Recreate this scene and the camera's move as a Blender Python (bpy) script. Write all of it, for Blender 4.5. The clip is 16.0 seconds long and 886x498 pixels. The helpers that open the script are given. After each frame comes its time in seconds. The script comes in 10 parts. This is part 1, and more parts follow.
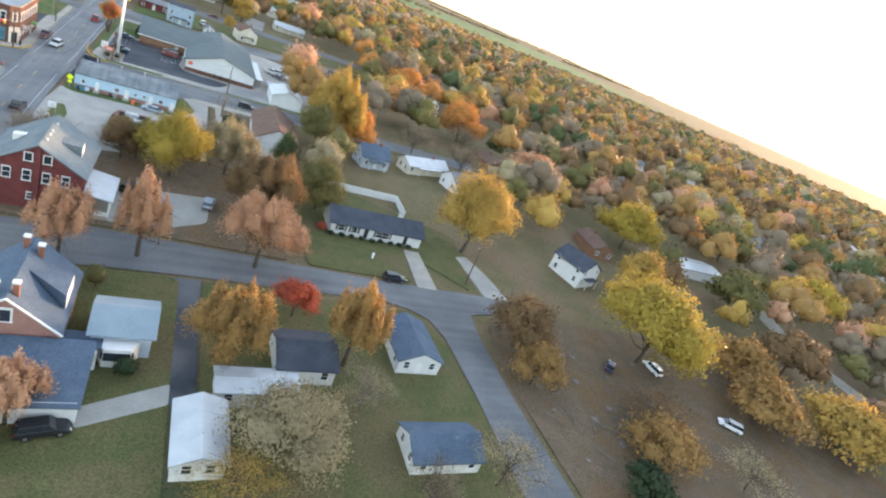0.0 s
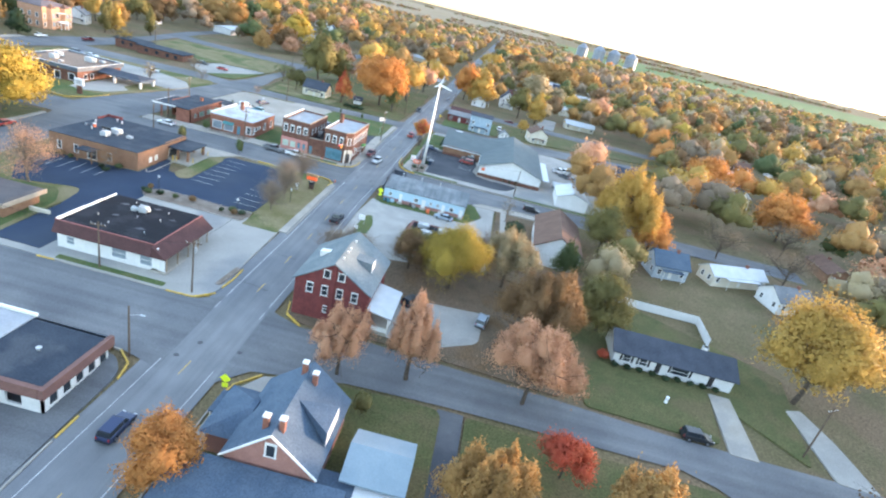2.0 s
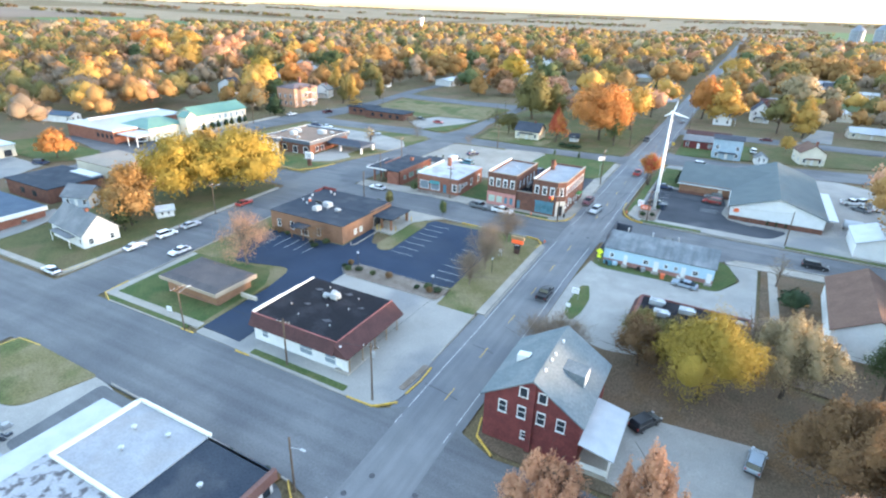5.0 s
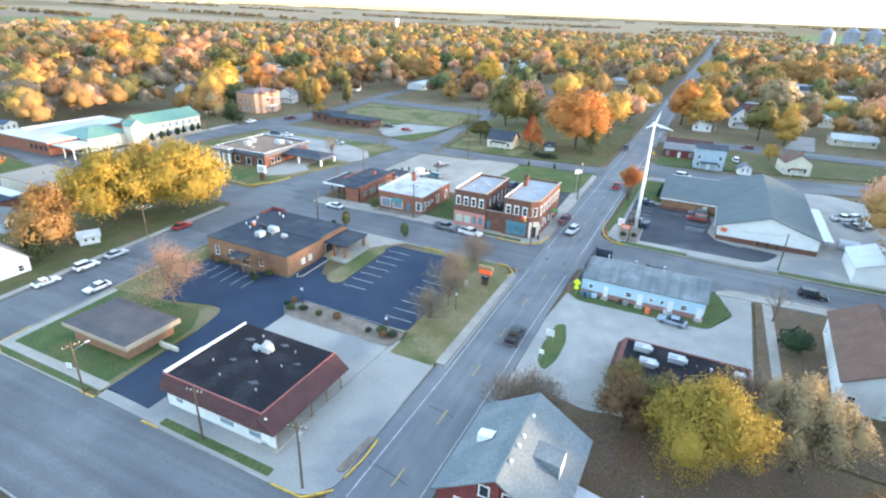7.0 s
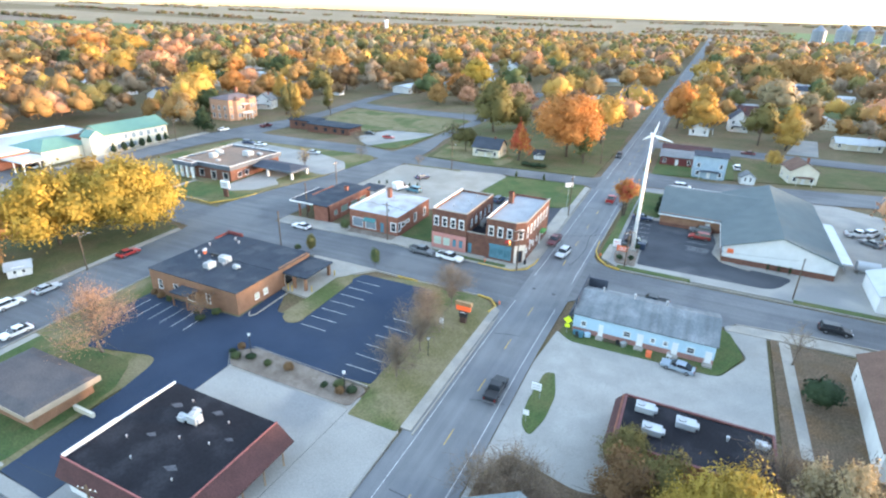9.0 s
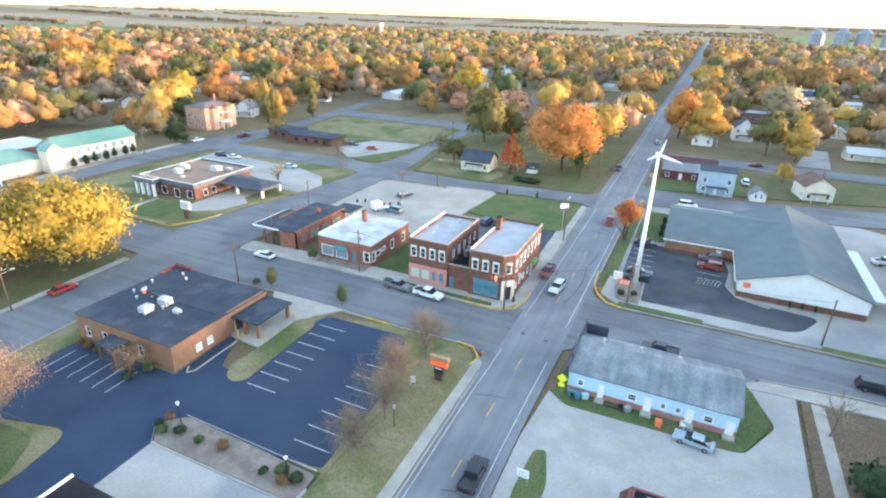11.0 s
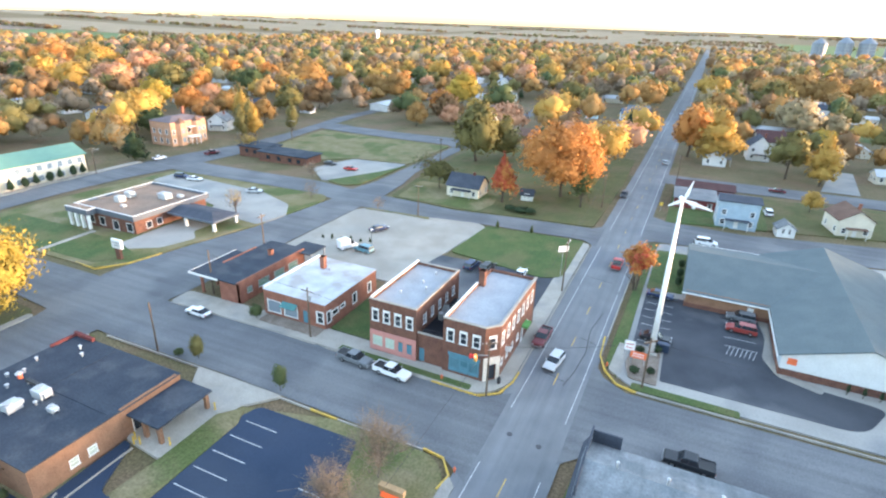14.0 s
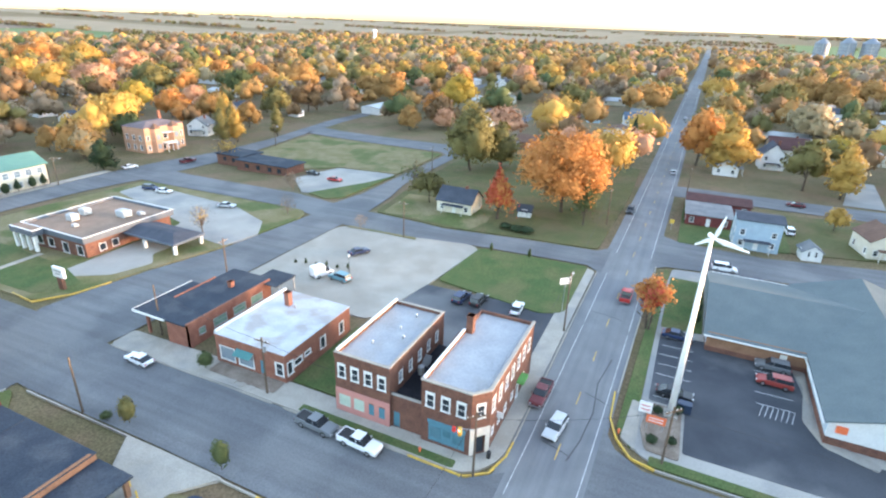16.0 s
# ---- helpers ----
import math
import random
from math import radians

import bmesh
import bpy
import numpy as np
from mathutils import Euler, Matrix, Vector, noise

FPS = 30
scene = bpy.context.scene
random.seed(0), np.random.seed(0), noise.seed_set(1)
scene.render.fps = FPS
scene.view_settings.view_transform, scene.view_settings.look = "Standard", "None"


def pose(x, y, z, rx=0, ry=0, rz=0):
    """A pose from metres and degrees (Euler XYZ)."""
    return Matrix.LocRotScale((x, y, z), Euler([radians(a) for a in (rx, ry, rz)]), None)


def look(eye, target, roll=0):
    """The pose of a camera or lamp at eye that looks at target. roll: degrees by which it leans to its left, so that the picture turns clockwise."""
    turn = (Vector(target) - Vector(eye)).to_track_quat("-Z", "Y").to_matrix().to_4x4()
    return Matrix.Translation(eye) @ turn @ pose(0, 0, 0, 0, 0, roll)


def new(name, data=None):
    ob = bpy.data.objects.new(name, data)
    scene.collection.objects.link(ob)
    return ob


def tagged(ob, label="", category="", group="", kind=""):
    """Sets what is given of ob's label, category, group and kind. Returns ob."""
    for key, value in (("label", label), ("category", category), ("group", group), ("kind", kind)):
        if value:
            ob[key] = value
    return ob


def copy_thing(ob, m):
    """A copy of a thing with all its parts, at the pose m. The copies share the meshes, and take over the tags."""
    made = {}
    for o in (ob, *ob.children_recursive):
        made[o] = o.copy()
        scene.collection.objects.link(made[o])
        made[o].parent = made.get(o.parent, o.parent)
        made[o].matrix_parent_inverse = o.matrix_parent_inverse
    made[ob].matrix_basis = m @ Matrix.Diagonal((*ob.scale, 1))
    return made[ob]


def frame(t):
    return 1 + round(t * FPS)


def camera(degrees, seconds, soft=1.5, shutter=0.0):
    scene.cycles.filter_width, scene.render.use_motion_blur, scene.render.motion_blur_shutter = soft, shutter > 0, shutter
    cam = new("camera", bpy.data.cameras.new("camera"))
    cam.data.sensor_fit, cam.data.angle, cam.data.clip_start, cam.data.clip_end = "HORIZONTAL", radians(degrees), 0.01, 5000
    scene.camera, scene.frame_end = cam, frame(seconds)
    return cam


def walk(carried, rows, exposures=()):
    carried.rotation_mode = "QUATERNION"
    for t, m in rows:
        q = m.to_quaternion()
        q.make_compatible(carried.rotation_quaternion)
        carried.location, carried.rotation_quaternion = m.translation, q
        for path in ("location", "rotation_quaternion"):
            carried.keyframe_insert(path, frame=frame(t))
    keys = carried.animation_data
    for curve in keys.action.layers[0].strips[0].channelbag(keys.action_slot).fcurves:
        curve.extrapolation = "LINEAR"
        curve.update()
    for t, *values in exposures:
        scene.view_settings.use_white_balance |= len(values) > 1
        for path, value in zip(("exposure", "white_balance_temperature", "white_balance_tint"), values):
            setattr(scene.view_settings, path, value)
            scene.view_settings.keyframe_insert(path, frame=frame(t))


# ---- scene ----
cam = camera(78.2, 16.0, 2.2)

PATH = [
    (0, (28.335, -0.06, 48.689), (29.382, 1.685, 47.853), 23.5),
    (0.5, (29.053, 4.149, 48.694), (29.723, 6.066, 47.845), 19.5),
    (1, (29.726, 8.386, 48.704), (30.1, 10.375, 47.842), 16.6),
    (1.5, (30.234, 12.638, 48.725), (30.384, 14.654, 47.858), 14.9),
    (2, (30.462, 16.837, 48.744), (30.403, 18.855, 47.87), 13.9),
    (2.5, (30.378, 20.932, 48.763), (30.124, 22.935, 47.89), 13.6),
    (3, (29.995, 24.95, 48.775), (29.509, 26.907, 47.896), 10.1),
    (3.5, (29.382, 28.894, 48.783), (28.474, 30.688, 47.892), 2.1),
    (4, (28.613, 32.758, 48.791), (27.663, 34.532, 47.902), 1.6),
    (6.5, (24.359, 51.863, 48.914), (23.484, 53.679, 48.034), 2.2),
    (7, (23.569, 55.599, 48.915), (22.708, 57.422, 48.035), 2.1),
    (7.5, (22.843, 59.256, 48.908), (21.99, 61.084, 48.029), 2.1),
    (8, (22.156, 62.863, 48.895), (21.308, 64.691, 48.014), 2.0),
    (8.5, (21.484, 66.495, 48.88), (20.638, 68.326, 48.002), 1.9),
    (9, (20.793, 70.199, 48.87), (19.952, 72.032, 47.993), 1.7),
    (11.5, (16.849, 89.498, 48.977), (16.015, 91.342, 48.114), 1.7),
    (12, (15.999, 93.324, 48.996), (15.165, 95.17, 48.137), 1.8),
    (12.5, (15.093, 97.1, 49.017), (14.254, 98.945, 48.162), 1.8),
    (13, (14.155, 100.813, 49.036), (13.314, 102.66, 48.186), 1.8),
    (13.5, (13.207, 104.48, 49.055), (12.372, 106.33, 48.206), 1.9),
    (14, (12.251, 108.121, 49.072), (11.416, 109.973, 48.228), 1.9),
    (14.5, (11.273, 111.767, 49.086), (10.437, 113.618, 48.242), 1.9),
    (15, (10.268, 115.435, 49.088), (9.437, 117.289, 48.242), 2.1),
    (15.5, (9.23, 119.11, 49.088), (8.402, 120.964, 48.24), 2.1),
    (16, (8.167, 122.776, 49.092), (7.336, 124.63, 48.246), 2.0),
]
walk(cam, [(t, look(eye, target, roll)) for t, eye, target, roll in PATH], [(0, 3.8, 7300, 12), (1.2, 4.04, 6650, 10), (2.4, 4.07, 6300, 8), (4.5, 4.06, 6180, 7), (8, 4.05, 6330, 7.5), (16, 4.04, 6500, 9)])

# ---- terrain heights ----
GY = [-200, 0, 44, 71.5, 91.3, 116.6, 137.5, 154, 209, 242, 330]
GZ = [-6, -5.6, -4.73, -3.5, -2.3, -1.2, -.44, 0, 1.3, 1.65, 1.7]


def smooth01(a):
    a = max(0.0, min(1.0, a))
    return a * a * (3 - 2 * a)


def gz(x, y):
    """Height of the ground."""
    return float(np.interp(y, GY, GZ)) + max(-3.0, 0.03 * min(0, x + 45)) + 42 * smooth01((math.hypot(x, y - 150) - 1200) / 3200)


def rc(y):
    """Centre line of the main road."""
    return float(np.interp(y, [30, 74, 86, 119, 143, 176, 209, 260, 330, 560, 1200, 1800], [-3.2, -1.8, -1.3, -.6, -.55, .3, .7, 1.1, 1.5, 1.4, 2.5, 3.4]))


# ---- world and sun ----
SUN_AZ, SUN_EL = 70.0, 3.6          # degrees clockwise from +y; above the horizon
world = bpy.data.worlds.new("evening_sky")
scene.world = world
world.use_nodes = True
wn, wl = world.node_tree.nodes, world.node_tree.links
sky = wn.new("ShaderNodeTexSky")
sky.sky_type = 'NISHITA'
sky.sun_disc = False
sky.sun_elevation, sky.sun_rotation = radians(SUN_EL), radians(SUN_AZ)
sky.air_density, sky.dust_density, sky.ozone_density = 1.0, 0.8, 2.5
wn["Background"].inputs["Strength"].default_value = 0.15
hazy = wn.new("ShaderNodeHueSaturation")
hazy.inputs["Saturation"].default_value = 0.66
wl.new(sky.outputs["Color"], hazy.inputs["Color"])
wl.new(hazy.outputs["Color"], wn["Background"].inputs["Color"])

sun_data = bpy.data.lights.new("sun", 'SUN')
sun_data.energy, sun_data.angle, sun_data.color = 1.15, radians(6.0), (1.0, 0.64, 0.38)
sun = new("sun", sun_data)
sa, se = radians(SUN_AZ), radians(SUN_EL)
sun.matrix_world = look((0, 0, 60), (-math.sin(sa) * math.cos(se), -math.cos(sa) * math.cos(se), 60 - math.sin(se)))

# ---- materials ----
MATS = {}


def mat(name, c1, c2=None, scale=0.4, rough=0.85, metal=0.0, bump=0.0, bscale=6.0, fine=0.12, fscale=9.0, stain=None, sscale=0.12, samt=0.5, tint=0.0, streak=0.0, along=(0.9, 0.012, 1)):
    """A surface whose colour wanders between c1 and c2, with fine grain, optional stains and relief."""
    if name in MATS:
        return MATS[name]
    m = bpy.data.materials.new(name)
    m.use_nodes = True
    n, l = m.node_tree.nodes, m.node_tree.links
    b = n["Principled BSDF"]
    b.inputs["Roughness"].default_value, b.inputs["Metallic"].default_value = rough, metal
    if rough > .84:
        b.inputs["Specular IOR Level"].default_value = 0.15
    c2 = c2 or tuple(v * 0.8 for v in c1)
    g = n.new("ShaderNodeNewGeometry")
    t1 = n.new("ShaderNodeTexNoise")
    t1.inputs["Scale"].default_value, t1.inputs["Detail"].default_value = scale, 5
    l.new(g.outputs["Position"], t1.inputs["Vector"])
    r = n.new("ShaderNodeMapRange")
    r.inputs[1].default_value, r.inputs[2].default_value = 0.35, 0.65
    l.new(t1.outputs["Fac"], r.inputs[0])
    mx = n.new("ShaderNodeMix")
    mx.data_type = 'RGBA'
    mx.inputs[6].default_value, mx.inputs[7].default_value = (*c1, 1), (*c2, 1)
    l.new(r.outputs[0], mx.inputs[0])
    out = mx.outputs[2]
    if stain:
        t3 = n.new("ShaderNodeTexNoise")
        t3.inputs["Scale"].default_value, t3.inputs["Detail"].default_value = sscale, 8
        l.new(g.outputs["Position"], t3.inputs["Vector"])
        r3 = n.new("ShaderNodeMapRange")
        r3.inputs[1].default_value, r3.inputs[2].default_value, r3.inputs[4].default_value = 0.5, 0.62, samt
        l.new(t3.outputs["Fac"], r3.inputs[0])
        m3 = n.new("ShaderNodeMix")
        m3.data_type = 'RGBA'
        m3.inputs[7].default_value = (*stain, 1)
        l.new(r3.outputs[0], m3.inputs[0])
        l.new(out, m3.inputs[6])
        out = m3.outputs[2]
    t2 = n.new("ShaderNodeTexNoise")
    t2.inputs["Scale"].default_value, t2.inputs["Detail"].default_value = fscale, 3
    l.new(g.outputs["Position"], t2.inputs["Vector"])
    h = n.new("ShaderNodeHueSaturation")
    r2 = n.new("ShaderNodeMapRange")
    r2.inputs[1].default_value, r2.inputs[2].default_value = 0.25, 0.75
    r2.inputs[3].default_value, r2.inputs[4].default_value = 1 - 2 * fine, 1 + 2 * fine
    l.new(t2.outputs["Fac"], r2.inputs[0])
    val = r2.outputs[0]
    if tint:
        oi = n.new("ShaderNodeObjectInfo")
        r4 = n.new("ShaderNodeMapRange")
        r4.inputs[3].default_value, r4.inputs[4].default_value = 1 - tint, 1 + tint
        l.new(oi.outputs["Random"], r4.inputs[0])
        mul = n.new("ShaderNodeMath")
        mul.operation = 'MULTIPLY'
        l.new(val, mul.inputs[0])
        l.new(r4.outputs[0], mul.inputs[1])
        val = mul.outputs[0]
    if streak:
        # long worn tracks that run with the traffic
        vm = n.new("ShaderNodeVectorMath")
        vm.operation = 'MULTIPLY'
        vm.inputs[1].default_value = along
        l.new(g.outputs["Position"], vm.inputs[0])
        t5 = n.new("ShaderNodeTexNoise")
        t5.inputs["Scale"].default_value, t5.inputs["Detail"].default_value = 1.0, 4
        l.new(vm.outputs[0], t5.inputs["Vector"])
        r5 = n.new("ShaderNodeMapRange")
        r5.inputs[1].default_value, r5.inputs[2].default_value = 0.35, 0.65
        r5.inputs[3].default_value, r5.inputs[4].default_value = 1 - streak, 1 + streak
        l.new(t5.outputs["Fac"], r5.inputs[0])
        mul5 = n.new("ShaderNodeMath")
        mul5.operation = 'MULTIPLY'
        l.new(val, mul5.inputs[0])
        l.new(r5.outputs[0], mul5.inputs[1])
        val = mul5.outputs[0]
    l.new(val, h.inputs["Value"])
    l.new(out, h.inputs["Color"])
    l.new(h.outputs[0], b.inputs["Base Color"])
    if bump:
        bp = n.new("ShaderNodeBump")
        bp.inputs["Strength"].default_value, bp.inputs["Distance"].default_value = 0.6, bump
        t4 = n.new("ShaderNodeTexNoise")
        t4.inputs["Scale"].default_value = bscale
        l.new(g.outputs["Position"], t4.inputs["Vector"])
        l.new(t4.outputs["Fac"], bp.inputs["Height"])
        l.new(bp.outputs[0], b.inputs["Normal"])
    MATS[name] = m
    return m


def leafmat(name, a, b_, c, through_amt=0.3):
    """Leaves: each one takes its own colour between a, b_ and c, and lets some light through."""
    if name in MATS:
        return MATS[name]
    m = bpy.data.materials.new(name)
    m.use_nodes = True
    n, l = m.node_tree.nodes, m.node_tree.links
    p = n["Principled BSDF"]
    p.inputs["Roughness"].default_value = 0.75
    p.inputs["Specular IOR Level"].default_value = 0.2
    g = n.new("ShaderNodeNewGeometry")
    cr = n.new("ShaderNodeValToRGB")
    e = cr.color_ramp.elements
    e[0].color, e[1].color = (*a, 1), (*c, 1)
    mid = e.new(0.5)
    mid.color = (*b_, 1)
    t = n.new("ShaderNodeTexNoise")
    t.inputs["Scale"].default_value, t.inputs["Detail"].default_value = 0.35, 2
    l.new(g.outputs["Position"], t.inputs["Vector"])
    mp = n.new("ShaderNodeMapRange")
    mp.inputs[1].default_value, mp.inputs[2].default_value = 0.3, 0.7
    l.new(t.outputs["Fac"], mp.inputs[0])
    wide = n.new("ShaderNodeTexNoise")
    wide.inputs["Scale"].default_value, wide.inputs["Detail"].default_value = 0.07, 1
    l.new(g.outputs["Position"], wide.inputs["Vector"])
    mw = n.new("ShaderNodeMapRange")
    mw.inputs[1].default_value, mw.inputs[2].default_value, mw.inputs[4].default_value = 0.3, 0.7, 0.34
    l.new(wide.outputs["Fac"], mw.inputs[0])
    av = n.new("ShaderNodeMath")
    av.operation = 'MULTIPLY_ADD'
    av.inputs[1].default_value = 0.34
    l.new(g.outputs["Random Per Island"], av.inputs[0])
    hm = n.new("ShaderNodeMath")
    hm.operation = 'MULTIPLY_ADD'
    hm.inputs[1].default_value = 0.32
    l.new(mp.outputs[0], hm.inputs[0])
    l.new(mw.outputs[0], hm.inputs[2])
    l.new(hm.outputs[0], av.inputs[2])
    l.new(av.outputs[0], cr.inputs[0])
    l.new(cr.outputs[0], p.inputs["Base Color"])
    tr = n.new("ShaderNodeBsdfTranslucent")
    l.new(cr.outputs[0], tr.inputs["Color"])
    ms = n.new("ShaderNodeMixShader")
    ms.inputs[0].default_value = through_amt
    l.new(p.outputs[0], ms.inputs[1])
    l.new(tr.outputs[0], ms.inputs[2])
    l.new(ms.outputs[0], n["Material Output"].inputs[0])
    MATS[name] = m
    return m


def plain(name, c, rough=0.5, metal=0.0, emit=0.0):
    if name in MATS:
        return MATS[name]
    m = bpy.data.materials.new(name)
    m.use_nodes = True
    b = m.node_tree.nodes["Principled BSDF"]
    b.inputs["Base Color"].default_value = (*c, 1)
    b.inputs["Roughness"].default_value, b.inputs["Metallic"].default_value = rough, metal
    if emit:
        b.inputs["Emission Color"].default_value = (*c, 1)
        b.inputs["Emission Strength"].default_value = emit
    MATS[name] = m
    return m


GRASS = mat("grass", (.115, .1, .05), (.155, .12, .068), .12, .95, bump=.05, bscale=4, fine=.2, fscale=3, stain=(.165, .115, .072), sscale=.05, samt=.85)
LAWN = mat("lawn", (.062, .098, .034), (.09, .112, .042), .3, .95, bump=.05, bscale=5, fine=.18, fscale=4, stain=(.16, .13, .065), sscale=.1, samt=.45)
OLIVELAWN = mat("olive_lawn", (.082, .09, .036), (.112, .105, .046), .25, .95, bump=.05, bscale=5, fine=.2, fscale=4, stain=(.14, .105, .058), sscale=.12, samt=.6)
DRYLAWN = mat("dry_lawn", (.15, .135, .06), (.21, .175, .10), .2, .95, bump=.05, fine=.15, fscale=3, stain=(.07, .1, .03), sscale=.08, samt=.8)
LEAFLITTER = mat("leaf_litter", (.15, .105, .07), (.115, .09, .06), .3, .95, bump=.05, fine=.22, fscale=4, stain=(.16, .09, .04), sscale=.15, samt=.5)
ROADM = mat("worn_asphalt", (.165, .17, .176), (.195, .2, .204), .25, .9, bump=.01, bscale=25, fine=.07, fscale=14, stain=(.15, .157, .17), sscale=.07, samt=.8, streak=.09)
ROADS = mat("street_asphalt", (.118, .122, .13), (.15, .154, .158), .1, .9, bump=.01, bscale=25, fine=.09, fscale=5, stain=(.168, .171, .174), sscale=.05, samt=.8, streak=.1, along=(.02, .7, 1))
DARKLOT = mat("new_asphalt", (.029, .044, .074), (.036, .052, .085), .15, .9, bump=.01, bscale=25, fine=.08, fscale=10, stain=(.05, .062, .084), sscale=.04, samt=.5)
GREYLOT = mat("grey_lot_asphalt", (.045, .05, .06), (.075, .08, .09), .12, .85, bump=.01, fine=.08, fscale=10, stain=(.2, .2, .2), sscale=.05, samt=.55)
CONC = mat("concrete", (.31, .285, .245), (.365, .338, .295), .4, .9, bump=.01, fine=.08, fscale=6, stain=(.24, .235, .225), sscale=.15, samt=.6)
CONCLOT = mat("concrete_lot", (.29, .278, .255), (.338, .324, .298), .15, .9, bump=.01, fine=.07, fscale=5, stain=(.205, .21, .215), sscale=.07, samt=.7)
GRAVEL = mat("gravel", (.295, .285, .262), (.35, .338, .312), .3, .95, bump=.03, bscale=12, fine=.12, fscale=8, stain=(.27, .265, .25), sscale=.07, samt=.6)
TANGRAVEL = mat("tan_gravel", (.285, .262, .225), (.345, .32, .28), .2, .95, bump=.03, bscale=12, fine=.1, fscale=8, stain=(.27, .25, .22), sscale=.06, samt=.6)
MULCH = mat("mulch", (.17, .135, .108), (.24, .2, .165), .6, .95, bump=.05, fine=.2, fscale=8)
WHITELINE = mat("white_line_paint", (.5, .5, .49), (.32, .32, .32), 1.5, .8, fine=.15, fscale=5)
YELLOWLINE = mat("yellow_line_paint", (.55, .36, .1), (.4, .27, .1), 1.5, .8, fine=.15, fscale=5)
KERBYELLOW = mat("yellow_kerb_paint", (.62, .4, .06), (.45, .3, .08), 1.2, .8, fine=.15, fscale=5)
BRICKBROWN = mat("brown_brick", (.17, .085, .06), (.125, .062, .048), .8, .9, bump=.01, bscale=14, fine=.18, fscale=7)
# orange brick made paler: sunlight on the mansion put into the colour
BRICKSUNLIT = mat("sunlit_orange_brick", (.5, .3, .2), (.42, .24, .155), .5, .85, fine=.1, fscale=5)
BRICKORANGE = mat("orange_brick", (.265, .118, .082), (.21, .09, .064), .8, .9, bump=.01, bscale=14, fine=.15, fscale=7)
BRICKTAN = mat("tan_brick", (.26, .145, .09), (.22, .12, .075), .8, .9, bump=.01, bscale=14, fine=.12, fscale=7)
BRICKRED = mat("red_brick", (.17, .05, .047), (.13, .04, .039), .8, .9, bump=.01, bscale=14, fine=.15, fscale=7)
WHITEWALL = mat("white_siding", (.66, .66, .65), (.6, .6, .59), .6, .7, fine=.04, fscale=6)
BLUEWALL = mat("pale_blue_siding", (.42, .58, .68), (.38, .53, .63), .6, .7, fine=.04, fscale=6)
SLATEWALL = mat("faded_blue_siding", (.31, .4, .47), (.27, .35, .42), .6, .7, fine=.04, fscale=6)
GREYWALL = mat("grey_siding", (.4, .45, .5), (.36, .41, .46), .6, .7, fine=.04, fscale=6)
CREAMWALL = mat("cream_siding", (.62, .57, .46), (.55, .5, .4), .6, .7, fine=.04, fscale=6)
TRIM = mat("white_trim", (.72, .72, .7), (.66, .66, .64), 1, .6, fine=.03)
BLACKROOF = mat("black_roof_membrane", (.013, .013, .017), (.019, .019, .024), .25, .9, fine=.12, fscale=4, stain=(.034, .034, .04), sscale=.25, samt=.5)
DARKROOF = mat("dark_roof_membrane", (.032, .041, .057), (.044, .054, .07), .25, .9, fine=.1, fscale=4, stain=(.085, .09, .1), sscale=.2, samt=.5)
WHITEROOF = mat("white_roof_membrane", (.34, .35, .37), (.29, .3, .32), .35, .85, fine=.06, fscale=4, stain=(.29, .28, .27), sscale=.18, samt=.5)
PATCHROOF = mat("patched_white_roof", (.36, .37, .39), (.3, .31, .33), .3, .85, fine=.06, fscale=4, stain=(.105, .1, .105), sscale=.85, samt=.97)
BROWNROOF = mat("brown_gravel_roof", (.26, .185, .14), (.21, .15, .115), .3, .95, fine=.12, fscale=5)
SHINGLEGREY = mat("grey_shingles", (.145, .155, .165), (.18, .19, .2), .4, .9, bump=.02, bscale=5, fine=.12, fscale=5, stain=(.24, .24, .24), sscale=.2, samt=.4)
SHINGLEDARK = mat("dark_shingles", (.05, .058, .075), (.068, .076, .095), .4, .9, bump=.02, bscale=5, fine=.12, fscale=5)
SHINGLEBLUE = mat("blue_grey_shingles", (.068, .098, .14), (.09, .122, .165), .4, .9, bump=.02, bscale=5, fine=.12, fscale=5)
SHINGLEGREEN = mat("grey_green_roof", (.105, .128, .135), (.122, .145, .15), .3, .9, bump=.02, bscale=5, fine=.06, fscale=5)
SHINGLEBROWN = mat("brown_shingles", (.16, .1, .075), (.13, .08, .062), .4, .9, bump=.02, fine=.12, fscale=5)
MANSARD = mat("maroon_shingles", (.088, .045, .044), (.07, .037, .036), .5, .85, bump=.02, bscale=6, fine=.12, fscale=6)
GREENMETAL = mat("green_metal_roof", (.11, .23, .18), (.095, .2, .165), .4, .5, fine=.05)
METALWHITE = mat("pale_metal_roof", (.46, .485, .5), (.4, .425, .45), .5, .45, metal=.2, fine=.05)
STEEL = mat("galvanised_steel", (.42, .43, .44), (.34, .35, .36), 2, .5, metal=.5, fine=.08)
POLEWOOD = mat("pole_wood", (.13, .095, .07), (.1, .075, .055), 2, .9, fine=.15)
BARK = mat("bark", (.1, .078, .06), (.07, .055, .043), 2, .95, bump=.03, fine=.2)
# bark lightened for bare trees: warm light on twigs put into the colour
LITBARK = mat("warm_lit_twigs", (.21, .165, .13), (.16, .125, .1), 2, .95, fine=.2)
ROOFSLATE = mat("weathered_slate_roof", (.125, .152, .168), (.155, .182, .196), .3, .9, bump=.02, bscale=5, fine=.1, fscale=3, stain=(.2, .222, .23), sscale=.25, samt=.5)
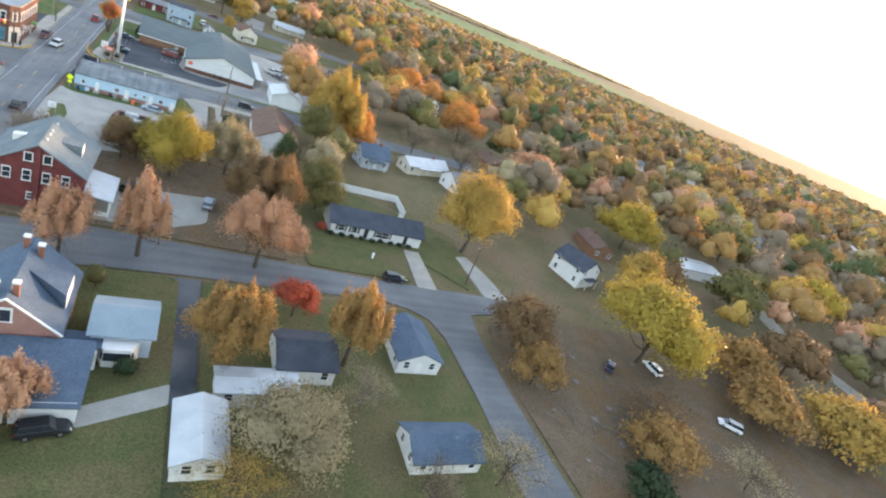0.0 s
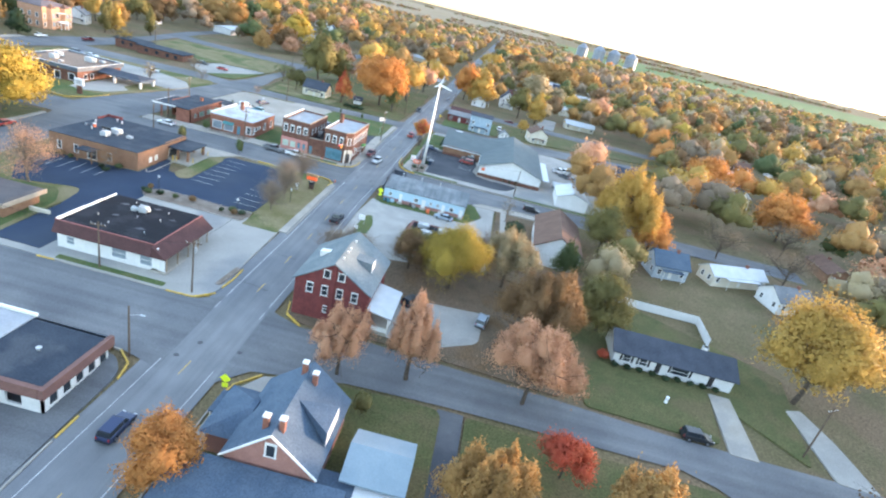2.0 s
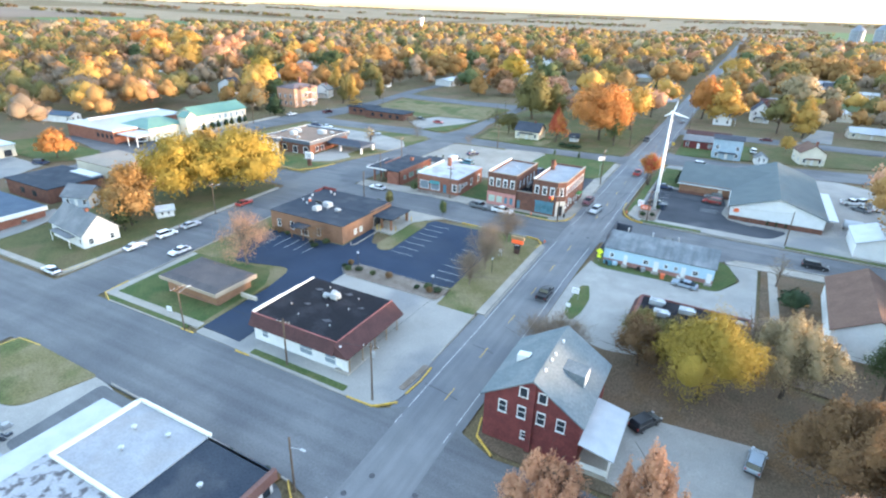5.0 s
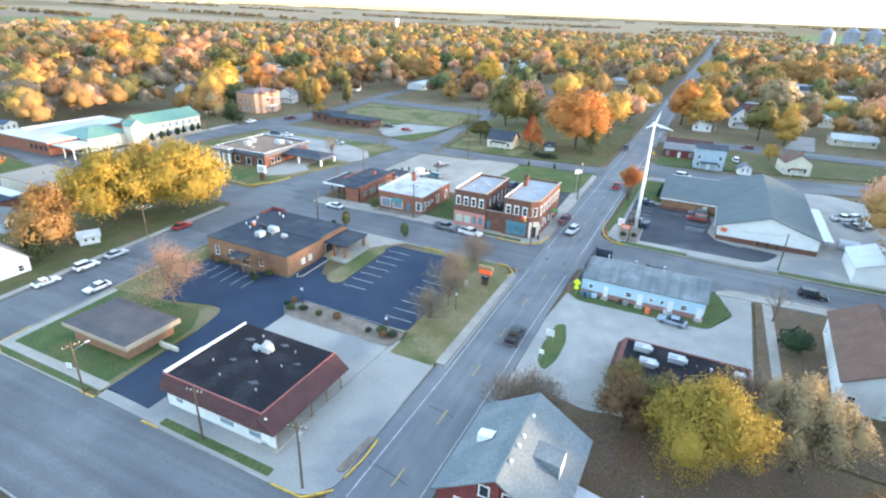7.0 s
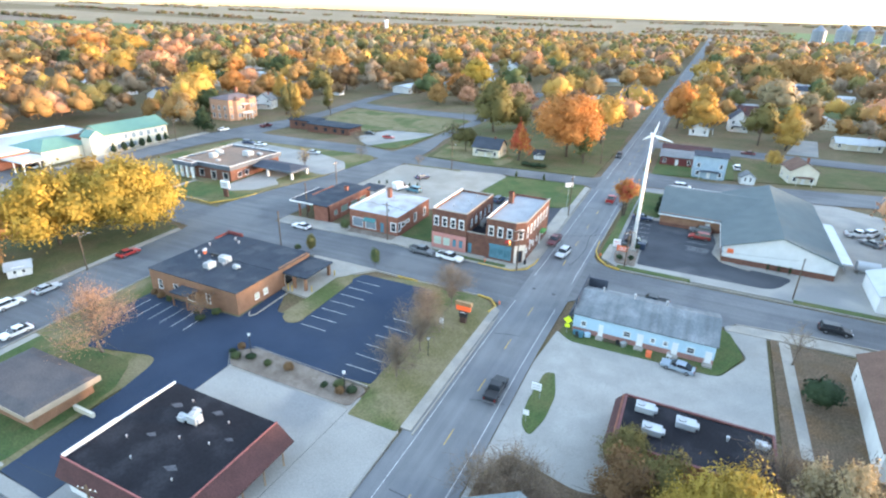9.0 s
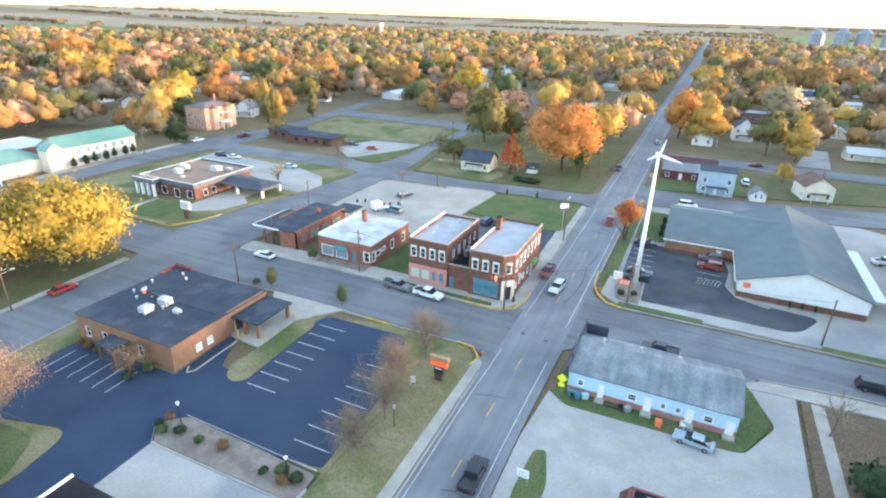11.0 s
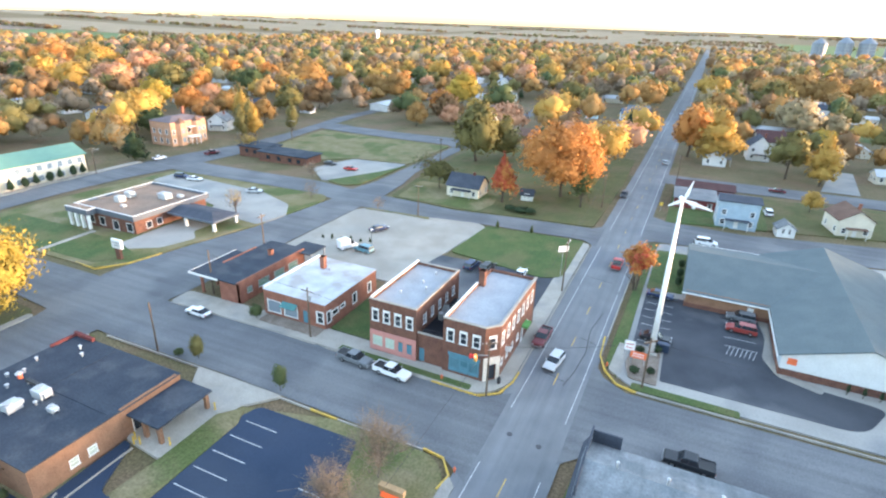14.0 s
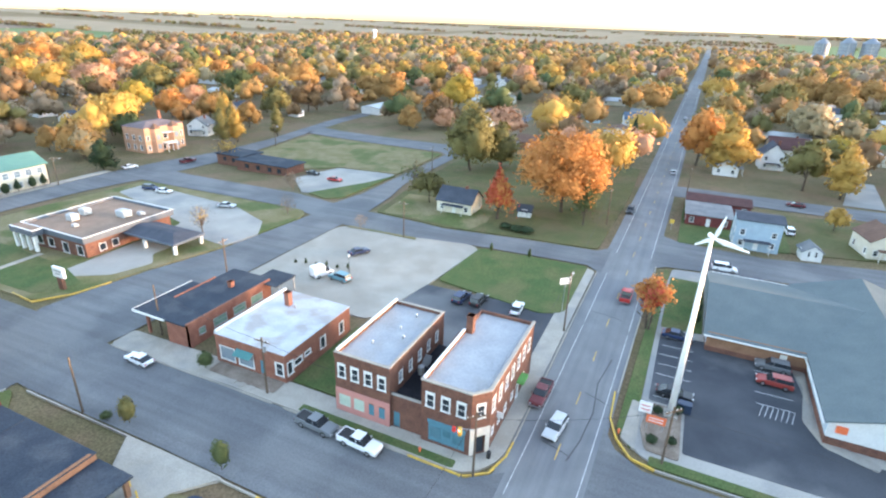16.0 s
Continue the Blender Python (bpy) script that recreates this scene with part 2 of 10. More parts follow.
STREAKROOF = mat("streaked_grey_roof", (.14, .158, .172), (.175, .192, .205), .3, .9, bump=.02, bscale=5, fine=.1, fscale=4, stain=(.25, .265, .275), sscale=.3, samt=.5, streak=.16, along=(.8, .05, .05))
GARDEN = mat("dim_garden_grass", (.062, .07, .034), (.085, .08, .045), .25, .95, bump=.05, fine=.2, fscale=3, stain=(.12, .09, .055), sscale=.12, samt=.6)
GLASS = plain("window_glass", (.03, .036, .045), .08)
PALEGLASS = plain("bright_window_glass", (.22, .26, .3), .1)
TYRE = plain("tyre_rubber", (.015, .015, .016), .8)
RIM = plain("wheel_metal", (.35, .35, .36), .35, .8)
CARGLASS = plain("car_glass", (.02, .024, .03), .06)
HEADLIGHT = plain("headlight_lens", (.7, .7, .7), .2)
TAILLIGHT = plain("tail_light_lens", (.35, .02, .015), .3)
BLACK = plain("black_plastic", (.02, .02, .022), .6)
PINKPANEL = mat("pink_panel", (.5, .22, .19), (.45, .2, .17), 1, .7, fine=.06)
TEAL = mat("teal_paint", (.075, .2, .26), (.065, .17, .22), 1, .6, fine=.05)
FOAMWHITE = mat("white_gloss_paint", (.82, .82, .82), (.76, .76, .76), 1, .35, fine=.03)
ORANGESIGN = plain("orange_sign", (.75, .16, .06), .5)
YELLOWSIGN = plain("fluorescent_yellow_sign", (.75, .85, .03), .5)
REDSIGN = plain("red_sign", (.55, .04, .03), .5)

L_YELLOW = leafmat("yellow_leaves", (.27, .2, .05), (.4, .29, .058), (.49, .35, .08))
L_GOLD = leafmat("golden_leaves", (.3, .195, .06), (.48, .305, .08), (.58, .385, .115))
L_ORANGE = leafmat("orange_leaves", (.33, .155, .05), (.53, .238, .074), (.63, .305, .092))
L_PEACH = leafmat("faded_orange_leaves", (.37, .195, .118), (.55, .3, .178), (.66, .395, .25))
L_OCHRE = leafmat("ochre_leaves", (.24, .14, .052), (.37, .218, .08), (.47, .285, .112))
L_RUST = leafmat("rust_leaves", (.14, .088, .048), (.215, .13, .064), (.3, .18, .085))
L_OLIVE = leafmat("olive_leaves", (.11, .1, .042), (.175, .155, .058), (.26, .215, .08))
L_GREEN = leafmat("green_leaves", (.06, .08, .034), (.095, .12, .05), (.135, .15, .06))
L_PINE = leafmat("dark_needles", (.022, .036, .018), (.034, .054, .025), (.05, .07, .03), .1)
L_RED = leafmat("red_leaves", (.3, .07, .04), (.48, .1, .055), (.52, .17, .075))
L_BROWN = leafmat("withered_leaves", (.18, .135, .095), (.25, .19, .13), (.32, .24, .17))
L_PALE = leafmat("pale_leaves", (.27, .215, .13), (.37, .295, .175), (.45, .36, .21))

# ---- builders ----
ORG = {}


def box(bm, x0, x1, y0, y1, z0, z1):
    v = [bm.verts.new(p) for p in ((x0, y0, z0), (x1, y0, z0), (x1, y1, z0), (x0, y1, z0), (x0, y0, z1), (x1, y0, z1), (x1, y1, z1), (x0, y1, z1))]
    for f in ((3, 2, 1, 0), (4, 5, 6, 7), (0, 1, 5, 4), (1, 2, 6, 5), (2, 3, 7, 6), (3, 0, 4, 7)):
        bm.faces.new([v[i] for i in f])


def prism(bm, pts, z0, z1, top=None):
    """Upright prism over a counter-clockwise outline; top: outline of the upper face, if another."""
    a = [bm.verts.new((x, y, z0)) for x, y in pts]
    b = [bm.verts.new((x, y, z1)) for x, y in (top or pts)]
    k = len(pts)
    bm.faces.new(a[::-1])
    bm.faces.new(b)
    for i in range(k):
        bm.faces.new((a[i], a[(i + 1) % k], b[(i + 1) % k], b[i]))


def hull(bm, pts, faces):
    v = [bm.verts.new(p) for p in pts]
    for f in faces:
        bm.faces.new([v[i] for i in f])


def limb(bm, p0, p1, r0, r1, k=6):
    p0, p1 = Vector(p0), Vector(p1)
    d = (p1 - p0).normalized()
    u = d.orthogonal().normalized()
    w = d.cross(u)
    a, b = [], []
    for i in range(k):
        an = 2 * math.pi * i / k
        o = u * math.cos(an) + w * math.sin(an)
        a.append(bm.verts.new(p0 + o * r0))
        b.append(bm.verts.new(p1 + o * r1))
    for i in range(k):
        bm.faces.new((a[i], a[(i + 1) % k], b[(i + 1) % k], b[i]))
    bm.faces.new(a[::-1])
    bm.faces.new(b)


def thing(name, x, y, label, category, group="", kind="", z=None, turn=0.0, local=False):
    ob = new(name)
    ob.empty_display_size = 0.5
    ob.matrix_world = pose(x, y, gz(x, y) if z is None else z, 0, 0, turn)
    ORG[ob.name] = (0.0, 0.0) if local else (x, y)
    return tagged(ob, label, category, group, kind)


def part(name, bm, material, parent=None, label="", smooth=False, bevel=0.0):
    """Links a bmesh as one mesh object. Under a parent its x and y are the world's (or the thing's own, if that is local), z from the thing's base."""
    if bevel:
        bmesh.ops.bevel(bm, geom=bm.edges[:], offset=bevel, segments=1, affect='EDGES')
    if parent:
        ox, oy = ORG[parent.name]
        if ox or oy:
            bm.transform(Matrix.Translation((-ox, -oy, 0)))
    me = bpy.data.meshes.new(name)
    bm.to_mesh(me)
    bm.free()
    me.materials.append(material)
    if smooth:
        me.polygons.foreach_set("use_smooth", [True] * len(me.polygons))
    ob = new(name, me)
    if parent:
        ob.parent = parent
        ORG[ob.name] = ORG[parent.name]
    return tagged(ob, label)


SINGLE = ("pier", "post", "pillar", "entrance_post", "leg", "cradle", "foot", "letter_bar", "shop_window", "roof_seam", "porch_rail", "base_rail", "gutter")


def boxes(name, rows, material, parent=None, label="", bevel=0.0):
    """Boxes joined into one part; posts, legs and the like become a part each."""
    if name in SINGLE and len(rows) > 1:
        return [boxes(name, [r], material, parent, label, bevel) for r in rows]
    bm = bmesh.new()
    for r in rows:
        box(bm, *r)
    return part(name, bm, material, parent, label, bevel=bevel)


def rounded(pts, r, seg=5):
    """The outline with its corners rounded; r: one radius or one for each corner."""
    out = []
    k = len(pts)
    for i, p in enumerate(pts):
        ri = r[i] if isinstance(r, (list, tuple)) else r
        p, a, b = Vector(p), Vector(pts[i - 1]), Vector(pts[(i + 1) % k])
        da, db = (a - p), (b - p)
        q = min(ri, da.length * .45, db.length * .45)
        if q < .05:
            out.append((p.x, p.y))
            continue
        s, e = p + da.normalized() * q, p + db.normalized() * q
        for j in range(seg + 1):
            t = j / seg
            v = s * (1 - t) ** 2 + p * 2 * t * (1 - t) + e * t * t
            out.append((v.x, v.y))
    return out


def sheet(name, pts, top, material, depth=0.0, label="", category="", kind="structure", parent=None):
    """A surface over an outline that follows the ground at the height top; with a depth it has sides."""
    bm = bmesh.new()
    f = bm.faces.new([bm.verts.new((x, y, 0)) for x, y in pts])
    f.normal_update()
    if f.normal.z < 0:
        f.normal_flip()
    bmesh.ops.triangulate(bm, faces=bm.faces[:])
    xs, ys = [p[0] for p in pts], [p[1] for p in pts]
    cuts = [((0, y, 0), (0, 1, 0)) for y in sorted(set(GY[1:]) | set(range(-40, 420, 20))) if min(ys) < y < max(ys)]
    cuts += [((x, 0, 0), (1, 0, 0)) for x in (-145, -95, -45) if min(xs) < x < max(xs)]
    for co, no in cuts:
        bmesh.ops.bisect_plane(bm, geom=bm.verts[:] + bm.edges[:] + bm.faces[:], plane_co=co, plane_no=no, dist=1e-4)
    for v in bm.verts:
        v.co.z = gz(v.co.x, v.co.y) + top
    if depth:
        edges = [e for e in bm.edges if len(e.link_faces) == 1]
        r = bmesh.ops.extrude_edge_only(bm, edges=edges)
        for v in r["geom"]:
            if isinstance(v, bmesh.types.BMVert):
                v.co.z -= depth
    bmesh.ops.recalc_face_normals(bm, faces=bm.faces[:])
    me = bpy.data.meshes.new(name)
    bm.to_mesh(me)
    bm.free()
    me.materials.append(material)
    ob = new(name, me)
    if parent:
        ob.parent = parent
        return tagged(ob, label)
    return tagged(ob, label, category, "", kind)


def ribbon(name, pts, width, top, material, thick=0.0, parent=None, label="", category="", kind=""):
    """A strip along a line on the ground: a painted line, or a kerb where it has thickness."""
    line = []
    for (x0, y0), (x1, y1) in zip(pts, pts[1:]):
        k = max(1, int(math.hypot(x1 - x0, y1 - y0) / 10))
        line += [(x0 + (x1 - x0) * j / k, y0 + (y1 - y0) * j / k) for j in range(k)]
    line.append(pts[-1])
    bm = bmesh.new()
    rows = []
    for i, (x, y) in enumerate(line):
        a, b = Vector(line[max(0, i - 1)]), Vector(line[min(len(line) - 1, i + 1)])
        d = (b - a).normalized()
        nx, ny = -d.y * width / 2, d.x * width / 2
        z = gz(x, y) + top
        row = [bm.verts.new((x - nx, y - ny, z)), bm.verts.new((x + nx, y + ny, z))]
        if thick:
            row += [bm.verts.new((x - nx, y - ny, z - thick)), bm.verts.new((x + nx, y + ny, z - thick))]
        rows.append(row)
    for p, q in zip(rows, rows[1:]):
        bm.faces.new((p[0], q[0], q[1], p[1]))
        if thick:
            bm.faces.new((p[2], q[2], q[0], p[0]))
            bm.faces.new((p[1], q[1], q[3], p[3]))
    if thick:
        bm.faces.new(rows[0][:2] + rows[0][3:1:-1])
        bm.faces.new(rows[-1][:2] + rows[-1][3:1:-1])
    bmesh.ops.recalc_face_normals(bm, faces=bm.faces[:])
    me = bpy.data.meshes.new(name)
    bm.to_mesh(me)
    bm.free()
    me.materials.append(material)
    ob = new(name, me)
    if parent:
        ob.parent = parent
        return tagged(ob, label)
    return tagged(ob, label, category, "", kind)


def wall(name, p0, p1, z0, z1, material, parent, openings=(), thick=0.3, label=""):
    """A wall from p0 to p1, outer face on its right hand; openings (s0, s1, z0, z1) go through it."""
    a, b = Vector(p0), Vector(p1)
    d = (b - a).normalized()
    inward = Vector((-d.y, d.x))
    length = (b - a).length
    xs = sorted({0.0, length, *[o[0] for o in openings], *[o[1] for o in openings]})
    bm = bmesh.new()

    def block(s0, s1, za, zb):
        q = [a + d * s0, a + d * s1, a + d * s1 + inward * thick, a + d * s0 + inward * thick]
        prism(bm, [(v.x, v.y) for v in q], za, zb)

    for s0, s1 in zip(xs, xs[1:]):
        if s1 - s0 < 1e-4:
            continue
        m = (s0 + s1) / 2
        holes = sorted((o[2], o[3]) for o in openings if o[0] < m < o[1])
        z = z0
        for h0, h1 in holes:
            if h0 > z + 1e-4:
                block(s0, s1, z, h0)
            z = h1
        if z < z1 - 1e-4:
            block(s0, s1, z, z1)
    bmesh.ops.remove_doubles(bm, verts=bm.verts[:], dist=.001)
    return part(name, bm, material, parent, label)


def window(p0, d, s0, s1, z0, z1, parent, framemat=None, name="window", glass=None, border=0.12, lintel=0.0, proud=0.03, sash=True, label="", glass_at=-.09):
    """A window in the opening s0..s1, z0..z1 of a wall that starts at p0 and runs along d."""
    framemat, glass = framemat or TRIM, glass or GLASS
    d = Vector(d).normalized()
    out = Vector((d.y, -d.x))
    p0 = Vector(p0)

    def slab(bm, a, b, za, zb, n0, n1):
        q = [p0 + d * a + out * n1, p0 + d * b + out * n1, p0 + d * b + out * n0, p0 + d * a + out * n0]
        prism(bm, [(v.x, v.y) for v in q], za, zb)

    bm = bmesh.new()
    slab(bm, s0 - border, s0 + .03, z0, z1, -.15, proud)
    slab(bm, s1 - .03, s1 + border, z0, z1, -.15, proud)
    slab(bm, s0 - border, s1 + border, z1 - .03, z1 + border + lintel, -.15, proud + .01)
    slab(bm, s0 - border - .05, s1 + border + .05, z0 - .1, z0 + .02, -.15, proud + .05)
    if sash:
        zm = (z0 + z1) / 2
        slab(bm, s0 + .03, s1 - .03, zm - .04, zm + .04, -.12, -.05)
    fr = part(name, bm, framemat, parent, label)
    bm = bmesh.new()
    slab(bm, s0 + .02, s1 - .02, z0 + .01, z1 - .02, glass_at - .02, glass_at)
    part("pane", bm, glass, fr)
    return fr


def hvac(x, y, z, sx=1.6, sy=1.2, h=1.0, turn=0):
    """A rooftop air handling unit."""
    t = thing("rooftop_unit", x, y, "pale grey metal air conditioning unit on a flat roof", "air conditioner", "rooftop units", z=z, turn=turn, local=True)
    bm = bmesh.new()
    box(bm, -sx / 2, sx / 2, -sy / 2, sy / 2, .15, h)
    part("cabinet", bm, METALWHITE, t, bevel=.04)
    bm = bmesh.new()
    limb(bm, (-sx * .2, 0, h), (-sx * .2, 0, h + .15), sy * .34, sy * .34, 14)
    part("fan_guard", bm, STEEL, t)
    boxes("base_rail", [(-sx / 2, sx / 2, -sy / 2 + .05, -sy / 2 + .2, 0, .15), (-sx / 2, sx / 2, sy / 2 - .2, sy / 2 - .05, 0, .15)], STEEL, t)
    boxes("intake_hood", [(sx / 2, sx / 2 + .35, -sy * .3, sy * .3, .35, h * .8)], METALWHITE, t, bevel=.03)
    return t


def vent(x, y, z, h=.6, r=.14):
    t = thing("roof_vent", x, y, "small metal vent pipe on a roof", "vent", "roof vents", z=z, local=True)
    bm = bmesh.new()
    limb(bm, (0, 0, 0), (0, 0, h), r, r, 8)
    part("pipe", bm, STEEL, t)
    bm = bmesh.new()
    limb(bm, (0, 0, h), (0, 0, h + .12), r * 1.7, r * 1.2, 8)
    part("cap", bm, METALWHITE, t)


def chimney(parent, x, y, z0, z1, w=.8, material=None):
    boxes("chimney", [(x - w / 2, x + w / 2, y - w / 2, y + w / 2, z0, z1), (x - w / 2 - .06, x + w / 2 + .06, y - w / 2 - .06, y + w / 2 + .06, z1 - .25, z1)], material or BRICKORANGE, parent)


def gable(bm, x0, x1, y0, y1, ze, zr, axis='y', over=0.4, thick=0.2):
    """Two roof planes with thickness; the ridge runs along axis."""
    if axis == 'y':
        xm, a, b = (x0 + x1) / 2, y0 - over, y1 + over
        s = (zr - ze) / (xm - x0)
        for xe in (x0 - over, x1 + over):
            zl = ze - s * over
            q = [(xe, a, zl), (xm, a, zr), (xm, b, zr), (xe, b, zl)]
            hull(bm, q + [(p[0], p[1], p[2] + thick) for p in q], ((0, 1, 2, 3), (4, 7, 6, 5), (0, 4, 5, 1), (1, 5, 6, 2), (2, 6, 7, 3), (3, 7, 4, 0)))
    else:
        ym, a, b = (y0 + y1) / 2, x0 - over, x1 + over
        s = (zr - ze) / (ym - y0)
        for ye in (y0 - over, y1 + over):
            zl = ze - s * over
            q = [(a, ye, zl), (a, ym, zr), (b, ym, zr), (b, ye, zl)]
            hull(bm, q + [(p[0], p[1], p[2] + thick) for p in q], ((0, 1, 2, 3), (4, 7, 6, 5), (0, 4, 5, 1), (1, 5, 6, 2), (2, 6, 7, 3), (3, 7, 4, 0)))
    bmesh.ops.recalc_face_normals(bm, faces=bm.faces[:])


def gable_end(bm, x0, x1, y, ze, zr, axis='y', thick=.25):
    """The triangle of wall under a gable, at the place y (or x, where the ridge runs along x)."""
    m = (x0 + x1) / 2
    if axis == 'y':
        q = [(x0, y, ze), (x1, y, ze), (m, y, zr)]
        o = (0, thick, 0)
    else:
        q = [(y, x0, ze), (y, x1, ze), (y, m, zr)]
        o = (thick, 0, 0)
    hull(bm, q + [(p[0] + o[0], p[1] + o[1], p[2]) for p in q], ((0, 1, 2), (5, 4, 3), (0, 3, 4, 1), (1, 4, 5, 2), (2, 5, 3, 0)))
    bmesh.ops.recalc_face_normals(bm, faces=bm.faces[:])


def four_walls(b, x0, x1, y0, y1, z1, material, south=(), east=(), north=(), west=(), z0=-.6, thick=.3):
    """The four walls of a house; openings run from the left as seen from outside."""
    wall("wall", (x0, y0), (x1, y0), z0, z1, material, b, south, thick)
    wall("wall", (x1, y0 + thick), (x1, y1 - thick), z0, z1, material, b, [(max(.01, o[0] - thick), o[1] - thick, o[2], o[3]) for o in east], thick)
    wall("wall", (x1, y1), (x0, y1), z0, z1, material, b, north, thick)
    wall("wall", (x0, y1 - thick), (x0, y0 + thick), z0, z1, material, b, [(max(.01, o[0] - thick), o[1] - thick, o[2], o[3]) for o in west], thick)


def row_of(n, first, step, w, z0, z1):
    return [(first + i * step, first + i * step + w, z0, z1) for i in range(n)]


def glaze(b, p0, d, openings, **kw):
    for o in openings:
        window(p0, d, *o, b, **kw)


def flat_roof(b, x0, x1, y0, y1, z, material, coping=None, ph=.35, pw=.3, thick=.25):
    """A flat roof with a raised edge and its coping."""
    boxes("roof", [(x0 + pw, x1 - pw, y0 + pw, y1 - pw, z - thick, z)], material, b)
    if coping:
        o = .06
        bm = bmesh.new()
        zt = z + ph
        box(bm, x0 - o, x1 + o, y0 - o, y0 + pw, zt, zt + .1)
        box(bm, x0 - o, x1 + o, y1 - pw, y1 + o, zt, zt + .1)
        box(bm, x0 - o, x0 + pw, y0 + pw, y1 - pw, zt, zt + .1)
        box(bm, x1 - pw, x1 + o, y0 + pw, y1 - pw, zt, zt + .1)
        part("coping", bm, coping, b)

# ---- ground, streets, lots ----
def ground_sheet():
    def axis(lo, hi, near0, near1, step):
        a = list(np.arange(near0, near1 + .1, step))
        v, s = near1, step
        while v < hi:
            s *= 1.35
            v = min(hi, v + s)
            a.append(v)
        v, s = near0, step
        while v > lo:
            s *= 1.35
            v = max(lo, v - s)
            a.insert(0, v)
        return a
    xs = sorted(set(axis(-4200, 4200, -205, 205, 10)) | {-145.0, -45.0})
    ys = sorted(set(axis(-900, 4600, -40, 340, 10)) | {float(v) for v in GY})
    verts = [(x, y, gz(x, y) - .15) for y in ys for x in xs]
    k = len(xs)
    faces = [(j * k + i, j * k + i + 1, (j + 1) * k + i + 1, (j + 1) * k + i) for j in range(len(ys) - 1) for i in range(k - 1)]
    me = bpy.data.meshes.new("ground")
    me.from_pydata(verts, [], faces)
    me.materials.append(GRASS)
    tagged(new("ground", me), "autumn grass and soil under the whole town", "ground", "", "structure")


ground_sheet()


def field(name, pts, material, label, up=0.5):
    sheet(name, pts, up, material, 0, label, "field")


FIELDTAN = mat("stubble_field", (.24, .195, .13), (.2, .165, .11), .01, .95, fine=.05, fscale=.2)
FIELDGREEN = mat("winter_wheat_field", (.10, .15, .055), (.12, .165, .07), .01, .95, fine=.05, fscale=.2)
FIELDBROWN = mat("ploughed_field", (.2, .15, .11), (.17, .13, .1), .01, .95, fine=.05, fscale=.2)


def big_sheet(name, x0, x1, y0, y1, material, label, up=.8):
    xs, ys = np.linspace(x0, x1, 22), np.linspace(y0, y1, 22)
    verts = [(x, y, gz(x, y) + up) for y in ys for x in xs]
    faces = [(j * 22 + i, j * 22 + i + 1, j * 22 + i + 23, j * 22 + i + 22) for j in range(21) for i in range(21)]
    me = bpy.data.meshes.new(name)
    me.from_pydata(verts, [], faces)
    me.materials.append(material)
    tagged(new(name, me), label, "field", "", "structure")


big_sheet("field_green", -1500, -950, 780, 1050, FIELDGREEN, "green winter wheat field beyond the town")
big_sheet("field_tan", -2300, -1000, 1060, 1500, FIELDTAN, "pale stubble field far beyond the town")
big_sheet("field_brown", -2300, -1520, 700, 1050, FIELDBROWN, "ploughed brown field far beyond the town")
big_sheet("field_pale", -900, 180, 1800, 3400, FIELDTAN, "pale stubble fields out to the horizon")
big_sheet("field_pale_west", -3600, -1000, 1700, 3400, FIELDTAN, "pale stubble fields out to the horizon")
big_sheet("field_green_east", 200, 1600, 1480, 2450, FIELDGREEN, "green winter wheat field beside the grain bins")

# main road
ys_main = [20, 44, 74, 86, 100, 119, 143, 160, 176, 195, 209, 230, 260, 330, 420, 600, 900, 1190, 1800]
west_edge = [(rc(y) - 5.9, y) for y in ys_main]
east_edge = [(rc(y) + 5.0, y) for y in ys_main]
road = sheet("main_road", west_edge + east_edge[::-1], .02, ROADM, 0, "worn grey asphalt two-lane main road", "road")
for off in (-3.75, 3.75):
    for a, b in ((20, 75.5), (89, 157), (168, 232), (244, 700)):
        ribbon("edge_line", [(rc(y) + off, y) for y in np.linspace(a, b, max(3, int((b - a) / 8)))], .13, .045, WHITELINE, parent=road, label="white edge line")
y = 28.0
while y < 420:
    if not (77 < y + 1.5 < 90 or 158 < y + 1.5 < 168):
        ribbon("centre_dash", [(rc(y), y), (rc(y + 3), y + 3)], .15, .045, YELLOWLINE, parent=road, label="faded yellow dash")
    y += 11.35
TAR = mat("tar_seal", (.05, .052, .058), (.07, .07, .075), 2, .7, fine=.1)
for x0, y0, x1, y1 in ((-1, 128, 3.8, 129.2), (-3.6, 145, .5, 146), (-2, 178, 1.8, 176.8), (1, 190, 4.5, 188.6), (-3.4, 110, .6, 109.5), (-5.5, 98, .5, 97), (-3, 214, 3, 213)):
    ribbon("tar_seam", [(x0, y0), ((x0 + x1) / 2, (y0 + y1) / 2 + .15), (x1, y1)], .16, .04, TAR, parent=road, label="dark tar-sealed crack")
ribbon("tyre_mark", [(1.6, 176), (2.4, 180), (2.9, 186), (2.3, 193), (3.2, 200)], .2, .038, TAR, parent=road, label="dark curved tyre mark")
for x, y in ((-2.6, 80.4), (-4.1, 76.8), (3.4, 80.5), (1.8, 162.5), (-2.2, 163)):
    bm = bmesh.new()
    limb(bm, (x, y, gz(x, y) + .02), (x, y, gz(x, y) + .05), .38, .38, 14)
    part("manhole_cover", bm, TAR, None).parent = road

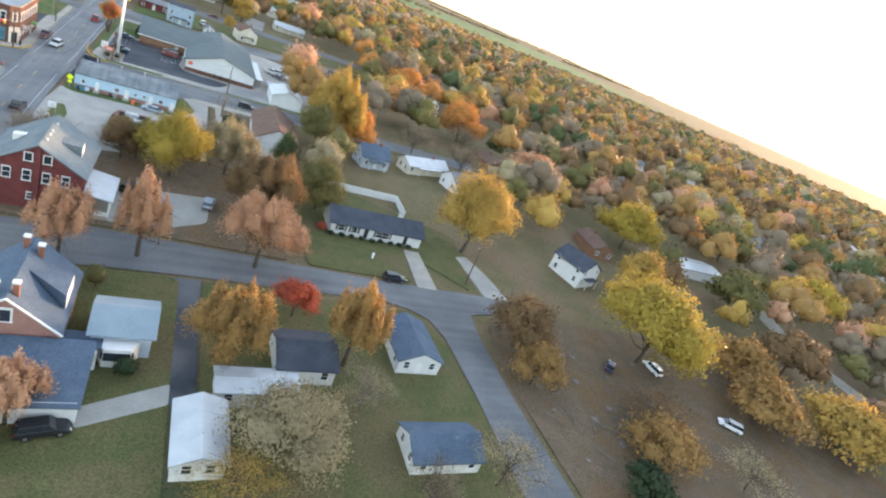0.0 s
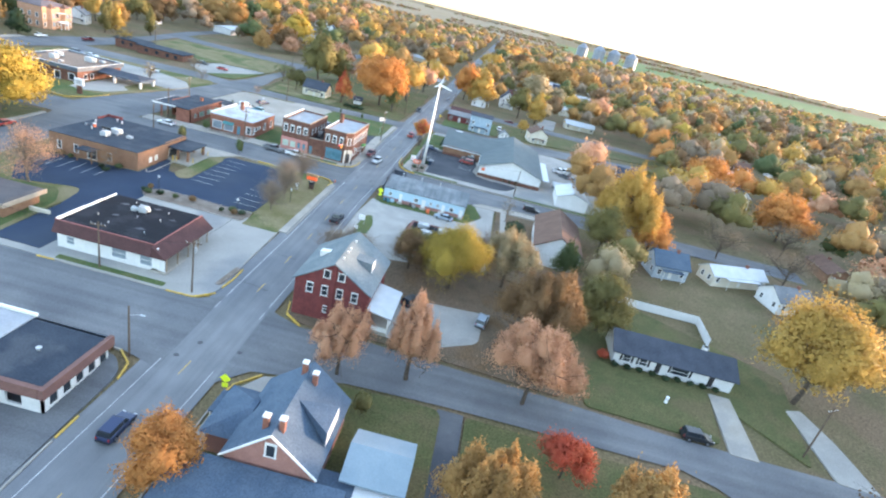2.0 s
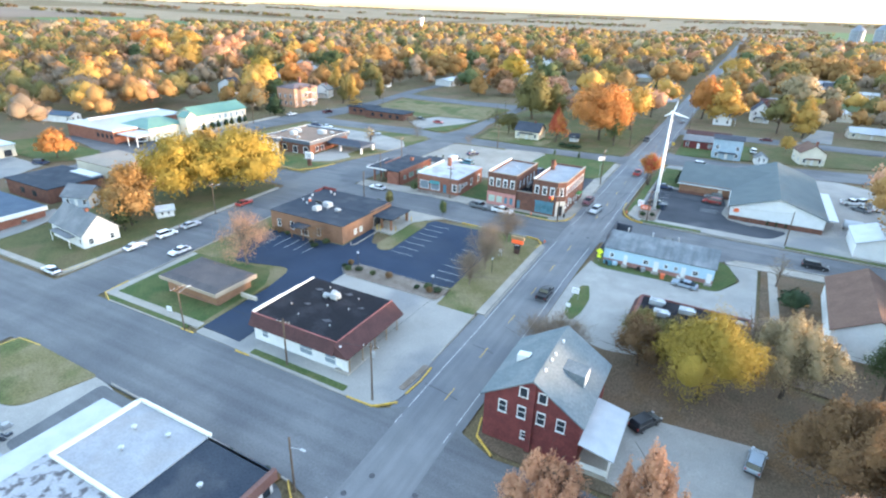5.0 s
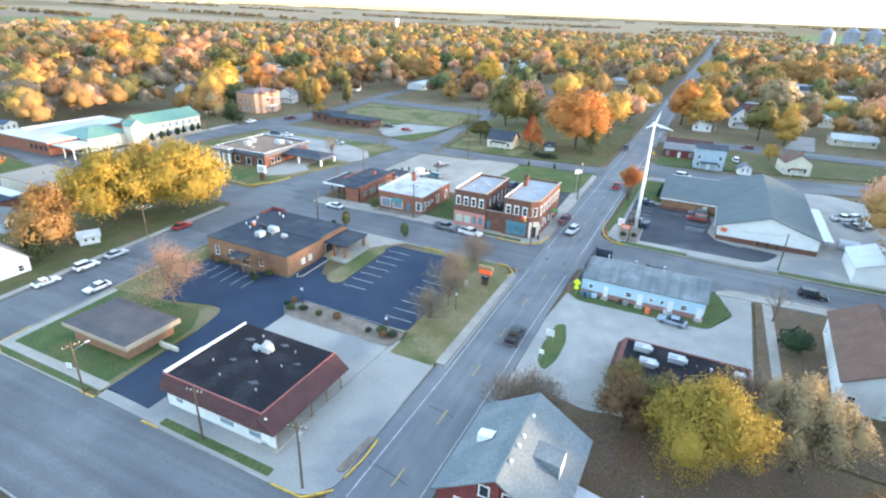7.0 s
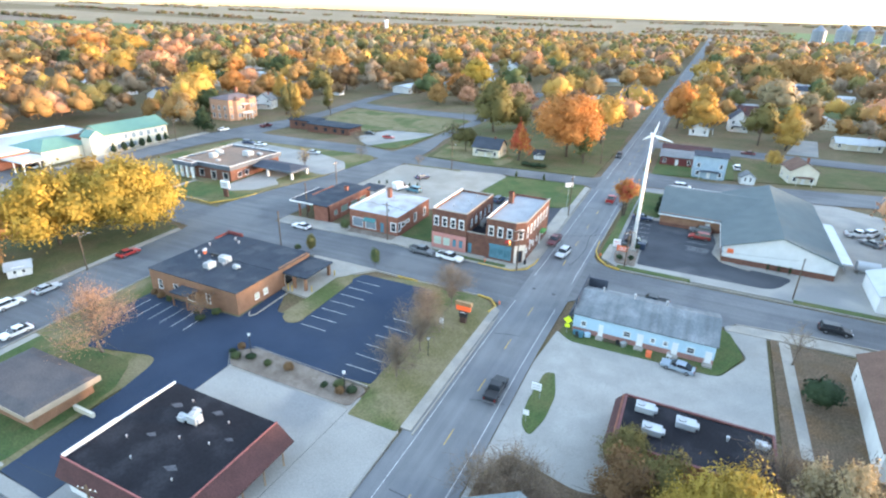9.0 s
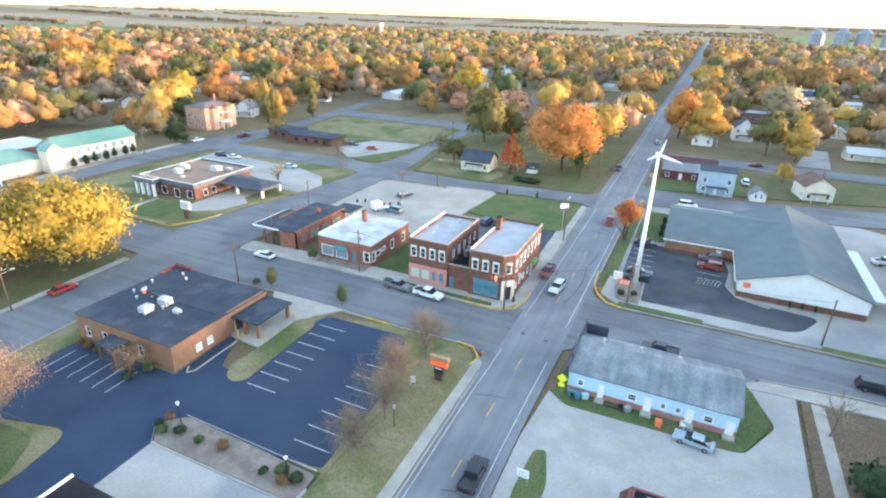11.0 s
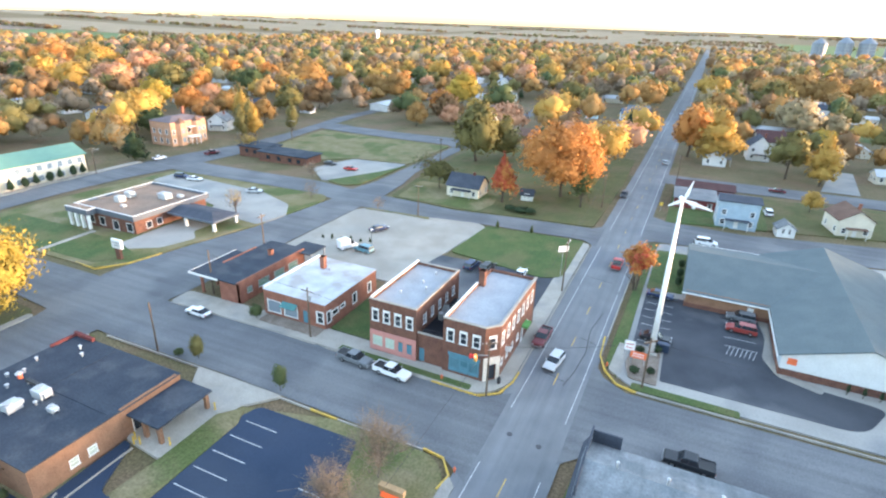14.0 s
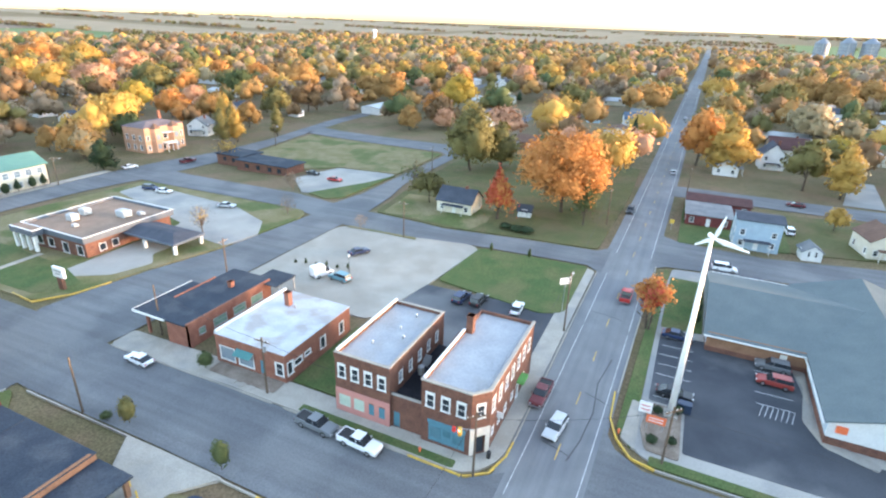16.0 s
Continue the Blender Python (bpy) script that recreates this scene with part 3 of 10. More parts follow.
# cross streets
STREETS = [
    ("south_street", [(-210, 76.6), (-11, 75.2), (-5, 73.5), (-5, 92.5), (-8.5, 90.2), (-210, 91.4)], "grey asphalt side street"),
    ("south_street_east", [(3, 73.5), (6.5, 77.4), (20, 80), (34, 80.6), (69.5, 80.6), (74, 79), (77.6, 76.5), (79.4, 71.3), (79.9, 57.4), (79.6, 38), (79.6, 10), (88.5, 10), (88.3, 40), (87.4, 58), (87.6, 72.3), (88.4, 79.5), (98.5, 81.5), (104, 82), (104, 86), (94, 86.8), (69, 87.2), (50, 88.6), (20, 90.4), (9, 89.6), (3, 92)], "grey asphalt lane that bends away between houses"),
    ("north_street", [(-210, 160), (-107, 159.5), (-88, 157.5), (-70, 156.4), (-8.5, 155.8), (-4.5, 153.2), (-4.5, 171), (-8.4, 168.2), (-70, 168.8), (-88, 170.5), (-210, 172.5)], "grey asphalt side street"),
    ("east_street", [(4.5, 160.5), (7.6, 163.7), (30.6, 164.2), (33, 166.5), (45, 168), (130, 169.2), (130, 178.4), (10.2, 178.4), (6.6, 180.6), (4.8, 184)], "grey asphalt side street"),
    ("west_street", [(-73.6, 40), (-73.4, 156), (-70.8, 172), (-69.4, 206), (-68.6, 230), (-68.1, 243), (-69.5, 257), (-72.8, 272), (-74, 330), (-79.4, 330), (-79, 274), (-79, 256), (-81, 245), (-80.3, 235), (-81.7, 223), (-83.8, 206), (-89, 190.5), (-92.2, 178), (-93, 172), (-88, 155), (-87.4, 92), (-90, 76), (-90, 40)], "wide grey asphalt street with parked cars"),
    ("far_cross_street", [(-156, 238.8), (-114, 237.2), (-90, 236.4), (-80, 233.5), (-67.5, 230.7), (-47, 230.4), (-30, 232.6), (-7.5, 234), (-4, 231), (-4, 247), (-7, 243.2), (-25, 241.6), (-44, 239), (-56, 240.9), (-67, 242.2), (-82, 244.8), (-97, 248.3), (-126, 249.4), (-156, 251.4)], "grey asphalt side street"),
    ("east_back_street", [(5, 238.5), (8, 241.3), (28, 244.2), (60, 250), (130, 270), (130, 282), (60, 265), (28, 257.6), (9.8, 258.6), (5, 262)], "grey asphalt back street"),
    ("east_far_street", [(5, 300), (140, 306), (140, 317), (60, 314.5), (5, 313)], "grey asphalt back street"),
    ("outer_street", [(-168.5, 120), (-168.5, 237), (-166.5, 259), (-161.5, 282), (-162, 310), (-169, 362), (-172, 700), (-162, 700), (-161, 366), (-155, 318), (-151, 290), (-149.4, 265), (-151.5, 241), (-155.5, 222), (-157, 199), (-157, 120)], "grey asphalt street at the edge of the centre"),
    ("field_street", [(-158, 331), (-148, 330), (-114, 324.6), (-83, 321), (-78, 316), (-74, 318), (-78, 336), (-90, 336.6), (-120, 339.6), (-158, 346)], "grey asphalt street beside an empty field"),
]
for nm, pts, lab in STREETS:
    sheet(nm, pts, {"south_street_east": .035, "north_street": .035, "south_street": .035, "far_cross_street": .045}.get(nm, .03), ROADS, 0, lab, "road")


sheet("back_gardens", [(6, 8), (76, 8), (76.6, 44), (6, 44)], .02, GARDEN, 0, "dim grass and leaf litter behind houses", "lawn")
sheet("back_gardens_north", [(27, 44), (76.6, 44), (60, 56), (34, 58)], .02, GARDEN, 0, "dim grass and leaf litter behind houses", "lawn")
sheet("farm_lane", [(212, 60), (221, 60), (217, 79), (219, 92), (232, 118), (224, 120), (211, 94), (210, 78)], .06, TANGRAVEL, 0, "pale gravel lane among trees", "road")
EARTH = mat("bare_earth_lot", (.2, .155, .135), (.155, .115, .095), .25, .95, bump=.05, fine=.18, fscale=3, stain=(.29, .24, .215), sscale=.22, samt=.8)
sheet("rough_lot", [(90, 40), (104, 36), (124, 44), (91.5, 44)], .05, EARTH, 0, "rough bare earth lot with rubble", "ground")
sheet("rough_lot_north", [(91.5, 44), (124, 44), (131, 62), (118, 70), (94, 64)], .05, EARTH, 0, "rough bare earth lot with rubble", "ground")
sheet("school_lot", [(-228, 175.4), (-204, 161.5), (-175, 155.2), (-165.5, 161), (-168, 176), (-192, 175)], .06, ROADS, 0, "grey asphalt lot before the school", "parking lot")
sheet("store_lot", [(-196.5, 124), (-174.6, 112), (-172, 124), (-176, 135.4), (-196.5, 136)], .05, CONCLOT, 0, "pale concrete lot before a store", "parking lot")
sheet("corner_lawn", [(-222, 147), (-201, 138.5), (-178, 138.7), (-169.5, 149), (-178, 156.6), (-217, 155.4)], .08, LAWN, 0, "green lawn with an orange tree", "lawn")
sheet("west_drive", [(-129, 92.6), (-119, 92.6), (-124, 114.2), (-131, 114.2)], .05, CONCLOT, 0, "grey drive beside a white house", "pavement")
sheet("corner_house_lawn", [(-117, 93.4), (-90.4, 93.4), (-90.4, 111), (-119.5, 110)], .07, LAWN, 0, "green lawn round a white corner house", "lawn")
sheet("north_parking", [(-31, 402), (-7.5, 402), (-7.5, 418), (-31, 418)], .05, CONCLOT, 0, "pale parking lot beside the main road", "parking lot")
sheet("branch_street", [(-80, 404), (-74, 404), (-77, 462), (-80, 515), (-86, 515), (-83, 462)], .05, ROADS, 0, "grey street between far houses", "road")
sheet("east_field_lawn", [(73, 436), (92, 432), (112, 478), (86, 484)], .08, LAWN, 0, "green lawn between far houses", "lawn")
sheet("maple_drive", [(53, 317), (64, 317), (68, 352), (61, 352)], .07, CONCLOT, 0, "pale concrete drive beside maples", "pavement")


def block(name, pts, r, material, label, category, top=.15):
    return sheet(name, rounded(pts, r), top, material, .45, label, category)


# paved and grassed blocks beside the roads
block("pavement_northwest", [(-70.5, 168.9), (-8.4, 168.5), (-5.4, 172.6), (-5.3, 231.5), (-8.5, 232.5), (-8.5, 173), (-70.5, 173.5)], [1, 3.5, 3, 1, 1, .5, 1], CONC, "grey concrete pavement round the brick corner shops", "pavement")
block("kerb_lawn_northwest", [(-33, 168.9), (-10.3, 168.75), (-10.3, 170), (-33, 170.2)], .3, LAWN, "narrow grass verge along the kerb", "lawn", .17)
block("gap_lawn", [(-37.6, 173.6), (-28.8, 173.6), (-28.8, 190), (-37.4, 190)], .2, LAWN, "green lawn between two brick shops", "lawn", .17)
block("back_pavement", [(-28.7, 187.4), (-5.4, 190.9), (-5.4, 210.5), (-34, 209.5), (-36.6, 190)], .4, GREYLOT, "patched asphalt yard behind the shops", "pavement", .05)
block("gravel_lot_north", [(-69.4, 193), (-37, 193), (-33.5, 211), (-31.2, 230.6), (-34, 232.4), (-48, 230.2), (-66.8, 230.3), (-68.4, 228)], 2, TANGRAVEL, "pale tan gravel parking lot", "parking lot", .06)
block("north_lawn", [(-32.9, 212.3), (-11, 208.6), (-7, 210.8), (-7, 233), (-31.2, 231.4)], 1.5, LAWN, "mown green corner lawn", "lawn", .17)
block("gravel_lot_verge", [(-66.5, 229.4), (-57, 229.6), (-46.6, 228.8), (-47, 230.2), (-57, 230.3), (-66, 230.5)], .8, DRYLAWN, "dry grass verge at a gravel lot", "lawn", .17)

block("bank_lawn", [(-155, 173.5), (-97, 172.6), (-93, 178), (-89.6, 190.5), (-84.4, 206), (-81, 231), (-84, 235.6), (-114, 236.6), (-149, 238)], [2, 3, 2, 2, 2, 3, 3, 1, 2], DRYLAWN, "patchy lawn round the bank", "lawn")
block("bank_drive", [(-105, 180), (-94, 186), (-91, 193.5), (-95.5, 197), (-94, 208.4), (-84.4, 207), (-82.6, 216), (-88, 223.5), (-103, 230), (-146, 235.6), (-146, 226), (-106, 214), (-105, 207), (-105, 186.5)], 1.2, CONCLOT, "grey concrete drive beside the bank", "pavement", .18)
block("bank_front_lawn", [(-150, 174.5), (-100, 174.3), (-95.5, 181), (-106, 184.5), (-127, 186.6), (-150, 187)], 1, LAWN, "green lawn before the bank", "lawn", .19)
block("bank_path", [(-119, 173.6), (-117.4, 173.6), (-117.4, 187), (-119, 187)], .1, CONC, "narrow concrete path to the bank", "pavement", .21)

block("lot_surround", [(-73, 92.6), (-46, 91.6), (-46.6, 108), (-40.6, 121.5), (-37.6, 151.5), (-24, 155.2), (-9.5, 155.3), (-6.6, 152.5), (-7, 118), (-14.6, 118), (-14.6, 124), (-37, 124), (-39, 131), (-73, 156)], [2, .5, 2, 1, .5, 1, 2.5, 3, .5, .3, .3, .3, .3, 2.5], DRYLAWN, "patchy grass round a parking lot", "lawn", .13)
lot = sheet("dark_parking_lot", rounded([(-46, 107.5), (-36.9, 107.5), (-36.5, 121.6), (-15, 124.6), (-15, 140), (-19, 153.2), (-34.4, 152.8), (-36.6, 146), (-38, 134), (-40.5, 134), (-43.8, 140.5), (-44.9, 140.5), (-44.9, 129.6), (-66.8, 129.6), (-67, 121), (-61, 113), (-47.5, 116)], [.3, .3, 1, .3, .3, 1, 1, .5, 1.5, 1.5, .5, .1, .1, .3, 1, 1, 3]), .2, DARKLOT, .4, "dark blue-black fresh asphalt parking lot", "parking lot")
sheet("lot_drive", [(-46, 92.3), (-37.2, 92), (-36.9, 107.6), (-46, 107.6)], .19, DARKLOT, .35, "dark asphalt drive into a parking lot", "parking lot")
for i in range(7):
    yy = 132.7 + i * 2.85
    ribbon("stall_line", [(-34.0, yy), (-28.9, yy + .05)], .14, .225, WHITELINE, parent=lot)
    if i < 7:
        ribbon("stall_line", [(-20.9, 126.9 + i * 2.85), (-15.5, 126.9 + i * 2.85)], .14, .225, WHITELINE, parent=lot)
for i in range(6):
    ribbon("stall_line", [(-64.5 + i * 2.8, 122.6), (-64.5 + i * 2.8, 127.6)], .14, .225, WHITELINE, parent=lot)
block("lot_island", [(-38.6, 133), (-36.2, 131.8), (-34.6, 133), (-34.6, 149), (-36, 151.6), (-38.4, 149)], [1.2, 1.2, 1, .5, .5, .5], DRYLAWN, "worn grass island with a kerb in the parking lot", "lawn", .3)
block("canopy_paving", [(-45.2, 140.8), (-38.6, 140.2), (-36.8, 151.6), (-33, 155.8), (-49, 155.8), (-45.2, 150.4)], .6, CONC, "pale concrete paving beside a canopy", "pavement", .24)
block("planter_bed", [(-38.8, 121.6), (-36.5, 119), (-15.2, 119.2), (-14.8, 123.4), (-36, 124.1)], 1, MULCH, "mulched planting bed edged with a kerb", "flower bed", .22)
block("corner_office_lawn", [(-72.6, 93.4), (-47.3, 92.9), (-47.3, 108), (-51, 113.5), (-62, 112.5), (-72.4, 112)], [1, 1, 1, 2, 1, 1], LAWN, "green lawn round a low office", "lawn", .17)
block("corner_office_path", [(-73, 91.9), (-46.5, 91.5), (-46.5, 93.1), (-71.2, 93.4), (-71.2, 112), (-72.8, 112)], .3, CONC, "concrete pavement round a corner lawn", "pavement", .18)
block("kerb_lawn_corner", [(-71, 90.9), (-48.5, 90.4), (-48.5, 91.4), (-71, 91.8)], .3, LAWN, "grass strip between kerb and pavement", "lawn", .18)
block("shop_forecourt", [(-45.9, 90.5), (-9.3, 90.2), (-6.8, 93), (-6.8, 118.4), (-14.4, 121.5), (-36.6, 121.2), (-37.2, 92.1), (-45.9, 92.1)], [.5, 3, 1, .5, 1, 1, .3, .3], CONCLOT, "pale worn concrete forecourt round the black-roofed shop", "parking lot", .12)
block("shop_kerb_lawn", [(-33.5, 90.7), (-14.8, 90.6), (-14.8, 91.8), (-33.5, 91.9)], .3, LAWN, "grass strip between kerb and pavement", "lawn", .17)
block("main_walk_west", [(-7, 119), (-5.4, 119), (-5.2, 152), (-6.6, 153.4)], .2, CONC, "concrete pavement along the main road", "pavement", .16)
block("forecourt_island", [(-8.2, 95), (-7.2, 95), (-6.6, 101.5), (-7.6, 101.5)], .4, MULCH, "small mulched island with a yellow kerb", "flower bed", .24)

block("store_paving", [(-47, 75), (-11, 74), (-8.4, 71), (-8.2, 20), (-24, 20), (-24, 60), (-47, 62)], [1, 3, 2, .5, .5, .5, 1], ROADS, "grey concrete forecourt before the long shop", "parking lot", .12)
block("store_yard", [(-72.5, 20), (-46, 20), (-36, 50), (-36, 73.5), (-47, 75.5), (-54, 75.8), (-72.5, 75.8)], 1, GRAVEL, "grey gravel yard behind the long shop", "parking lot", .07)
block("yard_lawn", [(-72.4, 62), (-53, 66.5), (-49.5, 75.9), (-72.4, 76.6)], [1, 2, 1, 3], DRYLAWN, "worn green corner lawn with bare soil", "lawn", .17)

block("east_lawn_south", [(5, 20), (34, 20), (34, 79.6), (20, 79.2), (8.5, 77), (5.2, 73)], [.5, .5, 2, 1, 3, 1], OLIVELAWN, "rough grass round the old gabled house", "lawn", .14)
block("corner_walk", [(5.4, 60), (6.6, 60), (9.6, 73), (12, 78), (8.6, 77), (5.4, 72)], .4, CONC, "concrete corner pavement", "pavement", .17)
block("lane_east", [(33.4, 79.8), (37.2, 79.8), (37.0, 55), (33.4, 53.2)], .2, GREYLOT, "narrow dark asphalt lane", "road", .05)
block("gravel_drive_south", [(25, 50), (34, 53.6), (34, 57), (24, 52.6)], .5, GRAVEL, "gravel drive behind the old house", "road", .16)
block("bend_lawn", [(37.5, 20), (79.4, 20), (79.6, 57), (78.8, 71), (75, 78), (37.5, 79.5)], [.5, .5, 1, 2, 2, 1], OLIVELAWN, "mown lawn inside the bend of the lane", "lawn", .13)
block("ranch_lawn", [(56, 89), (77.5, 88.2), (79.4, 100), (92, 88.2), (97, 112), (62, 130), (54, 118)], 1, OLIVELAWN, "mown green lawn before the long white house", "lawn", .12)
block("ranch_drive", [(78.4, 86.6), (83, 86.4), (83.2, 101), (79.4, 101)], .3, CONC, "pale concrete drive to the long house", "drive", .14)
block("gravel_drive_east", [(95, 86.4), (101.5, 86), (99.5, 96), (96.8, 103), (93.6, 102)], .6, GRAVEL, "pale gravel drive under a large tree", "drive", .13)
block("rough_lot", [(90.5, 20), (180, 20), (170, 78), (104, 81), (92, 78), (88.5, 66)], 2, LEAFLITTER, "brown weedy lot strewn with leaves and debris", "lot", .12)

block("brick_house_yard", [(5.3, 92.6), (9, 90.4), (24, 91.2), (52, 89.4), (54, 118), (40, 124), (16, 119), (7, 121), (5.2, 116)], [1, 2.5, 1, 1, 2, 2, 1, 1, 1], LEAFLITTER, "shady yard strewn with fallen leaves", "lawn", .13)
block("brick_house_lot", [(19.4, 93), (29, 92.3), (37.8, 97.5), (38.4, 107.5), (23, 106)], 1.5, GRAVEL, "pale gravel parking place behind the brick house", "parking lot", .15)
block("gravel_lot_east", [(8.7, 148.6), (7, 143.5), (8.8, 139.4), (9.2, 127), (14, 118.5), (20, 111), (26, 113), (19, 123.5), (37.3, 125), (37.6, 165), (34, 166.5), (31, 165), (34.6, 156), (30.6, 149)], 1.2, GRAVEL, "white gravel yard between workshop and blue building", "parking lot", .09)
block("gravel_shoulder_east", [(4.5, 108), (14.5, 117.5), (9.6, 126.6), (9.2, 139.6), (7.6, 143.6), (8.9, 148.4), (5.6, 150.4), (4.6, 140)], .3, GRAVEL, "white gravel shoulder beside the main road", "parking lot", .085)
block("verge_island_east", [(6.9, 138.4), (8.3, 139), (9.7, 134), (9.6, 128.5), (8.6, 124.8), (7.0, 126.5), (6.4, 131)], 1.2, LAWN, "grass island with small signs beside the road", "lawn", .16)
block("blue_building_lawn", [(6, 150.2), (8.4, 148.3), (30.4, 148.9), (34.2, 156), (32, 163), (30.4, 163.6), (7, 163.2)], [1, 1, 1.5, 2, 1, .5, .5], LAWN, "grass round the long blue building", "lawn", .15)
block("east_walk", [(31.4, 163.4), (46, 164.4), (60, 164.8), (60, 167.2), (45.7, 167.4), (33.2, 166.2)], .3, CONC, "pale concrete pavement along the side street", "pavement", .17)
block("east_side_lawn", [(38.2, 164), (37.9, 124), (60, 122), (60, 163), (50, 163.4)], .6, LEAFLITTER, "dry lawn and leaves beside a brown-roofed house", "lawn", .13)
block("garden_path", [(39.4, 163.6), (41, 163.6), (41.4, 136), (40, 136)], .2, CONC, "narrow concrete garden path", "pavement", .16)

block("mall_lot", [(10, 180.2), (60, 180.2), (75, 186), (75, 240), (60, 249), (28, 243.2), (9.5, 240.6), (7, 212), (7, 184)], [2.5, 1, 1, 1, 1, 1, 1, 1, 2], CONCLOT, "grey paved ground round the hall", "parking lot", .1)
mlot = sheet("mall_parking_lot", rounded([(14.3, 183.4), (40, 183.4), (44, 190.6), (30.4, 192.2), (29.2, 205), (28, 212.6), (9.4, 211.6), (9.4, 192.4), (14.2, 192.4)], [.4, 3, 2, 2, 1, 1, .4, .4, .4]), .15, GREYLOT, .2, "dark patched asphalt car park before the hall", "parking lot")
for i in range(7):
    ribbon("stall_line", [(9.8, 193.6 + i * 2.85), (14.6, 193.6 + i * 2.85)], .14, .175, WHITELINE, parent=mlot)
for i in range(5):
    ribbon("stall_line", [(23.2, 198.4 + i * 2.85), (28, 198.4 + i * 2.85)], .14, .175, WHITELINE, parent=mlot)
for i in range(7):
    ribbon("hatching", [(23.4 + i * .65, 195.6), (24 + i * .65, 198.2)], .1, .175, WHITELINE, parent=mlot)
block("mall_verge", [(6.2, 184.5), (8.4, 181.5), (8.6, 208), (9, 238.5), (8, 239.5), (6.8, 208)], .5, LAWN, "grass verge beside the main road", "lawn", .17)
block("mall_street_verge", [(10.6, 179.6), (25, 179.6), (25, 181), (10.6, 181.2)], .4, LAWN, "grass strip along the side street", "lawn", .17)
block("mall_street_verge", [(43, 179.4), (75, 179.6), (75, 181.2), (43, 181)], .4, LAWN, "grass strip along the side street", "lawn", .17)
block("mall_front_walk", [(26, 213.6), (27.8, 213.4), (29.6, 205), (28.6, 197), (30.4, 192.6), (36, 190.4), (36.4, 192), (31.4, 194), (30, 198), (30.2, 213.6)], .8, CONC, "curved concrete walk round the hall", "pavement", .22)
block("hedge_lawn", [(9.2, 214), (15.8, 214.4), (15.8, 236), (9.4, 236)], .5, LAWN, "square of green lawn beside the hall", "lawn", .18)
block("planter_corner", [(10, 182), (14, 181.8), (13.8, 191.8), (9.6, 191.8), (9, 186)], .6, MULCH, "planted corner bed under the tall white mast", "flower bed", .26)
block("junction_walk", [(6.9, 183), (8.8, 181.4), (8.8, 191), (7.4, 191.4)], .4, CONC, "concrete pavement with a ramp", "pavement", .2)

block("blue_house_lawn", [(9.4, 258.5), (34, 264), (34, 290), (9.4, 296)], .8, LAWN, "green lawn round the pale blue house", "lawn", .14)
block("back_lawn_east", [(34, 264), (60, 270.5), (120, 290), (120, 300), (60, 300), (34, 296)], .8, OLIVELAWN, "grass behind the side street houses", "lawn", .13)
block("maple_lawn", [(-66, 243), (-56, 241.6), (-44, 239.8), (-25, 242.4), (-7, 244), (-6, 290), (-7, 330), (-71, 330), (-70, 274), (-67.5, 256)], 1.5, OLIVELAWN, "leaf-strewn lawn under big maples", "lawn", .13)
block("cottage_lawn", [(-64, 243.4), (-38, 240.6), (-36, 248), (-38, 262), (-66, 262)], 1, DRYLAWN, "dry pale lawn before a cottage", "lawn", .17)
block("empty_field", [(-147, 273), (-116, 272), (-104, 281.5), (-81, 281.5), (-81, 318), (-114, 323), (-153, 328.5)], 1.5, DRYLAWN, "wide empty mown field, half dry", "field", .14)
block("office_lot", [(-109, 262), (-96, 249.5), (-88, 252), (-82.5, 265), (-81.4, 280.5), (-104, 280)], 1, CONCLOT, "grey concrete lot with two cars", "parking lot", .17)
block("office_verge", [(-94, 249.8), (-86, 247), (-81.5, 250), (-80.6, 279), (-84, 268)], [1, 1.5, 2, .3, 1], LAWN, "grass corner beside the lot", "lawn", .19)
block("school_lot", [(-168.6, 176), (-171.6, 176), (-171.6, 240), (-168.6, 240)], .3, CONC, "pale concrete pavement before the long building", "pavement", .13)
block("white_house_lawn", [(-121, 93), (-89.5, 92.6), (-88.8, 156), (-121, 158.5)], [2, 3, 3, 2], OLIVELAWN, "shady lawn and leaves under yellow maples", "lawn", .14)
block("white_house_walk", [(-121, 92.2), (-88.9, 91.9), (-88.3, 100), (-88.2, 155), (-89.6, 155), (-89.7, 101), (-90.5, 93.4), (-121, 93.6)], .4, CONC, "concrete pavement round a corner lawn", "pavement", .18)
block("west_corner", [(-121, 60), (-91, 60), (-91, 72), (-93, 76.2), (-121, 76.8)], [1, 1, 1, 3, 1], LAWN, "green corner lawn", "lawn", .15)

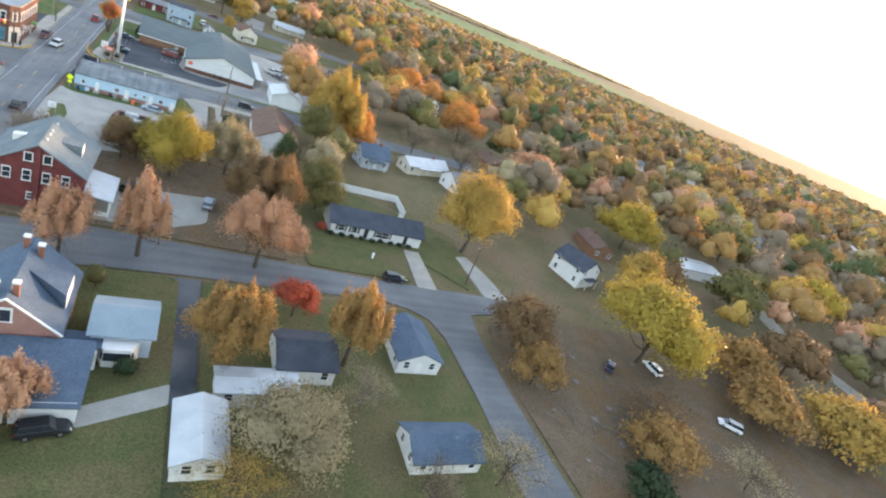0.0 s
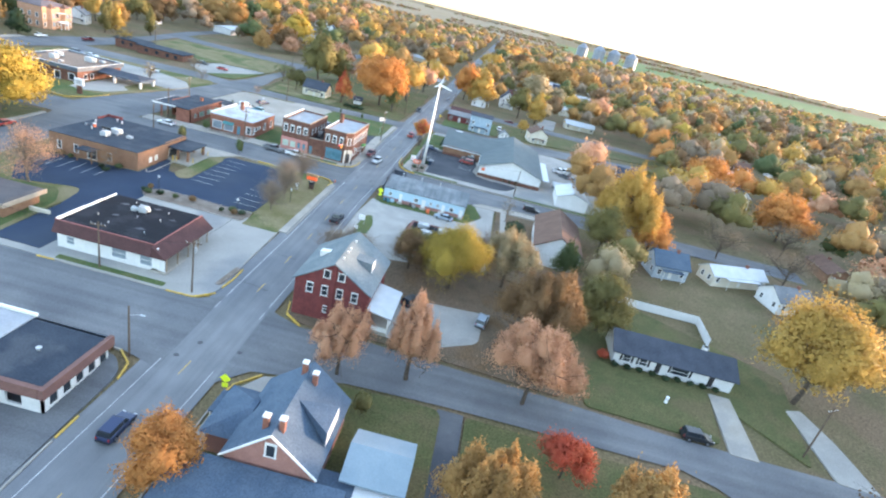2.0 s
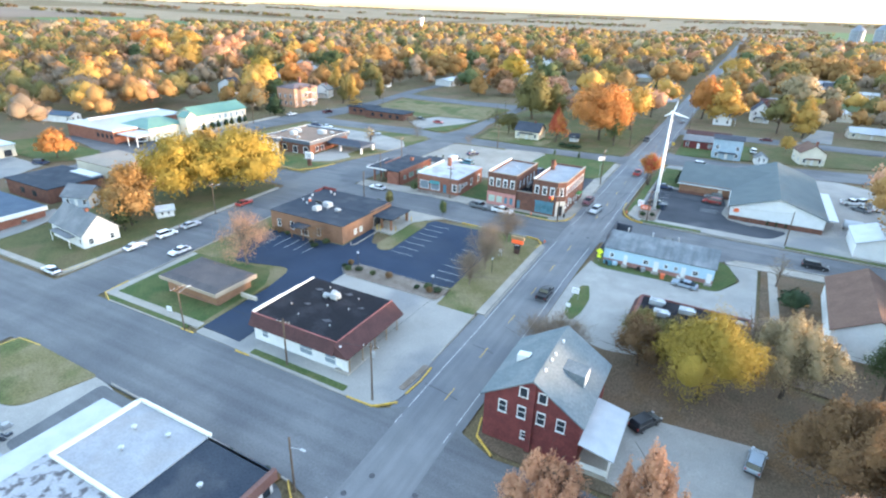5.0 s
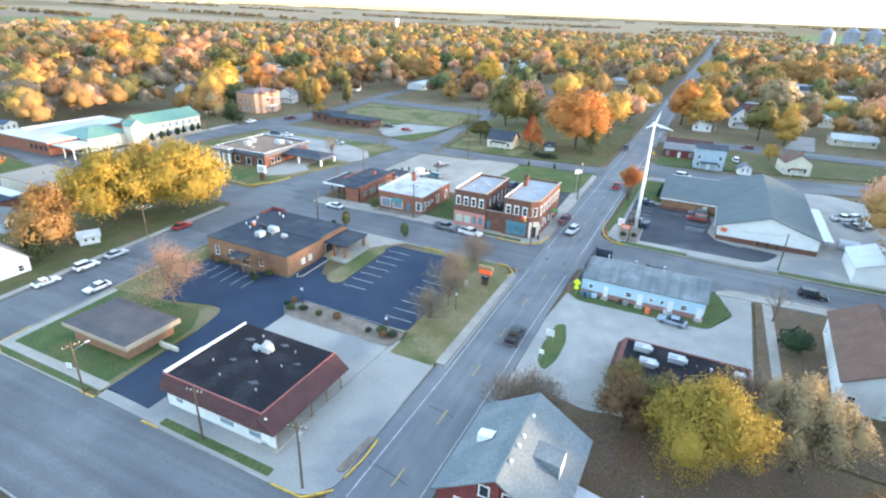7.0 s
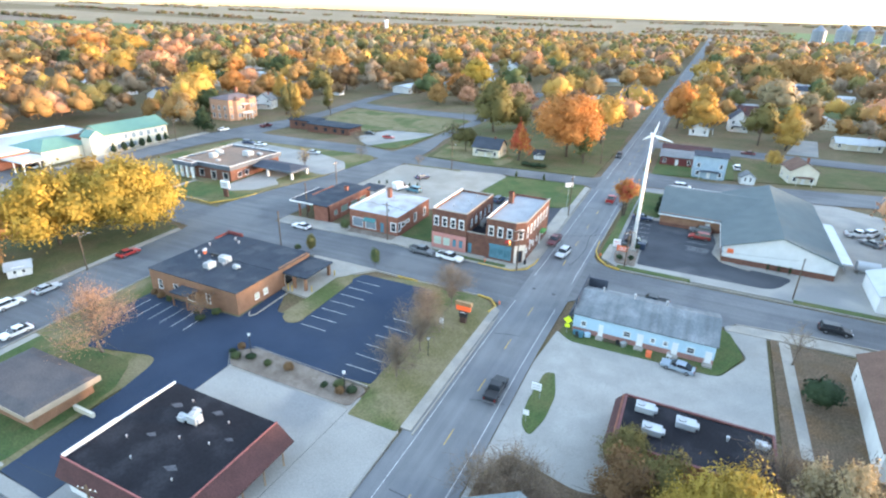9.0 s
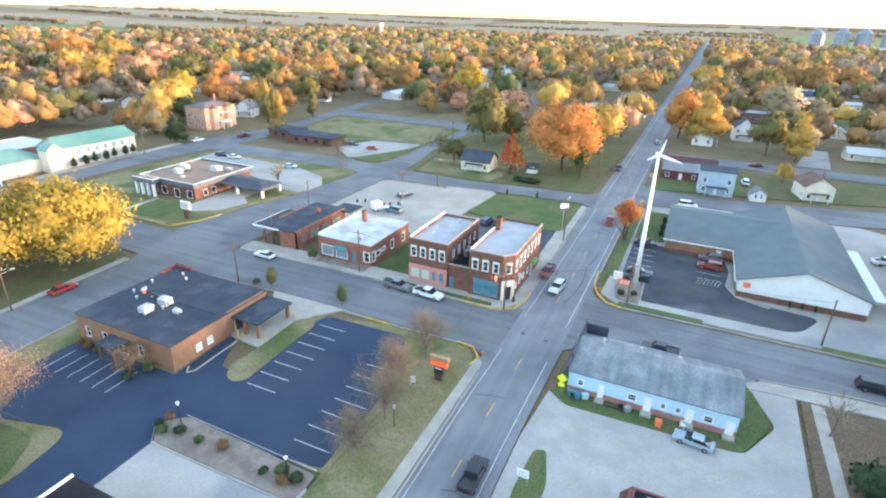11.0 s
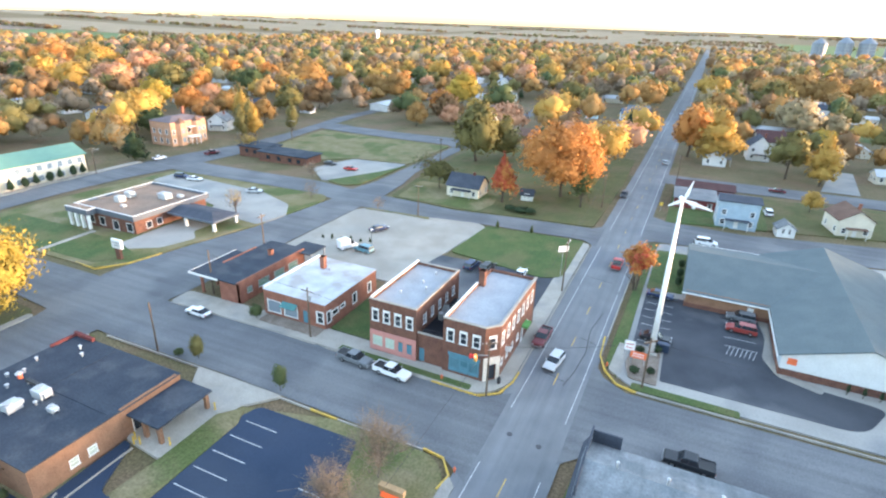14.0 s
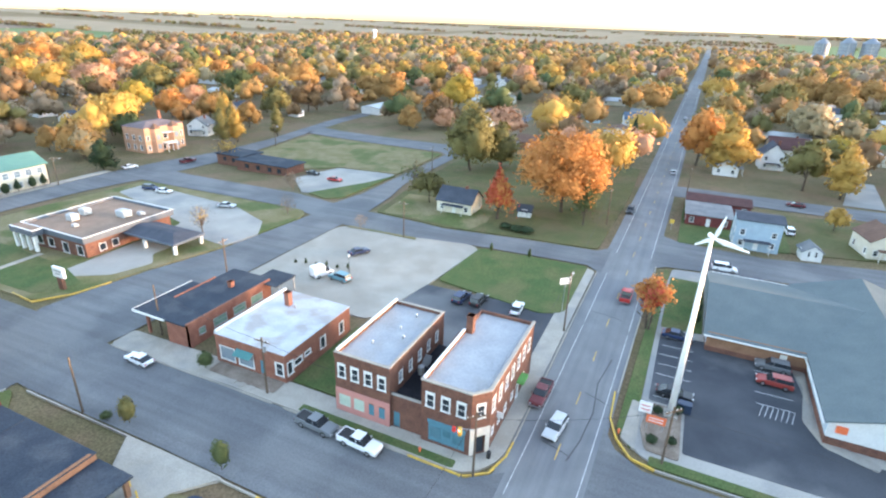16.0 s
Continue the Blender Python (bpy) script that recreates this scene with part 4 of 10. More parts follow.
# kerbs
KERBS = [
    ([(-6.9, 150.8), (-6.4, 153.2), (-8.2, 155.5), (-11, 155.8)], KERBYELLOW), ([(-16, 168.3), (-9, 168.2)], KERBYELLOW),
    ([(-8.8, 168.2), (-6.2, 170), (-5.2, 173.4), (-5.1, 176)], KERBYELLOW), ([(4.9, 192), (5.2, 186), (6.5, 182.5)], KERBYELLOW),
    ([(6.5, 182.5), (8.6, 179.8), (11.5, 179.1)], KERBYELLOW), ([(-11, 75), (-8.6, 73), (-7.9, 70)], KERBYELLOW), ([(-7.9, 63), (-7.9, 59.5)], KERBYELLOW),
    ([(-13.8, 90), (-9.4, 90.1), (-6.7, 92.5)], KERBYELLOW), ([(-6.6, 94.5), (-6.2, 98), (-6.3, 101.5)], KERBYELLOW), ([(-36, 90.1), (-33, 90.2)], KERBYELLOW),
    ([(5.1, 71.5), (5.6, 74.2), (8.3, 77.2)], KERBYELLOW), ([(5, 95.5), (5.8, 92.2), (8.8, 90)], KERBYELLOW), ([(-49, 90.2), (-46, 90.2)], KERBYELLOW),
    ([(-73.4, 97), (-73, 92), (-69.5, 90.5)], KERBYELLOW), ([(-28, 155.5), (-23.5, 155.4)], KERBYELLOW), ([(-89, 100), (-89.2, 95), (-91.5, 92)], KERBYELLOW), ([(-91, 72), (-92, 75.5), (-95, 76.6)], KERBYELLOW),
    ([(-72.6, 72), (-71.5, 76), (-66, 76.4)], KERBYELLOW), ([(-104, 173), (-97, 172.4), (-93, 177.4), (-91, 184)], KERBYELLOW),
    ([(-7.0, 103), (-6.9, 118)], CONC), ([(-5.0, 118.5), (-4.9, 150)], CONC), ([(-5.1, 176), (-4.9, 231)], CONC), ([(5, 97), (4.9, 107)], CONC),
    ([(-35, 168.35), (-16, 168.3)], CONC), ([(-70, 168.7), (-37, 168.4)], CONC), ([(5.3, 192), (5.6, 210), (6.2, 240)], CONC), ([(11.5, 179.1), (75, 179.2)], CONC), ([(33, 166.4), (45, 167.9), (75, 168.5)], CONC),
    ([(-23.5, 155.4), (-11, 155.6)], CONC), ([(-70, 156), (-28, 155.5)], CONC), ([(-33, 90.2), (-14, 90.1)], CONC), ([(-69.5, 90.6), (-49, 90.3)], CONC), ([(-46, 75.8), (-11, 75)], CONC), ([(-7.9, 59), (-7.8, 30)], CONC), ([(5, 71), (4.4, 30)], CONC),
    ([(-73.4, 97), (-73.2, 155)], CONC), ([(-88.2, 101), (-88.1, 154)], CONC), ([(-36.6, 124.3), (-15.2, 124)], CONC), ([(-38.9, 121.5), (-36.5, 118.8), (-15.2, 119)], CONC),
]
for pts, m in KERBS:
    ribbon("kerb", pts, .22, .2, m, .3, label="yellow-painted concrete kerb" if m is KERBYELLOW else "grey concrete kerb", category="kerb", kind="structure")

# ---- buildings of the crossroads ----
def corner_shop_west():
    x0, x1, y0, y1, h = -28.5, -20.3, 171.5, 187.6, 9.0
    b = thing("brick_shop", (x0 + x1) / 2, (y0 + y1) / 2, "two-storey brown brick shop with a pink shopfront and pale roof", "building", "brick corner shops")
    up = row_of(4, .55, 2.0, .95, 5.3, 7.1)
    shop = [(.5, 2.3, .9, 2.7), (2.8, 4.4, .9, 2.7), (5.1, 5.9, .3, 2.5), (6.6, 7.5, .15, 2.5)]
    side = row_of(5, 2.4, 2.7, .9, 5.3, 6.9)
    four_walls(b, x0, x1, y0, y1, h - .1, BRICKBROWN, south=up, east=side)
    boxes("shopfront", [(x0, x0 + .5, y0 - .08, y0 - .005, 0, 3.6), (x0 + .5, x1, y0 - .08, y0 - .005, 2.7, 3.6), (x0 + .5, x1 - .7, y0 - .08, y0 - .005, 0, .9),
                        (x0 + 2.3, x0 + 2.8, y0 - .08, y0 - .005, .9, 2.7), (x0 + 4.4, x0 + 5.1, y0 - .08, y0 - .005, .9, 2.7), (x0 + 5.9, x0 + 6.6, y0 - .08, y0 - .005, .9, 2.7), (x1 - .7, x1, y0 - .08, y0 - .005, 0, 2.7)], PINKPANEL, b, "pink panelled shopfront")
    for s0, s1 in ((.5, 2.3), (2.8, 4.4)):
        boxes("shop_window", [(x0 + s0, x0 + s1, y0 - .04, y0 - .01, .9, 2.7)], mat("pale_green_board", (.42, .5, .42), (.36, .44, .37), 1, .7), b, "shop window boarded in pale green")
    for s0, s1 in ((5.1, 5.9), (6.6, 7.5)):
        boxes("door", [(x0 + s0, x0 + s1, y0 - .06, y0 - .01, .1, 2.5)], TEAL, b, "teal painted door")
    glaze(b, (x0, y0), (1, 0), up, lintel=.22, border=.16)
    glaze(b, (x1, y0), (0, 1), side, border=.08, glass=PALEGLASS)
    flat_roof(b, x0, x1, y0, y1, h - .55, WHITEROOF, CONC, .45, .35)
    boxes("parapet", [(x0, x0 + .35, y0 + .35, y1, h - .1, h + .25)], WHITEWALL, b, "white-coped side parapet", bevel=.03)
    boxes("cornice", [(x0 - .06, x1 + .06, y0 - .14, y0 - .01, h - .75, h - .1)], BRICKBROWN, b, bevel=.03)
    z = gz(-24, 180) + h - .55
    for x, y in ((-25.5, 176), (-24, 181), (-22.5, 179), (-23.6, 185)):
        vent(x, y, z, .45, .12)


def corner_shop_east():
    x0, x1, y0, y1, h = -15.8, -7.5, 171.4, 191.0, 9.0
    b = thing("brick_shop", (x0 + x1) / 2, (y0 + y1) / 2, "two-storey brown brick corner shop with white window surrounds and chamfered entrance", "building", "brick corner shops")
    cx, cy = -9.2, 173.2
    up = row_of(3, .7, 2.05, .95, 5.3, 7.1)
    east = row_of(7, .6, 2.45, .95, 5.3, 7.1)
    low = [(.9, 1.6, 1.7, 2.7), (3.2, 3.9, 1.7, 2.7), (5.6, 6.5, 1.7, 2.7), (8.4, 9.3, 1.7, 2.7), (10.8, 11.8, .3, 2.6), (13.4, 14.3, 1.7, 2.7)]
    shopf = [(1.0, 5.9, .25, 3.1)]
    wall("wall", (x0, y0), (cx, y0), -.6, h - .1, BRICKBROWN, b, up + shopf)
    cham = [(.75, 1.7, 5.3, 7.1), (.55, 1.85, .1, 2.6)]
    wall("wall", (cx, y0), (x1, cy), -.6, h - .1, BRICKBROWN, b, cham)
    wall("wall", (x1, cy), (x1, y1), -.6, h - .1, BRICKBROWN, b, east + low)
    wall("wall", (x1, y1), (x0, y1), -.6, h - .1, BRICKBROWN, b)
    wall("wall", (x0, y1 - .3), (x0, y0 + .3), -.6, h - .1, BRICKBROWN, b)
    glaze(b, (x0, y0), (1, 0), up, lintel=.22, border=.16)
    d = (x1 - cx, cy - y0)
    window((cx, y0), d, *cham[0], b, lintel=.22, border=.16)
    glaze(b, (x1, cy), (0, 1), east, lintel=.22, border=.16)
    glaze(b, (x1, cy), (0, 1), low, border=.1, sash=False)
    boxes("shopfront", [(x0 + 1.0, x0 + 5.9, y0 + .08, y0 + .14, .25, 3.1), (x0 + .9, x0 + 6, y0 - .05, y0 + .1, 3.0, 3.5)], TEAL, b, "weathered teal shopfront")
    boxes("shop_window", [(x0 + 3.0, x0 + 4.0, y0 + .03, y0 + .07, 1.5, 2.4), (x0 + 1.3, x0 + 2.7, y0 + .03, y0 + .07, .9, 2.5), (x0 + 4.3, x0 + 5.6, y0 + .03, y0 + .07, .9, 2.5)], mat("teal_glass", (.1, .2, .25), (.07, .16, .2), 1, .2), b)
    bm = bmesh.new()
    dv = Vector(d).normalized()
    n = Vector((dv.y, -dv.x))
    L = Vector(d).length
    for s0, s1, z0, z1 in ((-.1, .5, 0, 3.9), (L - .5, L + .1, 0, 3.9), (.5, L - .5, 2.7, 3.9)):
        q = [Vector((cx, y0)) + dv * s0 + n * .1, Vector((cx, y0)) + dv * s1 + n * .1, Vector((cx, y0)) + dv * s1 + n * .004, Vector((cx, y0)) + dv * s0 + n * .004]
        prism(bm, [(v.x, v.y) for v in q], z0, z1)
    part("entrance_surround", bm, mat("pale_stone", (.6, .55, .48), (.52, .47, .41), 1, .8), b, "pale stone corner entrance")
    bm = bmesh.new()
    q = [Vector((cx, y0)) + dv * .6 - n * .1, Vector((cx, y0)) + dv * 1.8 - n * .1, Vector((cx, y0)) + dv * 1.8 - n * .16, Vector((cx, y0)) + dv * .6 - n * .16]
    prism(bm, [(v.x, v.y) for v in q], .1, 2.5)
    part("door", bm, GLASS, b, "dark glazed door")
    boxes("roof", [(x0 + .3, x1 - .3, 173.2, y1 - .3, h - .8, h - .55), (x0 + .3, cx, y0 + .3, 173.2, h - .8, h - .55)], WHITEROOF, b, "pale grey membrane roof")
    bm = bmesh.new()
    prism(bm, [(x0 - .1, y0 - .12), (cx + .05, y0 - .12), (x1 + .12, cy - .05), (x1 + .12, y1 + .1), (x1 - .35, y1 + .1), (x1 - .35, cy + .1), (cx - .1, y0 + .35), (x0 - .1, y0 + .35)], h - .1, h + .06)
    part("coping", bm, CONC, b, "stone coping")
    boxes("west_coping", [(x0 - .06, x0 + .3, y0 + .36, 184.5, h - .1, h + .06)], TRIM, b)
    chimney(b, -15.0, 184.9, h - .6, h + 2.2, .95, BRICKBROWN)
    boxes("back_room", [(x0 - 1.9, x0 - .02, 184, 187.4, -.4, 6.4)], BRICKBROWN, b)
    boxes("wall_sign", [(x1 + .06, x1 + .9, 175.6, 175.75, 3.4, 4.2)], TRIM, b, "white projecting shop sign")
    boxes("awning", [(x1 + .04, x1 + 1.0, 184, 186.2, 2.9, 3.3)], mat("green_awning", (.1, .3, .08), (.08, .25, .06), 1, .8), b, "green cloth awning")


def link_building():
    x0, x1, y0, y1 = -20.28, -15.82, 171.9, 186
    b = thing("brick_link", (x0 + x1) / 2, (y0 + y1) / 2, "low brown brick infill with dark flat roof between two shops", "building")
    wall("wall", (x0, y0), (x1, y0), -.4, 4.9, BRICKBROWN, b, [(.3, 1.2, .1, 2.4)])
    boxes("roof", [(x0, x1, y0 + .3, y1, 4.1, 4.3)], BLACKROOF, b)
    boxes("coping", [(x0, x1, y0 - .08, y0 + .34, 4.9, 5.0)], CONC, b)
    boxes("door", [(x0 + .3, x0 + 1.2, y0 + .05, y0 + .12, .1, 2.4)], TEAL, b, "teal painted door")
    boxes("stair", [(x0 + .1, x0 + 1.0, 180 + i * .28, 180.28 + i * .28, 4.3, 4.5 + i * .2) for i in range(5)], STEEL, b, "grey metal roof steps")
    t = thing("water_tank", -19.3, 178.2, "small grey metal tank on a dark roof", "tank", z=gz(-18, 179) + 4.3, local=True)
    bm = bmesh.new()
    limb(bm, (0, 0, 0), (0, 0, 1.2), .45, .45, 12)
    part("drum", bm, STEEL, t)
    bm = bmesh.new()
    limb(bm, (0, 0, 1.2), (0, 0, 1.4), .47, .2, 12)
    part("lid", bm, STEEL, t)


def white_roof_shop():
    x0, x1, y0, y1, h = -51.1, -38.0, 172.7, 188.8, 4.5
    b = thing("brick_office", (x0 + x1) / 2, (y0 + y1) / 2, "single-storey orange brick office with a stained white roof", "building")
    so = [(.8, 3.6, .5, 2.7), (4.4, 7.2, .5, 2.7), (8.4, 9.4, .1, 2.5), (11.4, 12.6, .9, 2.9)]
    ea = [(.5, 1.5, .9, 2.9), (2.0, 3.6, 1.6, 2.5), (4.4, 5.6, 1.9, 2.5), (8.2, 9.3, 1.0, 2.9), (13.2, 14.2, 1.0, 2.9)]
    four_walls(b, x0, x1, y0, y1, h, BRICKORANGE, south=so, east=ea)
    glaze(b, (x0, y0), (1, 0), so[:2], sash=False, border=.1, glass=PALEGLASS)
    glaze(b, (x0, y0), (1, 0), so[3:], border=.2)
    glaze(b, (x1, y0), (0, 1), ea, border=.2, sash=False)
    boxes("door", [(x0 + 8.4, x0 + 9.4, y0 + .1, y0 + .16, .1, 2.5)], TEAL, b, "dark teal door")
    boxes("roof", [(x0 - .12, x1 + .1, y0 - .12, y1 + .1, h + .004, h + .16)], mat("stained_white_roof", (.46, .47, .49), (.37, .38, .4), .35, .7, fine=.05, fscale=4, stain=(.3, .27, .25), sscale=.22, samt=.8), b, "white roof membrane with brown stains", bevel=.04)
    boxes("upstand", [(x0 - .15, x0 + .2, y0 + .2, y1, h + .17, h + .5)], TRIM, b)
    chimney(b, -47.0, 184.6, h, h + 2.6, .9, BRICKORANGE)
    bm = bmesh.new()
    hull(bm, [(x0 + 4.2, y0 - .05, 3.2), (x0 + 7.4, y0 - .05, 3.2), (x0 + 7.4, y0 - 1.1, 2.6), (x0 + 4.2, y0 - 1.1, 2.6), (x0 + 4.2, y0 - .05, 3.1), (x0 + 7.4, y0 - .05, 3.1), (x0 + 7.4, y0 - 1.1, 2.5), (x0 + 4.2, y0 - 1.1, 2.5)],
         ((3, 2, 1, 0), (4, 5, 6, 7), (0, 1, 5, 4), (2, 3, 7, 6), (1, 2, 6, 5), (3, 0, 4, 7)))
    part("awning", bm, mat("teal_awning", (.06, .2, .2), (.05, .16, .17), 1, .8), b, "dark teal awning")
    vent(-45.4, 184.2, gz(-44, 181) + h + .15)
    block("shop_planting", [(-50.5, 170.2), (-44.6, 169.9), (-38.2, 170.1), (-38.2, 172.6), (-50.5, 172.6)], .3, MULCH, "dark planting strip before the office", "flower bed", .2)


def old_station():
    b = thing("brick_station", -62, 182, "low orange brick building with a dark overhanging flat roof", "building")
    x0, x1, y0, y1, h = -62.2, -57.7, 173.3, 192.2, 3.9
    ea = [(2.2, 3.4, 1.3, 2.4), (5.2, 8.0, 1.2, 2.6), (9.6, 12.4, 1.2, 2.6), (13.8, 16.6, 1.2, 2.6)]
    wall("wall", (x0, y0), (x1, y0), -.5, h, BRICKORANGE, b)
    wall("wall", (x1, y0), (x1, y1), -.5, h + .3, BRICKORANGE, b, ea)
    wall("wall", (x1, y1), (-64, y1), -.5, h, BRICKORANGE, b)
    wall("wall", (-67, 188), (-67, 179), -.5, h + .4, BRICKORANGE, b)
    wall("wall", (-67, 179), (x0, 179), -.5, h, BRICKORANGE, b, [(.8, 2.6, .4, 2.6), (3.2, 4.2, .1, 2.5)])
    glaze(b, (x1, y0), (0, 1), ea, glass=mat("green_tinted_glass", (.2, .3, .24), (.16, .25, .2), 1, .2), framemat=STEEL, border=.06)
    boxes("roof", [(-69.4, x1 - .25, 173, 185, h, h + .22), (-66.8, x1 - .25, 185, 192.6, h, h + .22)], DARKROOF, b, "dark grey flat roof")
    boxes("fascia", [(-69.5, x0 - .02, 172.9, 173.0, h - .1, h + .28), (-69.5, -69.4, 173.0, 185, h - .1, h + .28)], TRIM, b, "white roof edge")
    boxes("pier", [(-67.3, -66.9, 173.6, 174, 0, h), (-67.3, -66.9, 177, 177.4, 0, h)], BRICKORANGE, b)
    chimney(b, -61.6, 186.6, h + .1, h + 1.3, .8, BRICKORANGE)
    t = thing("canopy_roof", -55.8, 193.4, "small flat dark canopy on posts behind a brick building", "canopy")
    boxes("roof", [(-60.6, -55, 190.6, 196.2, 3.2, 3.45)], DARKROOF, t)
    boxes("post", [(-55.4, -55.2, 195.7, 195.9, 0, 3.2), (-60.4, -60.2, 195.7, 195.9, 0, 3.2), (-55.4, -55.2, 191.6, 191.8, 0, 3.2)], STEEL, t)


def restaurant():
    x0, x1, y0, y1, h = -66.8, -45.4, 130.1, 149.9, 4.3
    b = thing("brick_bank", (x0 + x1) / 2, (y0 + y1) / 2, "low tan brick building with a dark blue-grey flat roof", "building")
    ea = [(4.2, 5.2, 1.2, 2.3), (6.4, 7.4, 1.2, 2.3), (12.2, 17, .4, 2.6)]
    so = [(2.0, 3.0, .8, 2.6), (6.0, 7.0, .8, 2.6), (9.2, 11.4, .1, 2.5), (14, 15, .8, 2.6)]
    four_walls(b, x0, x1, y0, y1, h - .04, BRICKTAN, south=so, east=ea)
    pg = mat("pale_green_pane", (.45, .5, .42), (.4, .45, .38), 1, .25)
    glaze(b, (x1, y0), (0, 1), ea[:2], glass=pg, border=.06)
    glaze(b, (x1, y0), (0, 1), ea[2:], border=.08, sash=False)
    glaze(b, (x0, y0), (1, 0), so, border=.06)
    boxes("roof", [(x0 - .1, x1 + .1, y0 - .1, y1 + .1, h, h + .2)], DARKROOF, b, "blue-grey membrane roof with pale patches", bevel=.03)
    boxes("roof_edge", [(x1 - .3, x1 + .02, y0 + 11, y1 - .5, h + .2, h + .32)], BRICKTAN, b, "tan parapet")
    boxes("parapet", [(x0 - .05, x0 + .3, y1 - 4, y1 - .4, h + .2, h + .6), (x0 - .05, x0 + 4, y1 - .4, y1 + .05, h + .2, h + .8)], BRICKRED, b, "reddish brick parapet")
    boxes("roof_seam", [(x0 + .3, x1 - .6, 139.8, 140, h + .2, h + .26), (x0 + 9, x0 + 9.2, 140, y1 - .3, h + .2, h + .26)], DARKROOF, b)
    boxes("canopy", [(-45.3, -39.7, 141.6, 150.0, 3.3, 3.6)], DARKROOF, b, "dark drive-through canopy", bevel=.03)
    for px_, py in ((-40.4, 142.2), (-40.4, 149.4), (-43, 142.2), (-43, 149.4)):
        boxes("canopy_post", [(px_ - .25, px_ + .25, py - .25, py + .25, 0, 3.3)], BRICKTAN, b)
    boxes("entrance_canopy", [(-58.4, -54.4, 127.2, 130.0, 2.7, 2.95)], DARKROOF, b, "small dark entrance canopy")
    boxes("entrance_post", [(-58.2, -58, 127.4, 127.6, 0, 2.7), (-54.8, -54.6, 127.4, 127.6, 0, 2.7)], BRICKTAN, b)
    z = gz(-56, 140) + h + .2
    hvac(-56.4, 138.6, z, 2.0, 1.5, 1.2)
    hvac(-57.0, 135.4, z, 1.8, 1.5, 1.1, 90)
    hvac(-52.4, 137.4, z, 1.1, .9, .7)
    for x, y in ((-64.5, 139), (-63.6, 140.6), (-65, 143), (-62, 137.6), (-60.6, 146.5), (-55.4, 137.2), (-62.6, 147.6)):
        vent(x, y, z, .5, .16)
    t = thing("exhaust_fan", -62.8, 139.6, "rusty mushroom-shaped exhaust fan on a flat roof", "fan", z=z, local=True)
    bm = bmesh.new()
    limb(bm, (0, 0, 0), (0, 0, .7), .3, .3, 10)
    part("curb", bm, ORANGESIGN, t)
    bm = bmesh.new()
    limb(bm, (0, 0, .7), (0, 0, 1.0), .5, .25, 10)
    part("hood", bm, STEEL, t)
    t = thing("roof_duct", -59, 139.4, "black duct lying on a flat roof", "duct", z=z, local=True)
    boxes("duct", [(-1.8, 1.8, -.25, .25, .3, .75)], BLACK, t, bevel=.03)
    boxes("foot", [(-1.6, -1.4, -.2, .2, 0, .3), (1.4, 1.6, -.2, .2, 0, .3)], STEEL, t)
    for x, y in ((-43.3, 140.6), (-43.8, 141.2), (-42.6, 140.9), (-39.2, 142.4), (-39.2, 149.6), (-41.4, 150.4)):
        t = thing("bollard", x, y, "yellow steel bollard beside a canopy", "bollard", "yellow bollards", local=True, z=gz(x, y) + .24)
        bm = bmesh.new()
        limb(bm, (0, 0, 0), (0, 0, 1.15), .11, .11, 10)
        part("post", bm, KERBYELLOW, t)
        bm = bmesh.new()
        limb(bm, (0, 0, 1.15), (0, 0, 1.22), .11, .04, 10)
        part("cap", bm, KERBYELLOW, t)
    ribbon("guide_kerb", rounded([(-44.4, 131.5), (-43.6, 130.6), (-42.9, 131.5), (-42.9, 140), (-44.4, 140)], [.3, .3, .3, 0, 0])[:-1], .18, .34, CONC, .2, label="narrow concrete guide kerb", category="kerb", kind="structure")


